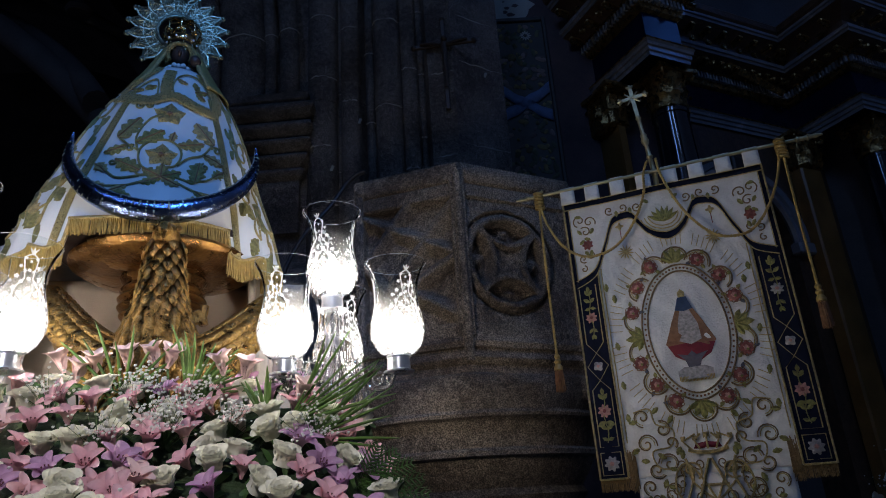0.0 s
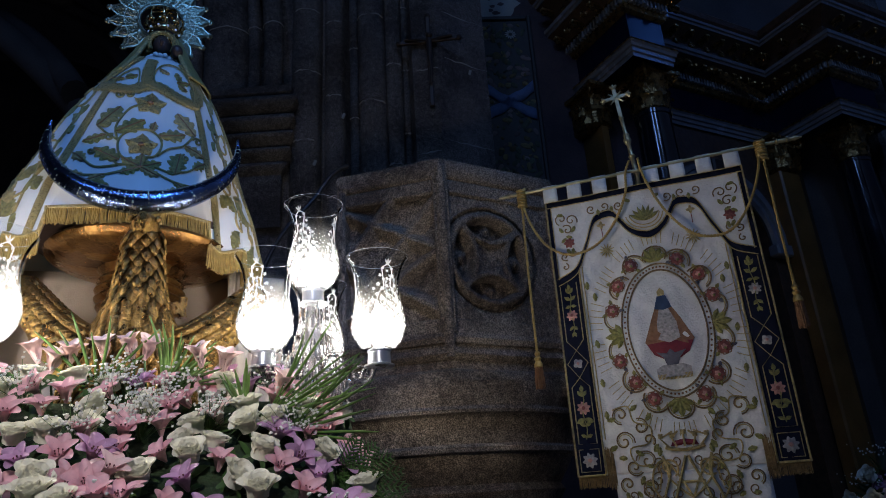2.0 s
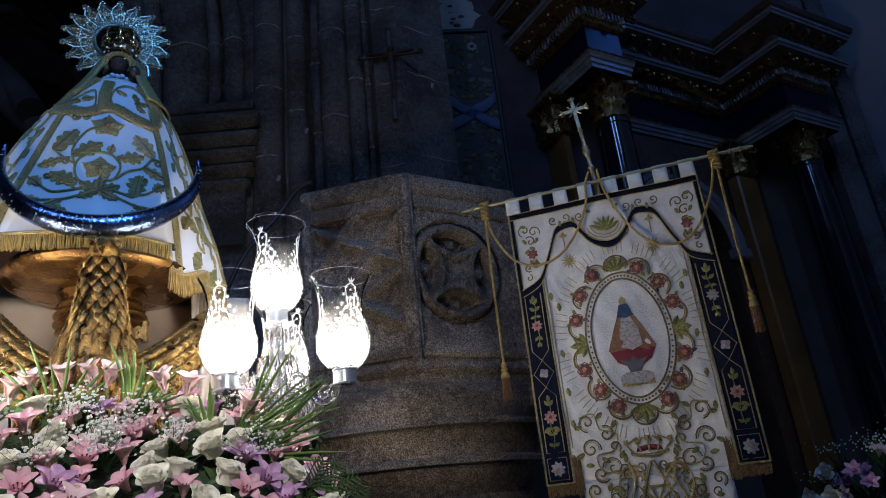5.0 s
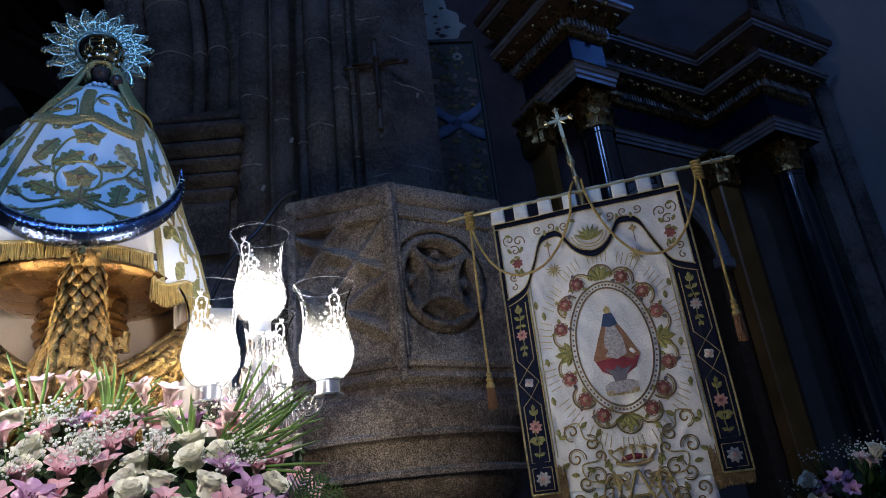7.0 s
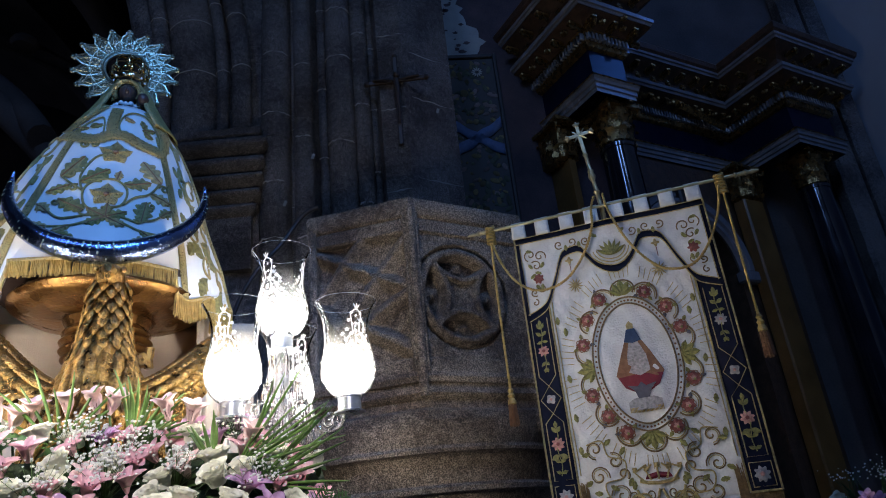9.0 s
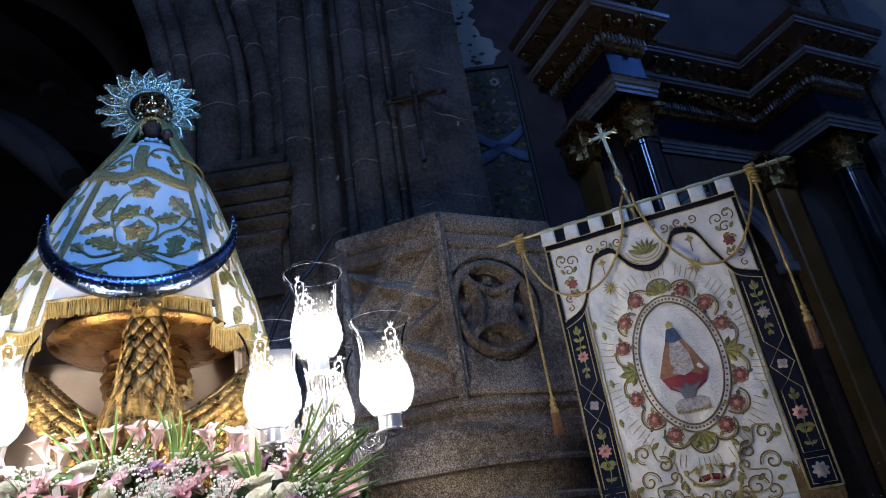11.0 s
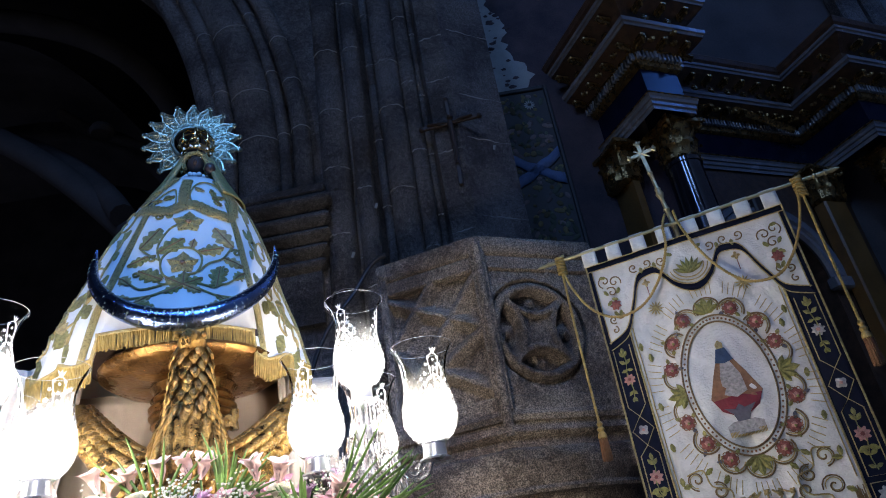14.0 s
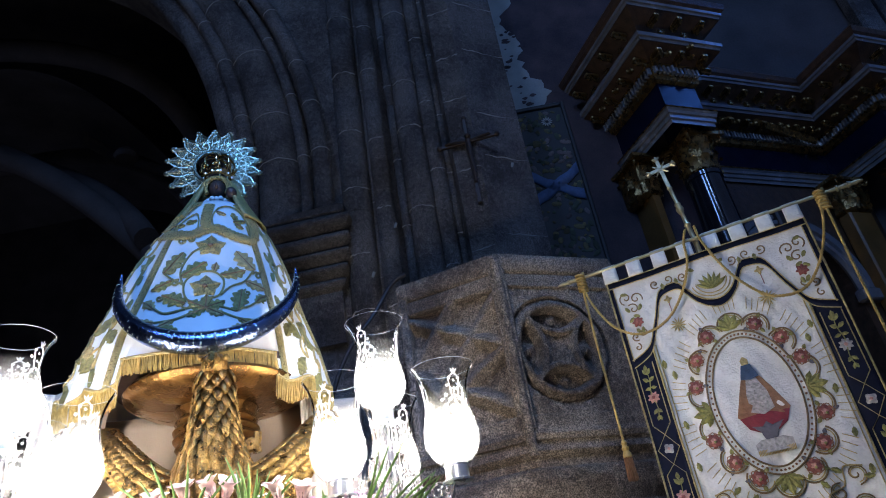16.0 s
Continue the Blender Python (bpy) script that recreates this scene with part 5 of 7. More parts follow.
def candelabrum(m, turn):
    c = thing("candelabrum", "silver and crystal candelabrum with four lit glass shades", "candelabrum", m, group="candelabra beside the statue")
    Geo().lathe([(0.09, -0.98), (0.09, -0.94), (0.03, -0.90), (0.018, -0.86), (0.016, -0.42), (0.03, -0.40), (0.016, -0.36), (0.022, -0.25), (0.03, -0.22), (0.018, -0.18), (0.016, -0.06), (0.03, -0.04), (0.036, -0.02)], 20).link("stem", CHROME, c)
    g = Geo().lathe([(0.02, -0.34), (0.075, -0.32), (0.085, -0.30), (0.04, -0.29), (0.028, -0.20), (0.055, -0.18), (0.062, -0.165), (0.03, -0.155), (0.022, -0.06)], 16)
    g.link("crystal_stem", CRYSTALGLASS, c, "faceted crystal stem dishes")
    drop = Geo()
    drop.lathe([(0.002, 0), (0.004, -0.008), (0.002, -0.012), (0.007, -0.03), (0.009, -0.05), (0.004, -0.066), (0.001, -0.07)], 6)
    drop = drop.link("crystal_drop", CRYSTALGLASS, c)
    drop.matrix_basis = pose(0.085, 0, -0.30)
    drops = [(0.085 + 0.045 * (i % 3) / 2, 2 * math.pi * i / 26 + 0.1, -0.265 - 0.05 * (i % 4) / 3, 1.25 + 0.2 * (i % 2)) for i in range(26)] + [(0.085, 2 * math.pi * i / 12, -0.30, 1.2) for i in range(1, 12)] + [(0.062, 2 * math.pi * i / 9, -0.165, 1.1) for i in range(9)] + [(0.1, 2 * math.pi * i / 10 + 0.2, -0.225, 1.0) for i in range(10)] + [(0.04, 2 * math.pi * i / 6, -0.05, 0.9) for i in range(6)]
    for r, a, z, s in drops:
        share("crystal_drop", drop, c, pose(r * math.cos(a), r * math.sin(a), z) @ Matrix.Diagonal((s, s, s, 1)))
    cups = [(0, 0, 0)]
    for k in range(3):
        a = radians(turn + 120 * k)
        cups.append((0.215 * math.cos(a) + 0.03, 0.215 * math.sin(a), -0.245))
        d = Vector((math.cos(a), math.sin(a), 0))
        g = Geo()
        g.tube([tuple(d * r + Vector((0, 0, z))) for r, z in smooth_path([(0.02, -0.30), (0.06, -0.235), (0.095, -0.25), (0.12, -0.31), (0.16, -0.345), (0.21, -0.34), (0.232, -0.30)], 5)], 0.0075, 8)
        g.tube([tuple(d * (0.173 + x) + Vector((0, 0, -0.315 + y))) for x, y in spiral(0, 0, 0.034, -0.6, 1.4, 20)], 0.005, 6)
        g.tube([tuple(d * (0.208 - x) + Vector((0, 0, -0.315 + y))) for x, y in spiral(0, 0, 0.026, -0.6, 1.3, 18)], 0.0045, 6)
        g.link("arm", CRYSTALGLASS, c, "scrolled glass arm")
    proto = None
    for x, y, z in cups:
        holder = pose(x, y, z)
        if proto is None:
            g = Geo().lathe([(0.008, -0.058), (0.05, -0.052), (0.052, -0.047), (0.039, -0.042), (0.037, -0.004), (0.041, 0.0), (0.041, 0.004), (0.01, 0.004)], 24)
            a0 = g.link("cup", CHROME, c, "chrome cup")
            g = Geo().lathe([(r, zz * KZ) for r, zz in GP] + [(r - 0.003, zz * KZ) for r, zz in reversed(GP)], 40, cap=False)
            a1 = g.link("shade", GLASS, c, "clear tulip glass shade")
            a1.visible_shadow = False
            g = Geo()
            g.lathe([(r - 0.0015, zz * KZ) for r, zz in GP if 0.001 < zz < 0.30], 32, cap=False)
            # Light caught by the rim is drawn as a thin white tube.
            rim = Geo().tube([on_glass(2 * math.pi * i / 48, 0.36) for i in range(48)], 0.0007, 5, closed=True).link("rim", ETCH, a1, "glass rim with its highlight as a white line")
            rim.visible_shadow = False
            a2 = g.link("frosting", GLOW_FROST, a1, "frosted lower glass that carries the bulb glow")
            a2.visible_shadow = False
            g = Geo()
            for q in range(3):
                t0 = 2 * math.pi * q / 3
                at = lambda px, py, off, t0=t0: on_glass(t0 + px, 1.13 * py, 0.001 + off * 0.15)
                for s in (-1, 1):
                    stitched(g, at, [(s * 0.05, 0.06), (s * 0.55, 0.10), (s * 0.45, 0.17), (s * 0.15, 0.20), (s * 0.25, 0.26), (s * 0.05, 0.27)], 0.0022, 5, 0.0)
                    for px, py, r in ((0.20, 0.07, 0.13), (0.42, 0.085, 0.13), (0.60, 0.105, 0.13), (0.30, 0.115, 0.12), (0.50, 0.135, 0.12), (0.66, 0.15, 0.11), (0.28, 0.155, 0.12), (0.47, 0.17, 0.11), (0.62, 0.19, 0.09), (0.25, 0.19, 0.10), (0.42, 0.205, 0.11), (0.16, 0.222, 0.09), (0.32, 0.235, 0.09), (0.20, 0.258, 0.08), (0.75, 0.075, 0.11), (0.86, 0.10, 0.10), (0.82, 0.135, 0.09)):
                        am = lambda u, v, off, px=px, py=py, s=s, t0=t0: on_glass(t0 + s * px + u, 1.13 * py + v * 0.085, 0.001 + off * 0.1)
                        motif(g, am, 0, 0, r, px * 5, 5, 0.5, 0.004, n=4)
                for py, r in ((0.08, 0.12), (0.11, 0.11), (0.14, 0.12), (0.17, 0.10), (0.20, 0.10), (0.225, 0.08), (0.25, 0.07), (0.272, 0.08)):
                    am = lambda u, v, off, py=py, t0=t0: on_glass(t0 + u, 1.13 * py + v * 0.085, 0.001 + off * 0.1)
                    motif(g, am, 0, 0, r, 0.3, 6, 0.5, 0.004, n=4)
                for rot in (1.05, 1.57, 2.1):
                    am = lambda u, v, off, t0=t0: on_glass(t0 + u, 0.305 + v * 0.085, 0.001 + off * 0.1)
                    frond(g, am, 0, 0, 0.27, rot, 0.13, 0.004, 1)
            a3 = g.link("etching", ETCH, a1, "white etched flower sprays")
            a3.visible_shadow = False
            g = Geo().lathe([(0.012, 0.0), (0.016, 0.02), (0.03, 0.05), (0.034, 0.08), (0.028, 0.115), (0.012, 0.15), (0.003, 0.165)], 16)
            a4 = g.link("bulb", BULB, c, "glowing white bulb")
            a4.visible_shadow = False
            proto = (a0, a1, a2, a3, a4)
        else:
            share("cup", proto[0], c, holder, "chrome cup")
            s1 = share("shade", proto[1], c, holder @ pose(0, 0, 0, 0, 0, 37 * (x + y) * 10), "clear tulip glass shade")
            s2 = share("frosting", proto[2], s1, Matrix(), "frosted lower glass that carries the bulb glow")
            s3 = share("etching", proto[3], s1, Matrix(), "white etched flower sprays")
            s5 = share("rim", rim, s1, Matrix(), "glass rim with its highlight as a white line")
            s5.visible_shadow = False
            s4 = share("bulb", proto[4], c, holder, "glowing white bulb")
            for o in (s1, s2, s3, s4):
                o.visible_shadow = False
        lamp("bulb_light", "POINT", m @ holder @ pose(0, 0, 0.085), BULB_W, (1.0, 0.915, 0.82), 0.03)
    return c


BULB_W = 7.6
CRYSTALGLASS = bpy.data.materials.new("crystal")
CRYSTALGLASS.use_nodes = True
_b = CRYSTALGLASS.node_tree.nodes["Principled BSDF"]
_b.inputs["Transmission Weight"].default_value, _b.inputs["Roughness"].default_value, _b.inputs["IOR"].default_value = 0.92, 0.04, 1.52
_b.inputs["Base Color"].default_value = (0.96, 0.93, 0.92, 1)
candelabrum(pose(-0.35, 2.34, 2.235), -20)
candelabrum(pose(-1.46, 1.95, 2.24), -6.6)

# ---- banner ----
BM = pose(0.735, 3.339, 3.07, 0, 0, -22.1)
ban = thing("embroidered_banner", "cream satin banner with navy border, roses and gold embroidery", "banner", BM)


def bs(u, v, off=0.0):
    """A point of the banner: u across, v down from the bar, off towards the front."""
    w = 0.005 * math.sin(31 * u + 5 * math.sin(2.3 * v) + 2 * v) * min(1, v) + 0.0025 * math.sin(57 * u + 4 * math.sin(5 * v)) * min(1, v) + 0.006 * math.sin(9 * u + 1.5 * v) + 0.004 * math.sin(23 * u + 3 * v) * min(1, v) + 0.006 * math.sin(4 * v)
    calm = min(1.0, max(0.0, (math.hypot(u - 0.51, v - 0.88) - 0.15) / 0.08)) * min(1.0, max(0.0, (0.40 - abs(u - 0.495)) / 0.06))
    w += (0.013 * noise.noise((12 * u + 6 * v, 3.0 * v - 2 * u, 2.0)) + 0.006 * noise.noise((30 * u - 9 * v, 8 * v, 5.0))) * min(1, 2 * v) * calm
    return Vector((u, w - off, -v))


UC = 0.495
MIR = lambda pts: pts + [(2 * UC - u, v) for u, v in reversed(pts[:-1] if abs(pts[-1][0] - UC) < 1e-6 else pts)]


def patch(name, fn, nu, nv, mat, off, label="", thick=0.002):
    g = Geo()
    g.sheet(lambda u, v: tuple(bs(*fn(u, v), off)), nu, nv)
    return thicken(g.link(name, mat, ban, label), thick)


patch("cloth", lambda u, v: (0.005 + 0.98 * u, 0.085 + 1.40 * v), 110, 120, SATIN_B, 0.0, "cream satin ground")
patch("tail", lambda u, v: (0.17 + 0.65 * u, 1.485 + (0.33 - 0.08 * abs(u - 0.5)) * v), 30, 12, SATIN_B, 0.0, "cream satin tail")
tabp = Geo()
tabp.sheet(lambda u, v: (0.0735 * u, -0.012 * math.cos(math.pi * v) * (1 if v < 0.5 else 1), 0.012 - 0.10 * abs(2 * v - 1) ** 1.0 + 0.0), 4, 12)
tab0 = thicken(tabp.link("tab", SATIN_B, ban, "cream hanging tab"), 0.003)
for i, u in enumerate((-0.002, 0.127, 0.260, 0.393, 0.525, 0.653, 0.782, 0.914)):
    m4 = Matrix.Translation((u, 0, 0))
    if i == 0:
        tab0.matrix_basis = m4
    else:
        thicken(share("tab", tab0, ban, m4, "cream hanging tab"), 0.003)
patch("navy_edge", lambda u, v: (0.003 + 0.984 * u, 0.083 + 0.035 * v), 60, 2, NAVY, 0.004)
for s in (0, 1):
    fx = (lambda q: q) if s == 0 else (lambda q: 2 * UC - q)
    patch("navy_edge", lambda u, v: (fx(0.004 + 0.024 * u), 0.118 + 0.42 * v), 2, 20, NAVY, 0.004)
    patch("navy_strip", lambda u, v: (fx(0.004 + (0.128) * u), (0.535 - 0.045 * u) + (0.95 + 0.045 * u) * v), 6, 50, NAVY, 0.0045, "navy velvet side strip")
VAL = MIR([(0.020, 0.535), (0.080, 0.510), (0.127, 0.477), (0.164, 0.404), (0.200, 0.325), (0.228, 0.255), (0.255, 0.222), (0.300, 0.210), (0.340, 0.215), (0.368, 0.255), (0.400, 0.305), (0.445, 0.345), (0.495, 0.360)])
VS = smooth_path(VAL, 4)
k = len(VS) - 1
patch("valance_edge", lambda u, v: (VS[int(round(u * k))][0], VS[int(round(u * k))][1] + (v - 0.5) * 0.034), k, 2, NAVY, 0.006, "navy scalloped valance edge")


def line(pts, r=0.0028, off=0.009, mat=None, name="gold_cord", closed=False):
    g = Geo()
    g.tube([bs(u, v, off) for u, v in pts], r, 5, closed=closed)
    return g.link(name, mat or GOLD_T, ban)


for d in (-0.019, 0.019):
    line([(u, v + d) for u, v in VS])
for q in (0.086, 0.119):
    line([(0.006 + 0.98 * i / 20, q) for i in range(21)])
for s in (0, 1):
    fx = (lambda q: q) if s == 0 else (lambda q: 2 * UC - q)
    line([(fx(0.004), 0.085 + 1.4 * i / 20) for i in range(21)], 0.005)
    line([(fx(0.028), 0.12 + 0.40 * i / 8) for i in range(9)])
    line([(fx(0.133), 0.49 + 0.99 * i / 20) for i in range(21)], 0.005)
    line([(fx(0.150), 0.47 + 0.86 * i / 20) for i in range(21)], 0.003)
    line([(fx(0.006 + 0.125 * i / 4), 1.483) for i in range(5)], 0.005)
    # hexagons, lozenge and square on the strip
    cu = 0.068
    line([(fx(a), b) for a, b in ((cu - 0.042, 0.56), (cu - 0.042, 0.845), (cu, 0.895), (cu + 0.042, 0.845), (cu + 0.042, 0.545))])
    line([(fx(a), b) for a, b in ((cu, 0.895), (cu - 0.05, 0.96), (cu, 1.03), (cu + 0.05, 0.96))], closed=True)
    line([(fx(a), b) for a, b in ((cu, 1.03), (cu - 0.042, 1.075), (cu - 0.042, 1.34), (cu + 0.042, 1.34), (cu + 0.042, 1.075))], closed=True)
    line([(fx(a), b) for a, b in ((cu - 0.046, 1.365), (cu - 0.046, 1.465), (cu + 0.046, 1.465), (cu + 0.046, 1.365))], closed=True)

    def sprig(v, mat, flower, size, lobes=8):
        g = Geo()
        motif(g, bs2, fx(cu), v, size, 0.2, lobes, 0.3, 0.007)
        g.link("flower", mat, ban, flower)
        g = Geo()
        motif(g, bs2, fx(cu), v, size * 0.45, 0.5, lobes, 0.3, 0.010)
        g.link("flower_heart", ROSEPALE if mat is not ROSEPALE else ROSETHREAD, ban)

    bs2 = lambda x, y, off: bs(x, y, off + 0.006)
    sprig(0.715, ROSEPALE if s == 0 else PALETHREAD, "embroidered pink flower" if s == 0 else "embroidered pale lilac flower", 0.030)
    sprig(1.175, ROSEPALE, "embroidered pink rose", 0.033)
    sprig(0.960, PALETHREAD, "embroidered pale four petalled flower", 0.026, 4)
    sprig(1.415, PALETHREAD, "embroidered pale star flower", 0.036, 8)
    for v, rot, ln in ((0.60, -1.0, 0.035), (0.60, -2.1, 0.035), (0.635, -0.6, 0.035), (0.635, -2.5, 0.035), (0.665, 0.2, 0.03), (0.665, 2.9, 0.03), (0.585, -1.57, 0.035), (0.77, 0.8, 0.03), (0.77, 2.3, 0.03), (0.80, 1.2, 0.028), (0.80, 1.9, 0.028),
                       (1.12, -0.9, 0.035), (1.12, -2.2, 0.035), (1.10, -1.57, 0.035), (1.225, 0.4, 0.045), (1.225, 2.7, 0.045), (1.26, -0.6, 0.035), (1.26, -2.5, 0.035), (1.31, -0.4, 0.03), (1.31, -2.7, 0.03)):
        g = Geo()
        frond(g, bs2, fx(cu), v, ln, rot, 0.28, 0.005, 1)
        g.link("leaf", GOLD_P, ban)
    line([(fx(cu + 0.006 * math.sin(i)), 0.585 + 0.23 * i / 10) for i in range(11)], 0.0025, 0.010, GOLD_P, "stalk")
    line([(fx(cu + 0.006 * math.sin(i)), 1.09 + 0.23 * i / 10) for i in range(11)], 0.0025, 0.010, GOLD_P, "stalk")
    # corner field with scrolls and a rose
    for cu2, cv2, r, a0, tn in ((0.075, 0.19, 0.035, 2.0, 1.2), (0.125, 0.205, 0.034, 0.5, -1.2), (0.098, 0.255, 0.030, 4.0, 1.1), (0.070, 0.40, 0.022, 1.0, 1.2), (0.115, 0.385, 0.022, 3.0, -1.2), (0.066, 0.455, 0.020, 5.0, 1.0), (0.235, 0.165, 0.026, 1.0, 1.2), (0.305, 0.165, 0.026, 2.2, -1.2), (0.375, 0.175, 0.026, 1.0, 1.2)):
        line([(fx(a), b) for a, b in spiral(cu2, cv2, r, a0, tn, 16)], 0.0034, 0.005, BRONZE_T)
    for cu2, cv2, rot in ((0.09, 0.29, 0.4), (0.09, 0.30, 2.5), (0.12, 0.27, -0.8), (0.085, 0.36, 1.0), (0.12, 0.36, 1.8), (0.055, 0.165, 0.2), (0.27, 0.175, 1.57), (0.34, 0.17, 1.57), (0.41, 0.15, 0.6), (0.06, 0.24, 1.0), (0.14, 0.24, 2.0)):
        g = Geo()
        frond(g, bs2, fx(cu2), cv2, 0.035, rot if s == 0 else math.pi - rot, 0.3, 0.005, 2)
        g.link("leaf", GOLD_P, ban)
    g = Geo()
    motif(g, bs2, fx(0.102), 0.328, 0.030, 0, 7, 0.3, 0.008)
    g.link("rose", ROSETHREAD, ban, "embroidered red rose")
    # star and drops under the valance
    g = Geo()
    motif(g, bs2, fx(0.285), 0.405, 0.042, 0, 12, 0.72, 0.006, n=4)
    g.link("star", GOLD_T, ban, "gold embroidered star")
    g = Geo()
    motif(g, bs2, fx(0.275), 0.265, 0.022, 0.78, 4, 0.5, 0.006)
    g.link("cross_flower", GOLD_T, ban)
    line([(fx(0.275), 0.28 + 0.008 * i) for i in range(8)], 0.002, 0.006, ROSETHREAD, "drop")
    # lower scrolls
    for cu2, cv2, r, a0, tn in ((0.235, 1.225, 0.045, 1.6, 1.3), (0.315, 1.285, 0.040, 4.4, 1.3), (0.235, 1.345, 0.050, 0.2, -1.4), (0.325, 1.435, 0.050, 3.2, 1.3), (0.265, 1.46, 0.040, 0.6, 1.3), (0.225, 1.53, 0.036, 2, 1.3), (0.345, 1.345, 0.03, 1, -1.2), (0.33, 1.55, 0.05, 1, 1.4), (0.39, 1.47, 0.03, 2, 1.2)):
        line([(fx(a), b) for a, b in spiral(cu2, cv2, r, a0, tn, 20)], 0.0032, 0.006, BRONZE_T)
        line([(fx(a), b) for a, b in spiral(cu2, cv2, r * 0.78, a0, tn, 18)], 0.0022, 0.006)
    line([(fx(a), b) for a, b in smooth_path([(0.20, 1.20), (0.27, 1.19), (0.29, 1.26), (0.36, 1.29), (0.34, 1.36), (0.26, 1.38), (0.28, 1.45), (0.37, 1.47), (0.36, 1.56)], 5)], 0.0036, 0.007)
    for cu2, cv2, rot in ((0.21, 1.24, 3.0), (0.28, 1.21, -0.6), (0.345, 1.26, -0.9), (0.20, 1.36, 2.6), (0.28, 1.39, 0.6), (0.36, 1.40, -1.0), (0.30, 1.50, 2.0), (0.24, 1.42, 3.3), (0.38, 1.42, -1.4), (0.195, 0.62, 1.6), (0.172, 0.86, 1.4), (0.172, 1.05, 1.4), (0.165, 0.56, 1.6), (0.17, 1.20, 1.5)):
        g = Geo()
        frond(g, bs2, fx(cu2), cv2, 0.042, rot if s == 0 else math.pi - rot, 0.30, 0.006, 3)
        g.link("leaf", GOLD_P, ban)
    # side fringe of the lower step
    g = Geo()
    rng = random.Random(21 + s)
    for i in range(34):
        u = 0.140 + 0.035 * i / 33
        v0 = 1.36 + 0.06 * rng.random()
        g.tube([bs(fx(u), v0, 0.008), bs(fx(u + rng.uniform(-0.004, 0.004)), v0 + 0.13, 0.008)], 0.002, 4)
    for i in range(70):
        u = 0.005 + 0.13 * i / 69
        g.tube([bs(fx(u), 1.483, 0.003), bs(fx(u + rng.uniform(-0.004, 0.004)), 1.535 + rng.uniform(-0.005, 0.005), 0.003)], 0.0014, 4)
    for i in range(130):
        u = 0.17 + 0.325 * i / 129
        g.tube([bs(fx(u), 1.775 + 0.04 * i / 129, 0.003), bs(fx(u), 1.86 + 0.04 * i / 129, 0.003)], 0.002, 4)
    o = g.link("fringe", BRONZE_T, ban, "dull gold thread fringe")
    o["kind"] = "stuff"
# fan shell under the valance's middle
for i in range(7):
    g = Geo()
    frond(g, bs2, UC, 0.285, 0.085, radians(-150 + 20 * i), 0.13, 0.007, 1)
    g.link("shell_leaf", GOLD_P, ban)
for rr in (0.075, 0.092, 0.11):
    line([(UC + rr * math.cos(radians(a)), 0.235 + rr * 0.95 * math.sin(radians(a))) for a in range(10, 171, 10)], 0.0028, 0.006)
# oval medallion
OC, OV = 0.508, 0.845
ell = lambda a, b, n=60, c=(OC, OV): [(c[0] + a * math.cos(2 * math.pi * i / n), c[1] + b * math.sin(2 * math.pi * i / n)) for i in range(n)]
line(ell(0.178, 0.292), 0.0045, 0.006, BRONZE_T, closed=True)
line(ell(0.206, 0.325), 0.0045, 0.006, BRONZE_T, closed=True)
g = Geo()
for u, v in ell(0.192, 0.308, 72):
    g.sphere(bs(u, v, 0.006), 0.0052, 6, 4)
g.link("bead_row", BROWNTHREAD, ban, "dark beads round the medallion")["kind"] = "stuff"
for i in range(14):
    a0 = 2 * math.pi * (i + 0.5) / 14
    c = (OC + 0.232 * math.cos(a0), OV + 0.362 * math.sin(a0))
    line([(c[0] + 0.058 * math.cos(a0 + radians(b)), c[1] + 0.058 * math.sin(a0 + radians(b))) for b in range(-100, 101, 10)], 0.0042, 0.006, BRONZE_T)
    line([(c[0] + 0.048 * math.cos(a0 + radians(b)), c[1] + 0.048 * math.sin(a0 + radians(b))) for b in range(-95, 96, 10)], 0.0025, 0.005)
    for q in range(-2, 3):
        a1 = a0 + q * 0.07
        line([(OC + (0.30 + 0.02 * k2) * math.cos(a1), OV + (0.435 + 0.02 * k2) * math.sin(a1)) for k2 in range(4)], 0.0019, 0.003, name="gold_ray")
for i, (u, v) in enumerate(((0.388, 0.512), (0.310, 0.604), (0.268, 0.723), (0.270, 0.976), (0.326, 1.084), (0.398, 1.168), (0.621, 1.166), (0.691, 1.080), (0.741, 0.964), (0.738, 0.713), (0.691, 0.602), (0.608, 0.510))):
    g = Geo()
    motif(g, bs2, u, v, 0.036, i, 7, 0.25, 0.008)
    g.link("rose", ROSETHREAD, ban, "embroidered red rose")
    g = Geo()
    motif(g, bs2, u, v, 0.020, i, 5, 0.3, 0.013)
    g.link("rose_heart", ROSEPALE, ban)
    g = Geo()
    motif(g, bs2, u + 0.004, v + 0.006, 0.010, i, 3, 0.3, 0.017)
    g.link("rose_centre", GOLD_P, ban)
    line([(u + 0.033 * math.cos(q) * (1 + 0.12 * math.cos(7 * (q - i))), v + 0.033 * math.sin(q) * (1 + 0.12 * math.cos(7 * (q - i)))) for q in [0.2 * k5 for k5 in range(31)]], 0.0022, 0.010, BROWNTHREAD, "rose_outline", True)
    for rot in (0.7, 2.6, 4.4):
        g = Geo()
        frond(g, bs2, u + 0.03 * math.cos(rot + i), v + 0.03 * math.sin(rot + i), 0.030, rot + i, 0.3, 0.004, 1)
        g.link("leaf", GREYTHREAD if rot > 4 else GOLD_P, ban)
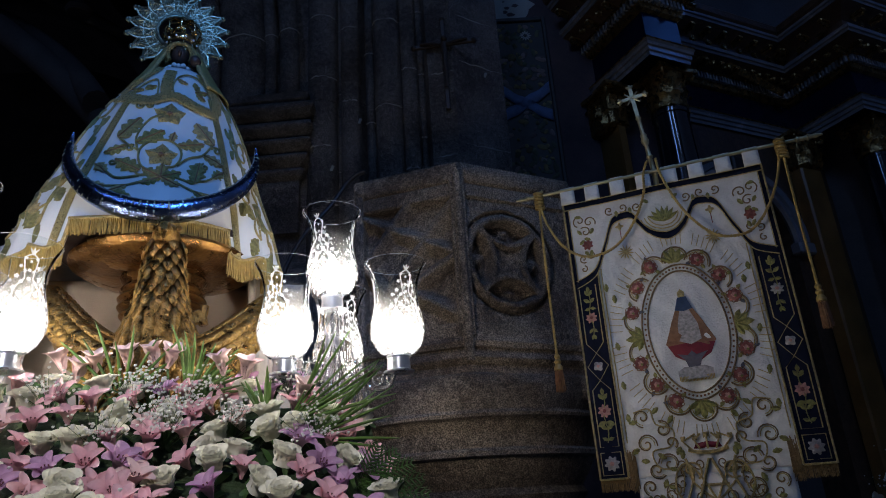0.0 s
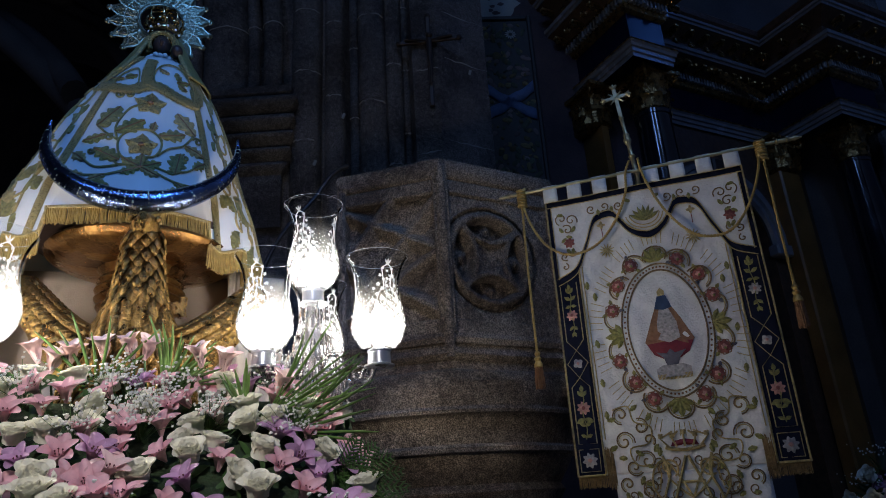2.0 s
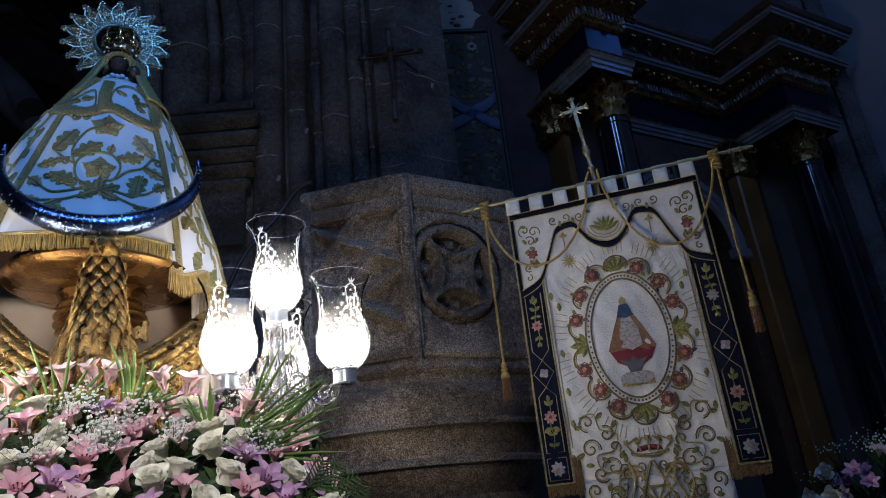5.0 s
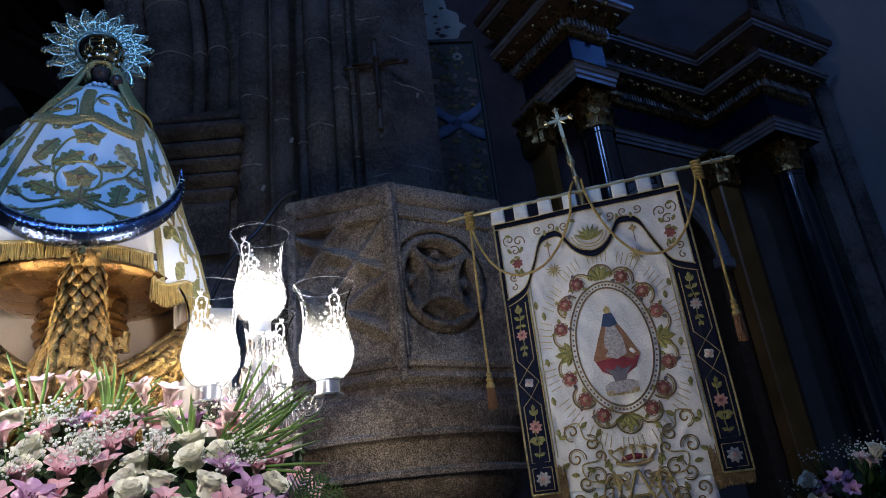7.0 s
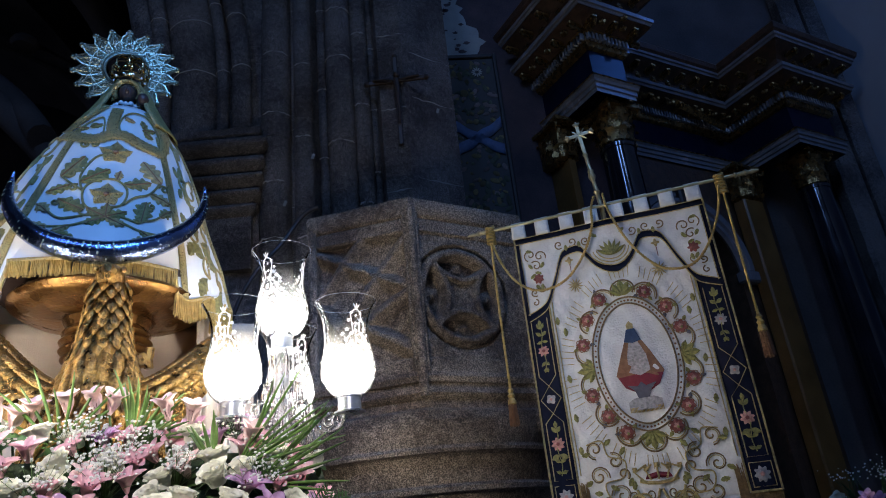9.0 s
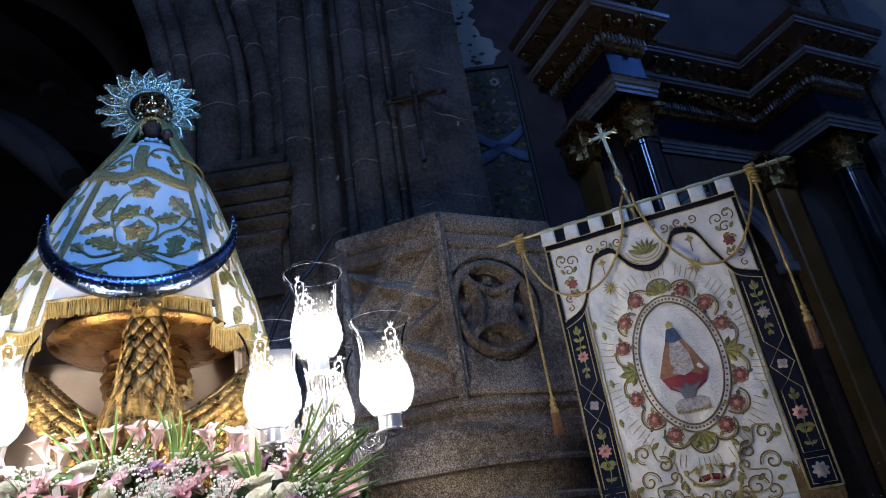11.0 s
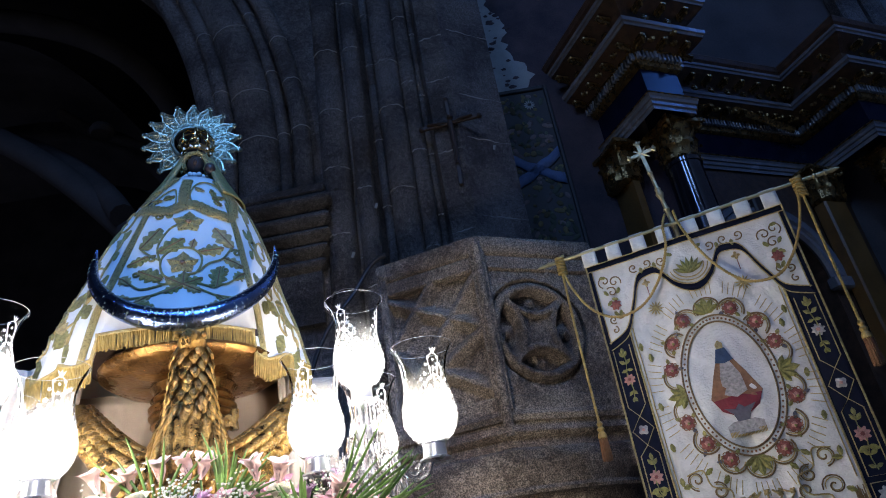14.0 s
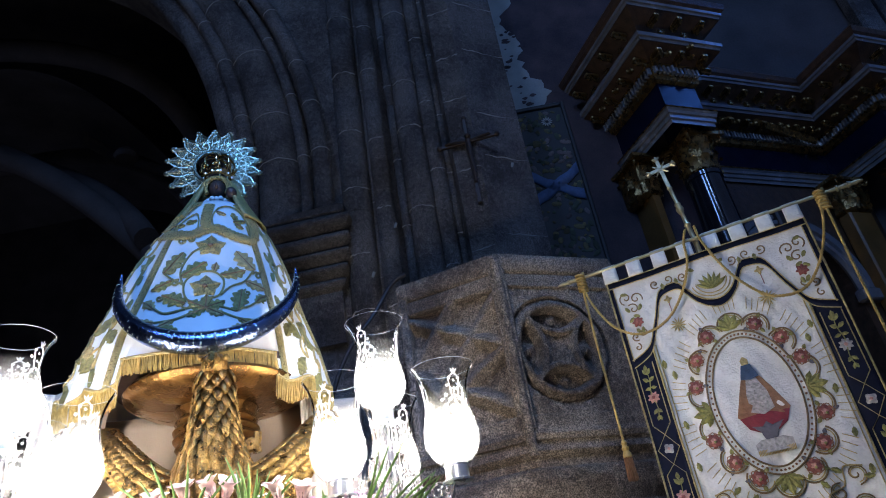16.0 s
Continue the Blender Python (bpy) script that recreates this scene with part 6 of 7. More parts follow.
for u, v, rot in ((0.502, 0.475, -1.57), (0.272, 0.853, 3.14), (0.745, 0.844, 0.0), (0.508, 1.205, 1.57)):
    g = Geo()
    for d in (-1.1, -0.55, 0, 0.55, 1.1):
        frond(g, bs2, u - 0.03 * math.cos(rot), v - 0.03 * math.sin(rot), 0.085 - 0.015 * abs(d), rot + d, 0.22, 0.009, 2)
    g.link("acanthus_leaf", GOLD_P, ban, "green gold acanthus leaf")
# plain cone form on its base inside the medallion


def shape(name, pts, mat, off, label=""):
    c = (sum(p[0] for p in pts) / len(pts), sum(p[1] for p in pts) / len(pts))
    g = Geo()
    v = [bs(*c, off + 0.004)] + [bs(u, w, off) for u, w in pts]
    n = len(pts)
    g.add(v + [bs(u, w, 0.0) for u, w in pts], [(0, 1 + i, 1 + (i + 1) % n) for i in range(n)] + [(1 + i, n + 1 + i, n + 1 + (i + 1) % n, 1 + (i + 1) % n) for i in range(n)])
    g.link(name, mat, ban, label)


shape("robe", [(0.478, 0.715), (0.530, 0.715), (0.575, 0.80), (0.622, 0.905), (0.60, 0.935), (0.51, 0.955), (0.42, 0.935), (0.398, 0.905), (0.440, 0.80)], BROWNTHREAD, 0.005, "copper silk cone shape")
shape("lining", [(0.405, 0.915), (0.51, 0.905), (0.615, 0.915), (0.59, 0.965), (0.545, 0.99), (0.475, 0.99), (0.43, 0.965)], REDTHREAD, 0.008, "crimson silk lining shape")
shape("apron", [(0.488, 0.735), (0.522, 0.735), (0.555, 0.82), (0.560, 0.895), (0.51, 0.915), (0.460, 0.895), (0.465, 0.82)], PALETHREAD, 0.010, "pale silk apron shape")
shape("hood", [(0.485, 0.685), (0.525, 0.685), (0.545, 0.745), (0.505, 0.755), (0.465, 0.745)], BLUETHREAD, 0.012, "blue silk hood shape")
shape("crown_shape", [(0.488, 0.662), (0.505, 0.645), (0.522, 0.662), (0.52, 0.684), (0.49, 0.684)], GOLD_T, 0.012)
shape("bird_shape", [(0.44, 0.955), (0.485, 0.965), (0.505, 0.945), (0.525, 0.965), (0.575, 0.955), (0.545, 0.985), (0.53, 1.02), (0.48, 1.02), (0.47, 0.985)], GREYTHREAD, 0.013, "grey silk bird shape")
shape("base_shape", [(0.46, 1.018), (0.55, 1.018), (0.585, 1.035), (0.585, 1.075), (0.43, 1.075), (0.43, 1.035)], PALETHREAD, 0.009, "pale silk base shape")
g = Geo()
for i in range(26):
    u = 0.434 + 0.148 * i / 25
    g.tube([bs(u, 1.062, 0.012), bs(u, 1.085, 0.012)], 0.0018, 4)
g.link("base_fringe", FRINGE, ban)["kind"] = "stuff"
# crown and entwined loops below
line([(UC - 0.085, 1.385), (UC - 0.05, 1.395), (UC, 1.40), (UC + 0.05, 1.395), (UC + 0.085, 1.385)], 0.008, 0.008)
for d in (-0.09, -0.045, 0.0, 0.045, 0.09):
    line([(UC + d * 0.75, 1.385), (UC + d * 1.15, 1.345), (UC + d * 0.5, 1.318)], 0.005, 0.010)
    g = Geo()
    motif(g, bs2, UC + d * 1.1, 1.335 - 0.012 * (d == 0), 0.014, 0, 4, 0.3, 0.008)
    g.link("crown_point", GOLD_T, ban)
shape("crown_cap", [(UC - 0.06, 1.38), (UC - 0.05, 1.36), (UC, 1.352), (UC + 0.05, 1.36), (UC + 0.06, 1.38)], REDTHREAD, 0.006)
for s in (-1, 1):
    line([(UC + s * 0.005, 1.425), (UC + s * 0.035, 1.50), (UC + s * 0.075, 1.60)], 0.007, 0.010)
    line([(UC - s * 0.10, 1.43), (UC - s * 0.09, 1.52), (UC - s * 0.03, 1.58), (UC, 1.60)], 0.005, 0.009)
    line([(UC + s * 0.085 + a - UC, b) for a, b in spiral(UC, 1.47, 0.045, 1.0, 1.2 * s, 18)], 0.005, 0.009)
line([(UC - 0.06, 1.535), (UC + 0.06, 1.535)], 0.006, 0.010)
for s in (-1, 1):
    for du, dv, r, a0, tn in ((0.05, 1.445, 0.026, 0.5, 1.3), (0.12, 1.445, 0.030, 2.5, -1.3), (0.135, 1.52, 0.034, 4.0, 1.3), (0.06, 1.585, 0.028, 1.0, -1.3), (0.125, 1.60, 0.034, 5.0, 1.3), (0.03, 1.64, 0.026, 3.0, 1.2), (0.10, 1.675, 0.032, 1.5, -1.3), (0.17, 1.66, 0.030, 0.5, 1.3), (0.19, 1.57, 0.030, 2.0, 1.3), (0.22, 1.645, 0.028, 4.0, -1.3), (0.255, 1.58, 0.026, 1.0, 1.2)):
        line([(UC + s * (a - UC), b) for a, b in spiral(UC + du, dv, r, a0, tn, 18)], 0.0030, 0.007, BRONZE_T)
        g = Geo()
        frond(g, bs2, UC + s * (du + r * 0.8), dv + r * 0.6, 0.034, (0.8 if s > 0 else 2.3) + du * 9, 0.32, 0.006, 2)
        g.link("leaf", GOLD_P, ban)
    line([(UC + s * a, b) for a, b in smooth_path([(0.0, 1.60), (0.05, 1.50), (0.10, 1.44), (0.145, 1.47), (0.16, 1.55), (0.11, 1.62), (0.06, 1.60)], 5)], 0.005, 0.010)
    line([(UC + s * a, b) for a, b in smooth_path([(0.105, 1.42), (0.085, 1.50), (0.12, 1.60), (0.10, 1.70)], 5)], 0.0065, 0.009)

# bar, pole, finial cross, cord and tassels of the banner
Geo().tube([(-0.13, 0.0, 0.0), (1.16, 0.0, 0.0)], 0.0095, 12).link("bar", GILTMETAL, ban, "brass cross bar")
for u, s in ((-0.13, -1), (1.16, 1)):
    Geo().lathe([(0.010, 0), (0.016, 0.004), (0.016, 0.01), (0.011, 0.014), (0.012, 0.05), (0.017, 0.054), (0.013, 0.062), (0.009, 0.075), (0.013, 0.085), (0.004, 0.12)], 12, pose(u, 0, 0, 0, 90 * s, 0)).link("finial", GILTMETAL, ban, "turned brass finial")
PT = Vector((0.448, 0.03, 0.545))
P0 = Vector((0.492, 0.03, 0.0))
pd = (PT - P0).normalized()
pm = Matrix.Translation(P0) @ Vector((0, 0, 1)).rotation_difference(pd).to_matrix().to_4x4()
Geo().tube([P0 - Vector((0, 0, 3.07)), P0], 0.014, 12).link("pole", GILTMETAL, ban, "tall brass pole")
Geo().lathe([(0.012, -0.02), (0.018, 0.0), (0.012, 0.02), (0.012, 0.09), (0.019, 0.10), (0.012, 0.115), (0.010, 0.17), (0.016, 0.18), (0.022, 0.20), (0.014, 0.222), (0.018, 0.232), (0.010, 0.245), (0.010, 0.33), (0.015, 0.34), (0.007, 0.36)], 16, pm).link("pole_top", GILTMETAL, ban, "turned brass pole top")
g = Geo()
g.box(-0.011, 0.011, -0.004, 0.004, 0.355, 0.545, pm, bev=0.002)
g.box(-0.068, 0.068, -0.004, 0.004, 0.463, 0.485, pm, bev=0.002)
for cx, cz, dx, dz in ((0, 0.535, 0, 1), (-0.06, 0.4735, -1, 0), (0.06, 0.4735, 1, 0)):
    for k2 in (-0.9, 0, 0.9):
        ex, ez = dx * math.cos(k2) - dz * math.sin(k2), dx * math.sin(k2) + dz * math.cos(k2)
        g.tube([(cx, 0, cz), (cx + ex * 0.024, 0, cz + ez * 0.024)], lambda t: 0.0115 * (1 - 0.6 * t), 6, pm)
for k2 in range(4):
    a = math.pi / 4 + math.pi / 2 * k2
    g.tube([(0, 0, 0.4735), (0.048 * math.cos(a), 0, 0.4735 + 0.048 * math.sin(a))], lambda t: 0.008 * (1 - 0.6 * t), 5, pm)
g.link("cross", GILTMETAL, ban, "brass cross with leafed ends")


def rope(pts, r=0.0072, name="cord"):
    g = Geo()
    P = [Vector(p) for p in pts]
    for k3 in range(2):
        path = []
        acc = 0.0
        for i, p in enumerate(P):
            if i:
                acc += (p - P[i - 1]).length
            t = (P[min(len(P) - 1, i + 1)] - P[max(0, i - 1)]).normalized()
            sd = t.cross(Vector((0, 1, 0))).normalized()
            b = t.cross(sd).normalized()
            w = acc * 210 + math.pi * k3
            path.append(p + (sd * math.cos(w) + b * math.sin(w)) * r * 0.5)
        g.tube(path, r * 0.62, 5)
    g.link(name, FRINGE, ban, "twisted gold cord")


def dense(pts, step=0.006):
    P = smooth_path(pts, 14)
    out = [Vector(P[0])]
    for p in P[1:]:
        p = Vector(p)
        while (p - out[-1]).length > step:
            out.append(out[-1] + (p - out[-1]).normalized() * step)
    return out


rope(dense([(-0.115, -0.02, -0.07), (-0.085, -0.025, -0.19), (-0.02, -0.03, -0.32), (0.07, -0.032, -0.395), (0.17, -0.034, -0.405), (0.27, -0.034, -0.36), (0.364, -0.034, -0.25), (0.425, -0.03, -0.119), (0.44, -0.024, -0.01), (0.47, -0.02, 0.06)]))
rope(dense([(0.512, -0.02, 0.06), (0.52, -0.024, -0.03), (0.562, -0.03, -0.175), (0.62, -0.034, -0.30), (0.70, -0.034, -0.40), (0.78, -0.034, -0.435), (0.87, -0.034, -0.425), (0.95, -0.032, -0.35), (1.02, -0.028, -0.23), (1.06, -0.024, -0.117), (1.075, -0.02, -0.04)]))
for u, v1, v2 in ((-0.125, 0.885, 1.06), (1.085, 0.735, 0.925)):
    rope(dense([(u + 0.005, -0.018, -0.06), (u, -0.018, -0.4), (u, -0.018, -v1)], 0.007))
    g = Geo()
    g.tube([(u + 0.004 + 0.02 * math.cos(q * 0.6), -0.004 + 0.02 * math.sin(q * 0.6), 0.024 - 0.0017 * q) for q in range(64)], 0.0085, 6)
    g.link("knot", FRINGE, ban, "wrapped gold cord knot")
    g = Geo()
    g.lathe([(0.008, 0.01), (0.016, -0.003), (0.010, -0.016), (0.019, -0.028), (0.013, -0.042), (0.021, -0.055), (0.022, -0.07), (0.012, -0.078)], 12, pose(u, -0.018, -v1))
    g.link("tassel_head", FRINGE, ban, "bound gold tassel head")
    g = Geo()
    rng = random.Random(31)
    for i in range(60):
        a, r = rng.uniform(0, 6.28), 0.018 * math.sqrt(rng.random())
        g.tube([(u + r * math.cos(a), -0.018 + r * math.sin(a), -v1 - 0.06), (u + 1.35 * r * math.cos(a), -0.018 + 1.35 * r * math.sin(a), -v2 + rng.uniform(-0.006, 0.006))], 0.0022, 4)
    g.link("tassel", BROWNTHREAD, ban, "dark copper thread tassel")
g = Geo().lathe([(0.2, 0), (0.2, 0.03), (0.06, 0.06), (0.03, 0.2), (0.02, 0.5)], 20, pose(0.492, 0.03, -3.07))
g.link("foot", BRASS, ban, "round pole foot")

# ---- flowers ----
def petal_mesh(name, length, width, cup, curl, mat, tip=0.5, frill=0.0):
    """A curved petal along +z from the origin, its face towards -y; linked once, then shared."""
    g = Geo()

    def fn(u, v):
        v = math.sin(v * math.pi / 2)
        w = width * (tip + (1 - tip) * math.sin(math.pi / 2 * min(1.0, v / 0.62))) * math.sqrt(max(0.0, 1 - (max(0.0, v - 0.62) / 0.38) ** 2.4))
        x = (u - 0.5) * 2 * w
        return (x, cup * (x / max(width, 1e-6)) ** 2 * width * -0.9 + curl * v * v * length - 0.25 * length * math.sin(math.pi * v) * 0.5, length * v * (1 - 0.25 * abs(curl) * v) + frill * math.sin(u * 19) * v)
    g.sheet(fn, 6, 8)
    me = bpy.data.meshes.new(name)
    me.from_pydata(g.v, [], g.f)
    me.materials.append(mat)
    me.polygons.foreach_set("use_smooth", [True] * len(me.polygons))
    return me


def hang(name, me, parent, m):
    o = new(name, me)
    o.parent = parent
    o.matrix_basis = m
    return o


R_IN = petal_mesh("rose_petal", 0.056, 0.022, 1.2, -0.12, ROSE, 0.5, 0.002)
R_MID = petal_mesh("rose_petal", 0.060, 0.031, 1.1, 0.02, ROSE, 0.5, 0.003)
R_OUT = petal_mesh("rose_petal", 0.060, 0.034, 0.95, 0.22, ROSE, 0.5, 0.004)
SEPAL = petal_mesh("sepal", 0.045, 0.009, 0.3, 0.4, LEAF, 0.6)


def rose(m, rng):
    t = thing("rose", "open cream white rose in the flower bed", "rose", m, group="roses in the flower bed")
    for me, n, tilt, r0, ph in ((R_IN, 3, -8, 0.006, 0), (R_IN, 4, -3, 0.011, 0.4), (R_IN, 5, 0, 0.016, 0.9), (R_MID, 5, 2, 0.021, 0.2), (R_MID, 5, 5, 0.025, 0.7), (R_OUT, 5, 8, 0.028, 0.1), (R_OUT, 4, 16, 0.030, 0.6)):
        for i in range(n):
            a = 360 * i / n + 57 * ph + rng.uniform(-9, 9)
            hang("petal", me, t, pose(0, 0, 0, 0, 0, a) @ pose(0, r0, 0, -(tilt + rng.uniform(-5, 5)), 0, 0) @ pose(0, 0, 0, 0, 0, 0))
    for i in range(4):
        hang("sepal", SEPAL, t, pose(0, 0, -0.008, 0, 0, 90 * i) @ pose(0, 0.008, 0, -75, 0, 0))
    return t


LILY = {}
for nm, mt in (("pink", PINK), ("pale pink", PALEPINK), ("mauve", MAUVE)):
    LILY[nm] = (petal_mesh("lily_petal", 0.078, 0.0145, 0.9, 0.24, mt, 0.22), petal_mesh("lily_petal", 0.075, 0.020, 0.8, 0.20, mt, 0.22, 0.0015))
sg = Geo()
for i in range(6):
    a = i * 1.05
    sg.tube([(0.002 * math.cos(a), 0.002 * math.sin(a), 0), (0.010 * math.cos(a), 0.010 * math.sin(a), 0.04)], 0.0009, 4)
    sg.sphere((0.010 * math.cos(a), 0.010 * math.sin(a), 0.041), 0.0026, 5, 4)
STAM = bpy.data.meshes.new("stamen")
STAM.from_pydata(sg.v, [], sg.f)
STAM.materials.append(STAMEN)


def lily(m, colour, rng, opened=1.0):
    t = thing("alstroemeria", colour + " alstroemeria bloom in the flower bed", "flower", m, group="alstroemerias in the flower bed")
    for i in range(6):
        hang("petal", LILY[colour][i % 2], t, pose(0, 0, 0, 0, 0, 60 * i + rng.uniform(-8, 8)) @ pose(0, 0.004, 0, -(20 * opened + 7 * (i % 2) + rng.uniform(-7, 7)), 0, 0))
    hang("stamen", STAM, t, Matrix())["kind"] = "stuff"
    return t


def gypsophila(m, rng, n=42, spread=0.075):
    g = Geo()
    for i in range(n):
        d = Vector((rng.gauss(0, 1), rng.gauss(0, 1), abs(rng.gauss(0, 0.8)))) * spread * 0.55
        p = d + Vector((0, 0, 0.03))
        g.cur = 0
        s = rng.uniform(0.0024, 0.0046)
        g.sphere(p, s, 6, 4)
        g.sphere(p + Vector((s * 0.7, 0, s * 0.3)), s * 0.7, 5, 3)
        if i % 2 == 0:
            g.cur = 1
            g.tube([(0, 0, -0.06), tuple(d * 0.5), tuple(p)], 0.0008, 3)
    ob = g.link("gypsophila", WHITEBUD, None, "", True, [WHITEBUD, LEAF])
    ob.matrix_basis = m
    return tagged(ob, "spray of tiny white gypsophila among the blooms", "gypsophila", kind="stuff")


def bed(x, y):
    """Height of the flower bed, in the float's frame."""
    side_drop = 0.55 * max(0.0, x - 0.52) + 0.35 * max(0.0, -x - 0.72)
    return 1.935 - 0.86 * (-0.68 - y) - side_drop + 0.025 * math.sin(9 * x + 4 * y)


rng = random.Random(17)
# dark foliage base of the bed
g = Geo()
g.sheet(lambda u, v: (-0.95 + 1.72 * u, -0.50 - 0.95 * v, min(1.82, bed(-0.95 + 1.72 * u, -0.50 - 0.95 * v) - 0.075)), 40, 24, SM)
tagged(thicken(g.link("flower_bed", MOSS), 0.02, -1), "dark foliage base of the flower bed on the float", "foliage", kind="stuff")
g = Geo()


def leaf_on(geo, p, d, up, ln, w):
    sd = d.cross(up).normalized()
    rows = []
    for t, k, h in ((0, 0.15, 0), (0.3, 0.9, 0.10), (0.6, 0.85, 0.10), (0.85, 0.4, 0.02), (1, 0.03, -0.08)):
        c = p + d * (ln * t) + up * (ln * h)
        rows += [c - sd * w * k + up * 0.12 * w, c, c + sd * w * k + up * 0.12 * w]
    geo.add(rows, [(3 * i + j, 3 * i + j + 1, 3 * i + j + 4, 3 * i + j + 3) for i in range(4) for j in range(2)], SM)


for i in range(420):
    x, y = rng.uniform(-0.95, 0.76), rng.uniform(-1.42, -0.62)
    d = Vector((rng.gauss(0, 1), rng.gauss(-0.4, 0.8), rng.gauss(0.6, 0.5))).normalized()
    leaf_on(g, Vector((x, y, bed(x, y) - 0.065)), d, Vector((0, -0.6, 0.8)), rng.uniform(0.05, 0.10), rng.uniform(0.009, 0.02))
tagged(g.link("bed_leaves", LEAF), "green leaves between the blooms of the bed", "leaves", kind="stuff")

spots = []
tries = 0
while len(spots) < 270 and tries < 9000:
    tries += 1
    x, y = rng.uniform(-0.95, 0.74), rng.uniform(-1.40, -0.70)
    if all((x - a) ** 2 + ((y - b) * 1.3) ** 2 > 0.0047 for a, b in spots):
        spots.append((x, y))
for i, (x, y) in enumerate(spots):
    q = (-0.66 - y) / 0.74
    lift = rng.uniform(-0.012, 0.02)
    base = SM @ Matrix.Translation((x, y, bed(x, y) + lift - 0.022))
    aim = pose(0, 0, 0, rng.uniform(22, 58), 0, 0)
    turn = pose(0, 0, 0, 0, 0, rng.uniform(-45, 45))
    if rng.random() < 0.27:
        s = rng.uniform(0.76, 0.94)
        rose(Matrix.Translation((0, 0, 0.018)) @ base @ turn @ aim @ pose(0, 0, 0, 0, 0, rng.uniform(0, 90)) @ Matrix.Scale(s, 4), rng)
    else:
        # Mauve grows likelier downward and rightward, standing for the cooler light there.
        c = "mauve" if rng.random() < 0.02 + 0.35 * q + 0.7 * max(0, x - 0.25) else ("pink" if rng.random() < 0.8 else "pale pink")
        lily(base @ turn @ aim @ pose(0, 0, 0.0, 0, 0, rng.uniform(0, 60)) @ Matrix.Scale(rng.uniform(0.88, 1.12), 4), c, rng, rng.uniform(0.7, 1.6))
# tall pale blooms along the top of the bed
for wx, wy, wz, a in ((-1.175, 2.2, 1.985, -15), (-1.13, 2.19, 1.95, 20), (-1.08, 2.2, 1.97, 10), (-0.975, 2.2, 1.985, 0), (-0.885, 2.2, 1.985, -10), (-0.85, 2.2, 1.98, 25), (-0.67, 2.2, 1.945, -5), (-0.605, 2.2, 1.925, 15), (-1.26, 2.12, 1.94, -20), (-0.42, 2.15, 1.835, 20)):
    lily(pose(wx, wy - 0.03, wz) @ pose(0, 0, 0, 24, a, 0) @ Matrix.Scale(1.2, 4), "pale pink", rng, 0.5)
    g = Geo().tube([(wx, wy - 0.03, wz), (wx + 0.005, wy + 0.02, wz - 0.16)], 0.004, 6)
    tagged(g.link("stem", LEAF), "green flower stem rising from the bed", "stem")
for i in range(24):
    x, y = rng.uniform(-0.92, 0.66), rng.uniform(-1.3, -0.66)
    if rng.random() < 0.45:
        y = rng.uniform(-0.95, -0.72)
    gypsophila(SM @ pose(x, y, bed(x, y) + 0.012, 35, 0, 0), rng, rng.randrange(60, 100), rng.uniform(0.05, 0.085))


def palm(m, n, ln, fan, label, rng, droop=0.25, width=0.006):
    t = thing("palm_frond", label, "palm leaf", m, group="palm leaves in the flower bed")
    for i in range(n):
        a = fan * (i / max(1, n - 1) - 0.5) + rng.uniform(-4, 4)
        L = ln * rng.uniform(0.75, 1.1)
        g = Geo()
        b = radians(a)
        fwd = rng.uniform(-0.35, 0.15)

        def fn(u, v):
            w = width * (math.sin(math.pi * (0.06 + 0.92 * v)) ** 0.6 + 0.02)
            p = Vector((math.sin(b) * L * v, fwd * L * v * v, math.cos(b) * L * v - droop * L * v * v))
            sd = Vector((math.cos(b), 0.3, -math.sin(b)))
            return tuple(p + sd * (u - 0.5) * 2 * w + Vector((0, -0.3 * w * (1 - abs(2 * u - 1)), 0)))
        g.sheet(fn, 2, 9)
        thicken(g.link("blade", BLADE, t), 0.0008)
    return t


palm(pose(-0.99, 2.17, 1.88, 12, -8, 0), 10, 0.27, 120, "fan of narrow green palm blades before the gilded eagle", rng, 0.10, 0.0045)
palm(pose(-0.80, 2.20, 1.88, 10, 42, 0), 20, 0.25, 75, "fan of narrow green palm blades before the gilded eagle", rng, 0.15, 0.005)
palm(pose(-0.46, 2.12, 1.77, 10, 56, 0), 11, 0.38, 50, "long green grassy blades under the candelabrum", rng, 0.12, 0.004)
palm(pose(-0.40, 2.10, 1.72, 10, 70, 0), 8, 0.34, 45, "long green grassy blades under the candelabrum", rng, 0.12, 0.0045)
palm(pose(-0.52, 2.12, 1.79, 5, -8, 0), 6, 0.17, 40, "long green grassy blades under the candelabrum", rng, 0.1, 0.0055)
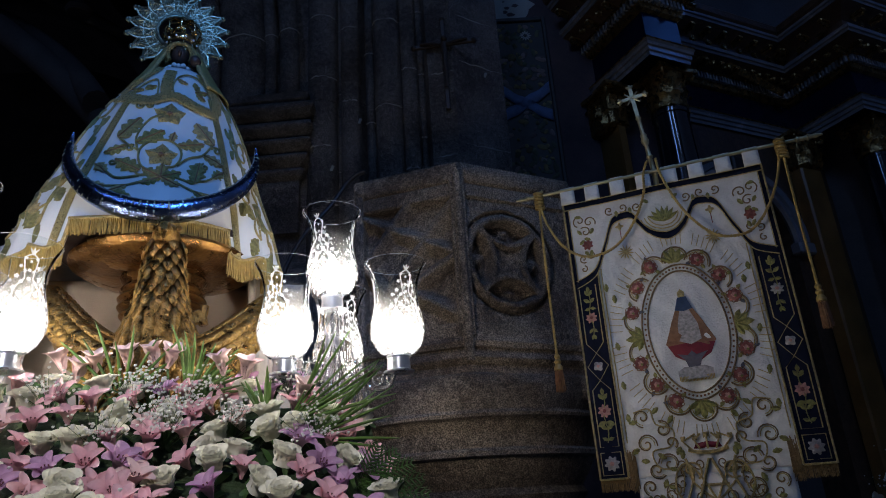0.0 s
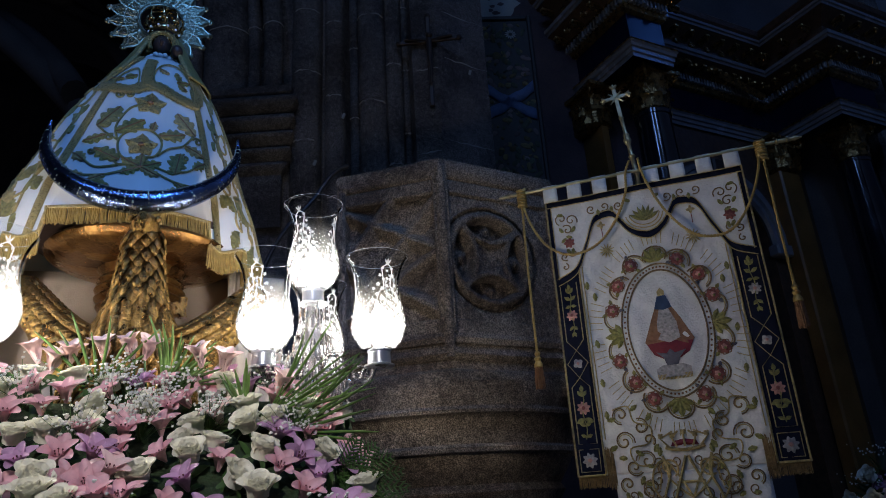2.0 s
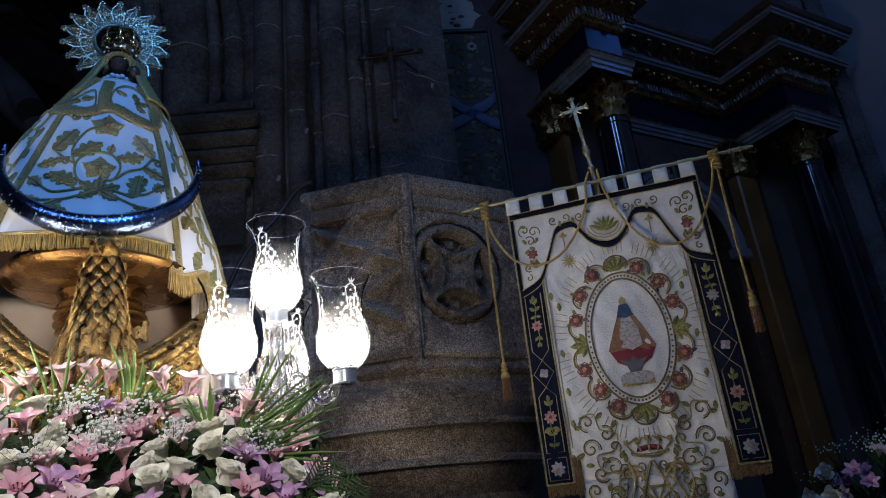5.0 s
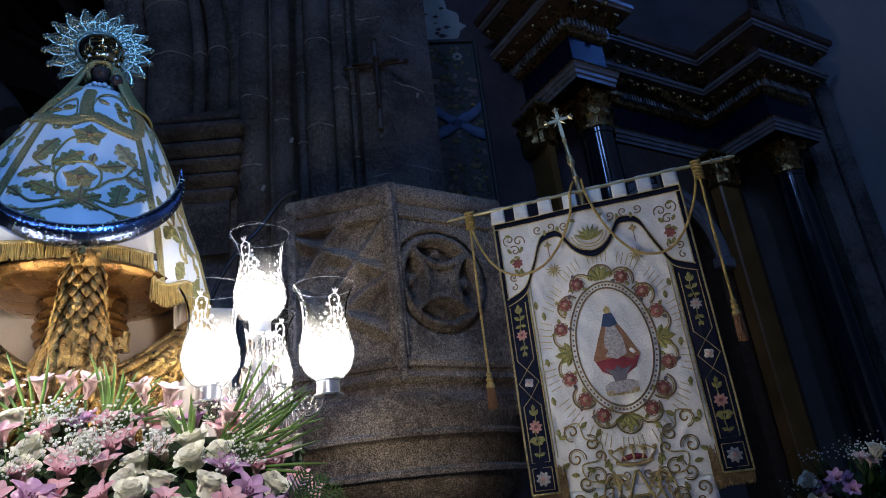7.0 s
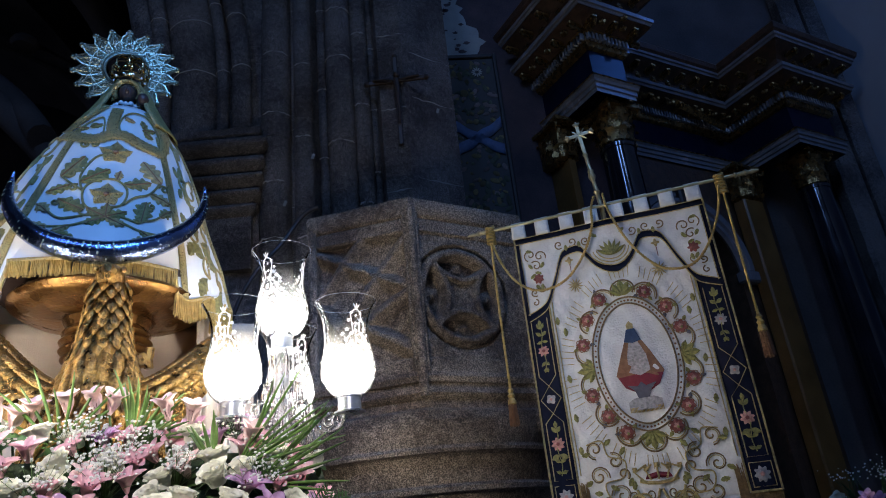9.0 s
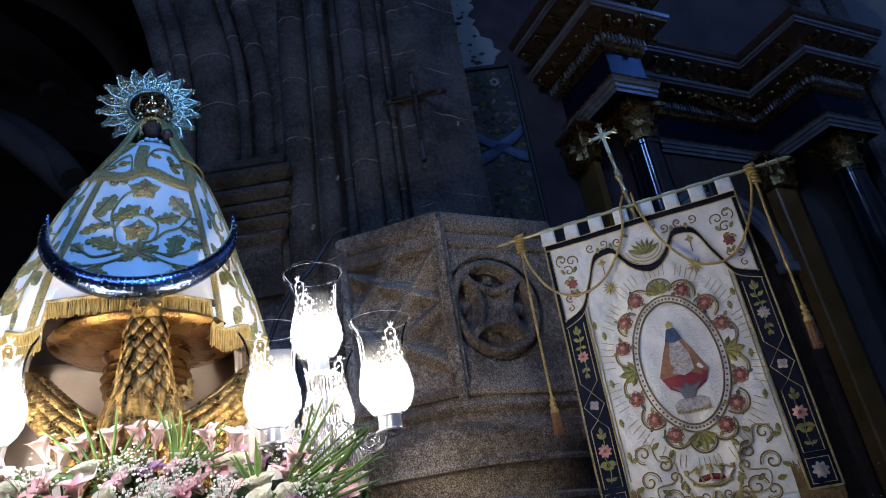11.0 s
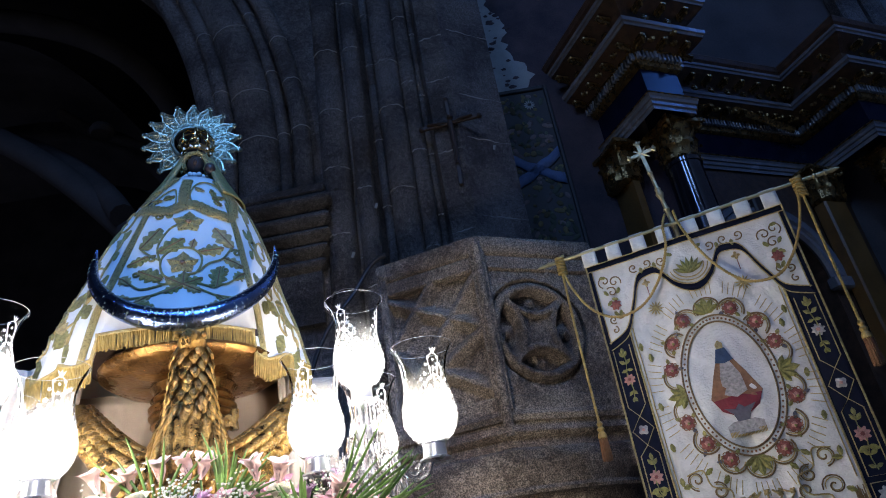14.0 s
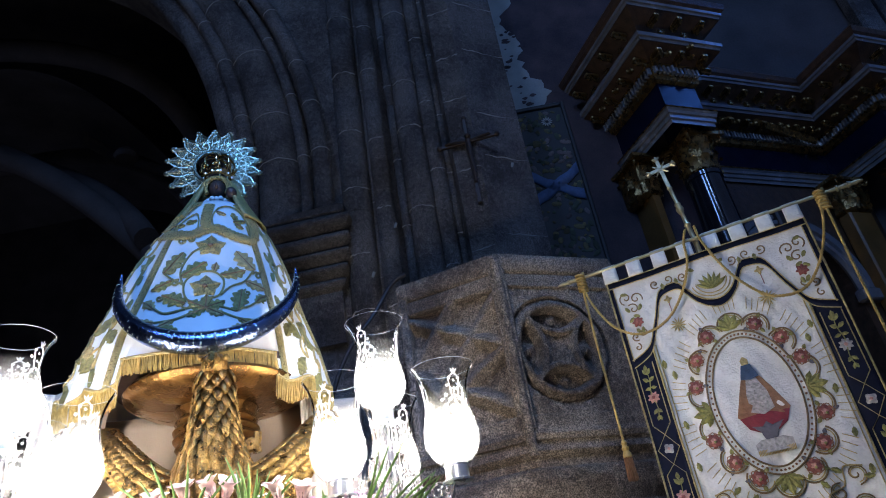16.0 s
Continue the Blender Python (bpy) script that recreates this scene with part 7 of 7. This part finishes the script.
# feathery fern at the end of the bed
fern = thing("fern_leaf", "dark feathery fern at the end of the flower bed", "fern")
for k4 in range(7):
    b = radians(20 + 16 * k4)
    g = Geo()
    P = [Vector((-0.24 + 0.20 * math.sin(b) * t, 2.05 - 0.06 * t, 1.56 + 0.16 * math.cos(b) * t - 0.03 * t * t)) for t in [i / 12 for i in range(13)]]
    g.tube(P, 0.0015, 4)
    for i in range(1, 13):
        d = (P[i] - P[i - 1]).normalized()
        sd = d.cross(Vector((0, 1, 0))).normalized()
        for s in (-1, 1):
            ln = 0.05 * math.sin(math.pi * i / 13.5)
            e = P[i] + (sd * s * 0.75 + d * 0.6).normalized() * ln
            g.tube([P[i], e], lambda t: 0.0036 * (1 - 0.8 * t), 4)
            g.tube([(P[i] + e) / 2, (P[i] + e) / 2 + d * ln * 0.5], 0.0015, 3)
    g.link("pinna", LEAF, fern)

# ---- flower arrangement by the altarpiece ----
arr = thing("flower_arrangement", "arrangement of white, lilac and green flowers on a stand", "flowers", pose(2.28, 3.25, 0))
Geo().lathe([(0.2, 0), (0.2, 0.04), (0.05, 0.08), (0.04, 0.9), (0.16, 0.96), (0.2, 1.2), (0.21, 1.24), (0.18, 1.24)], 24).link("stand", DARKWOOD, arr)
g = Geo()
for i in range(260):
    d = Vector((rng.gauss(0, 1), rng.gauss(-0.2, 0.9), rng.gauss(0.5, 0.7))).normalized()
    p = Vector((0, 0, 1.3)) + d * rng.uniform(0.08, 0.26)
    s = d.cross(Vector((0.3, 0.2, 1))).normalized()
    L, w = rng.uniform(0.06, 0.16), rng.uniform(0.008, 0.022)
    g.add([p, p + d * L * 0.5 + s * w, p + d * L, p + d * L * 0.5 - s * w, p + d * L * 0.5 + Vector((0, 0, 0.01))], [(0, 1, 4), (1, 2, 4), (2, 3, 4), (3, 0, 4)])
g.link("foliage", LEAF, arr)["kind"] = "stuff"
for i in range(30):
    d = Vector((rng.gauss(0, 0.8), -abs(rng.gauss(0.5, 0.4)), rng.gauss(0.6, 0.6))).normalized()
    m5 = pose(2.28, 3.25, 1.32) @ Matrix.Translation(d * rng.uniform(0.24, 0.34)) @ Vector((0, 0, 1)).rotation_difference(d).to_matrix().to_4x4() @ Matrix.Scale(0.85, 4)
    if i % 3 == 0:
        o = rose(m5, rng)
        tagged(o, "pale rose in the arrangement by the altarpiece", group="roses in the arrangement")
    else:
        o = lily(m5, "mauve" if i % 3 == 1 else "pale pink", rng, 1.1)
        tagged(o, "lilac bloom in the arrangement by the altarpiece", group="blooms in the arrangement")
for i in range(10):
    d = Vector((rng.gauss(0, 0.8), -abs(rng.gauss(0.5, 0.4)), rng.gauss(0.7, 0.5))).normalized()
    gypsophila(pose(2.28, 3.25, 1.32) @ Matrix.Translation(d * 0.3), rng, 34, 0.08)
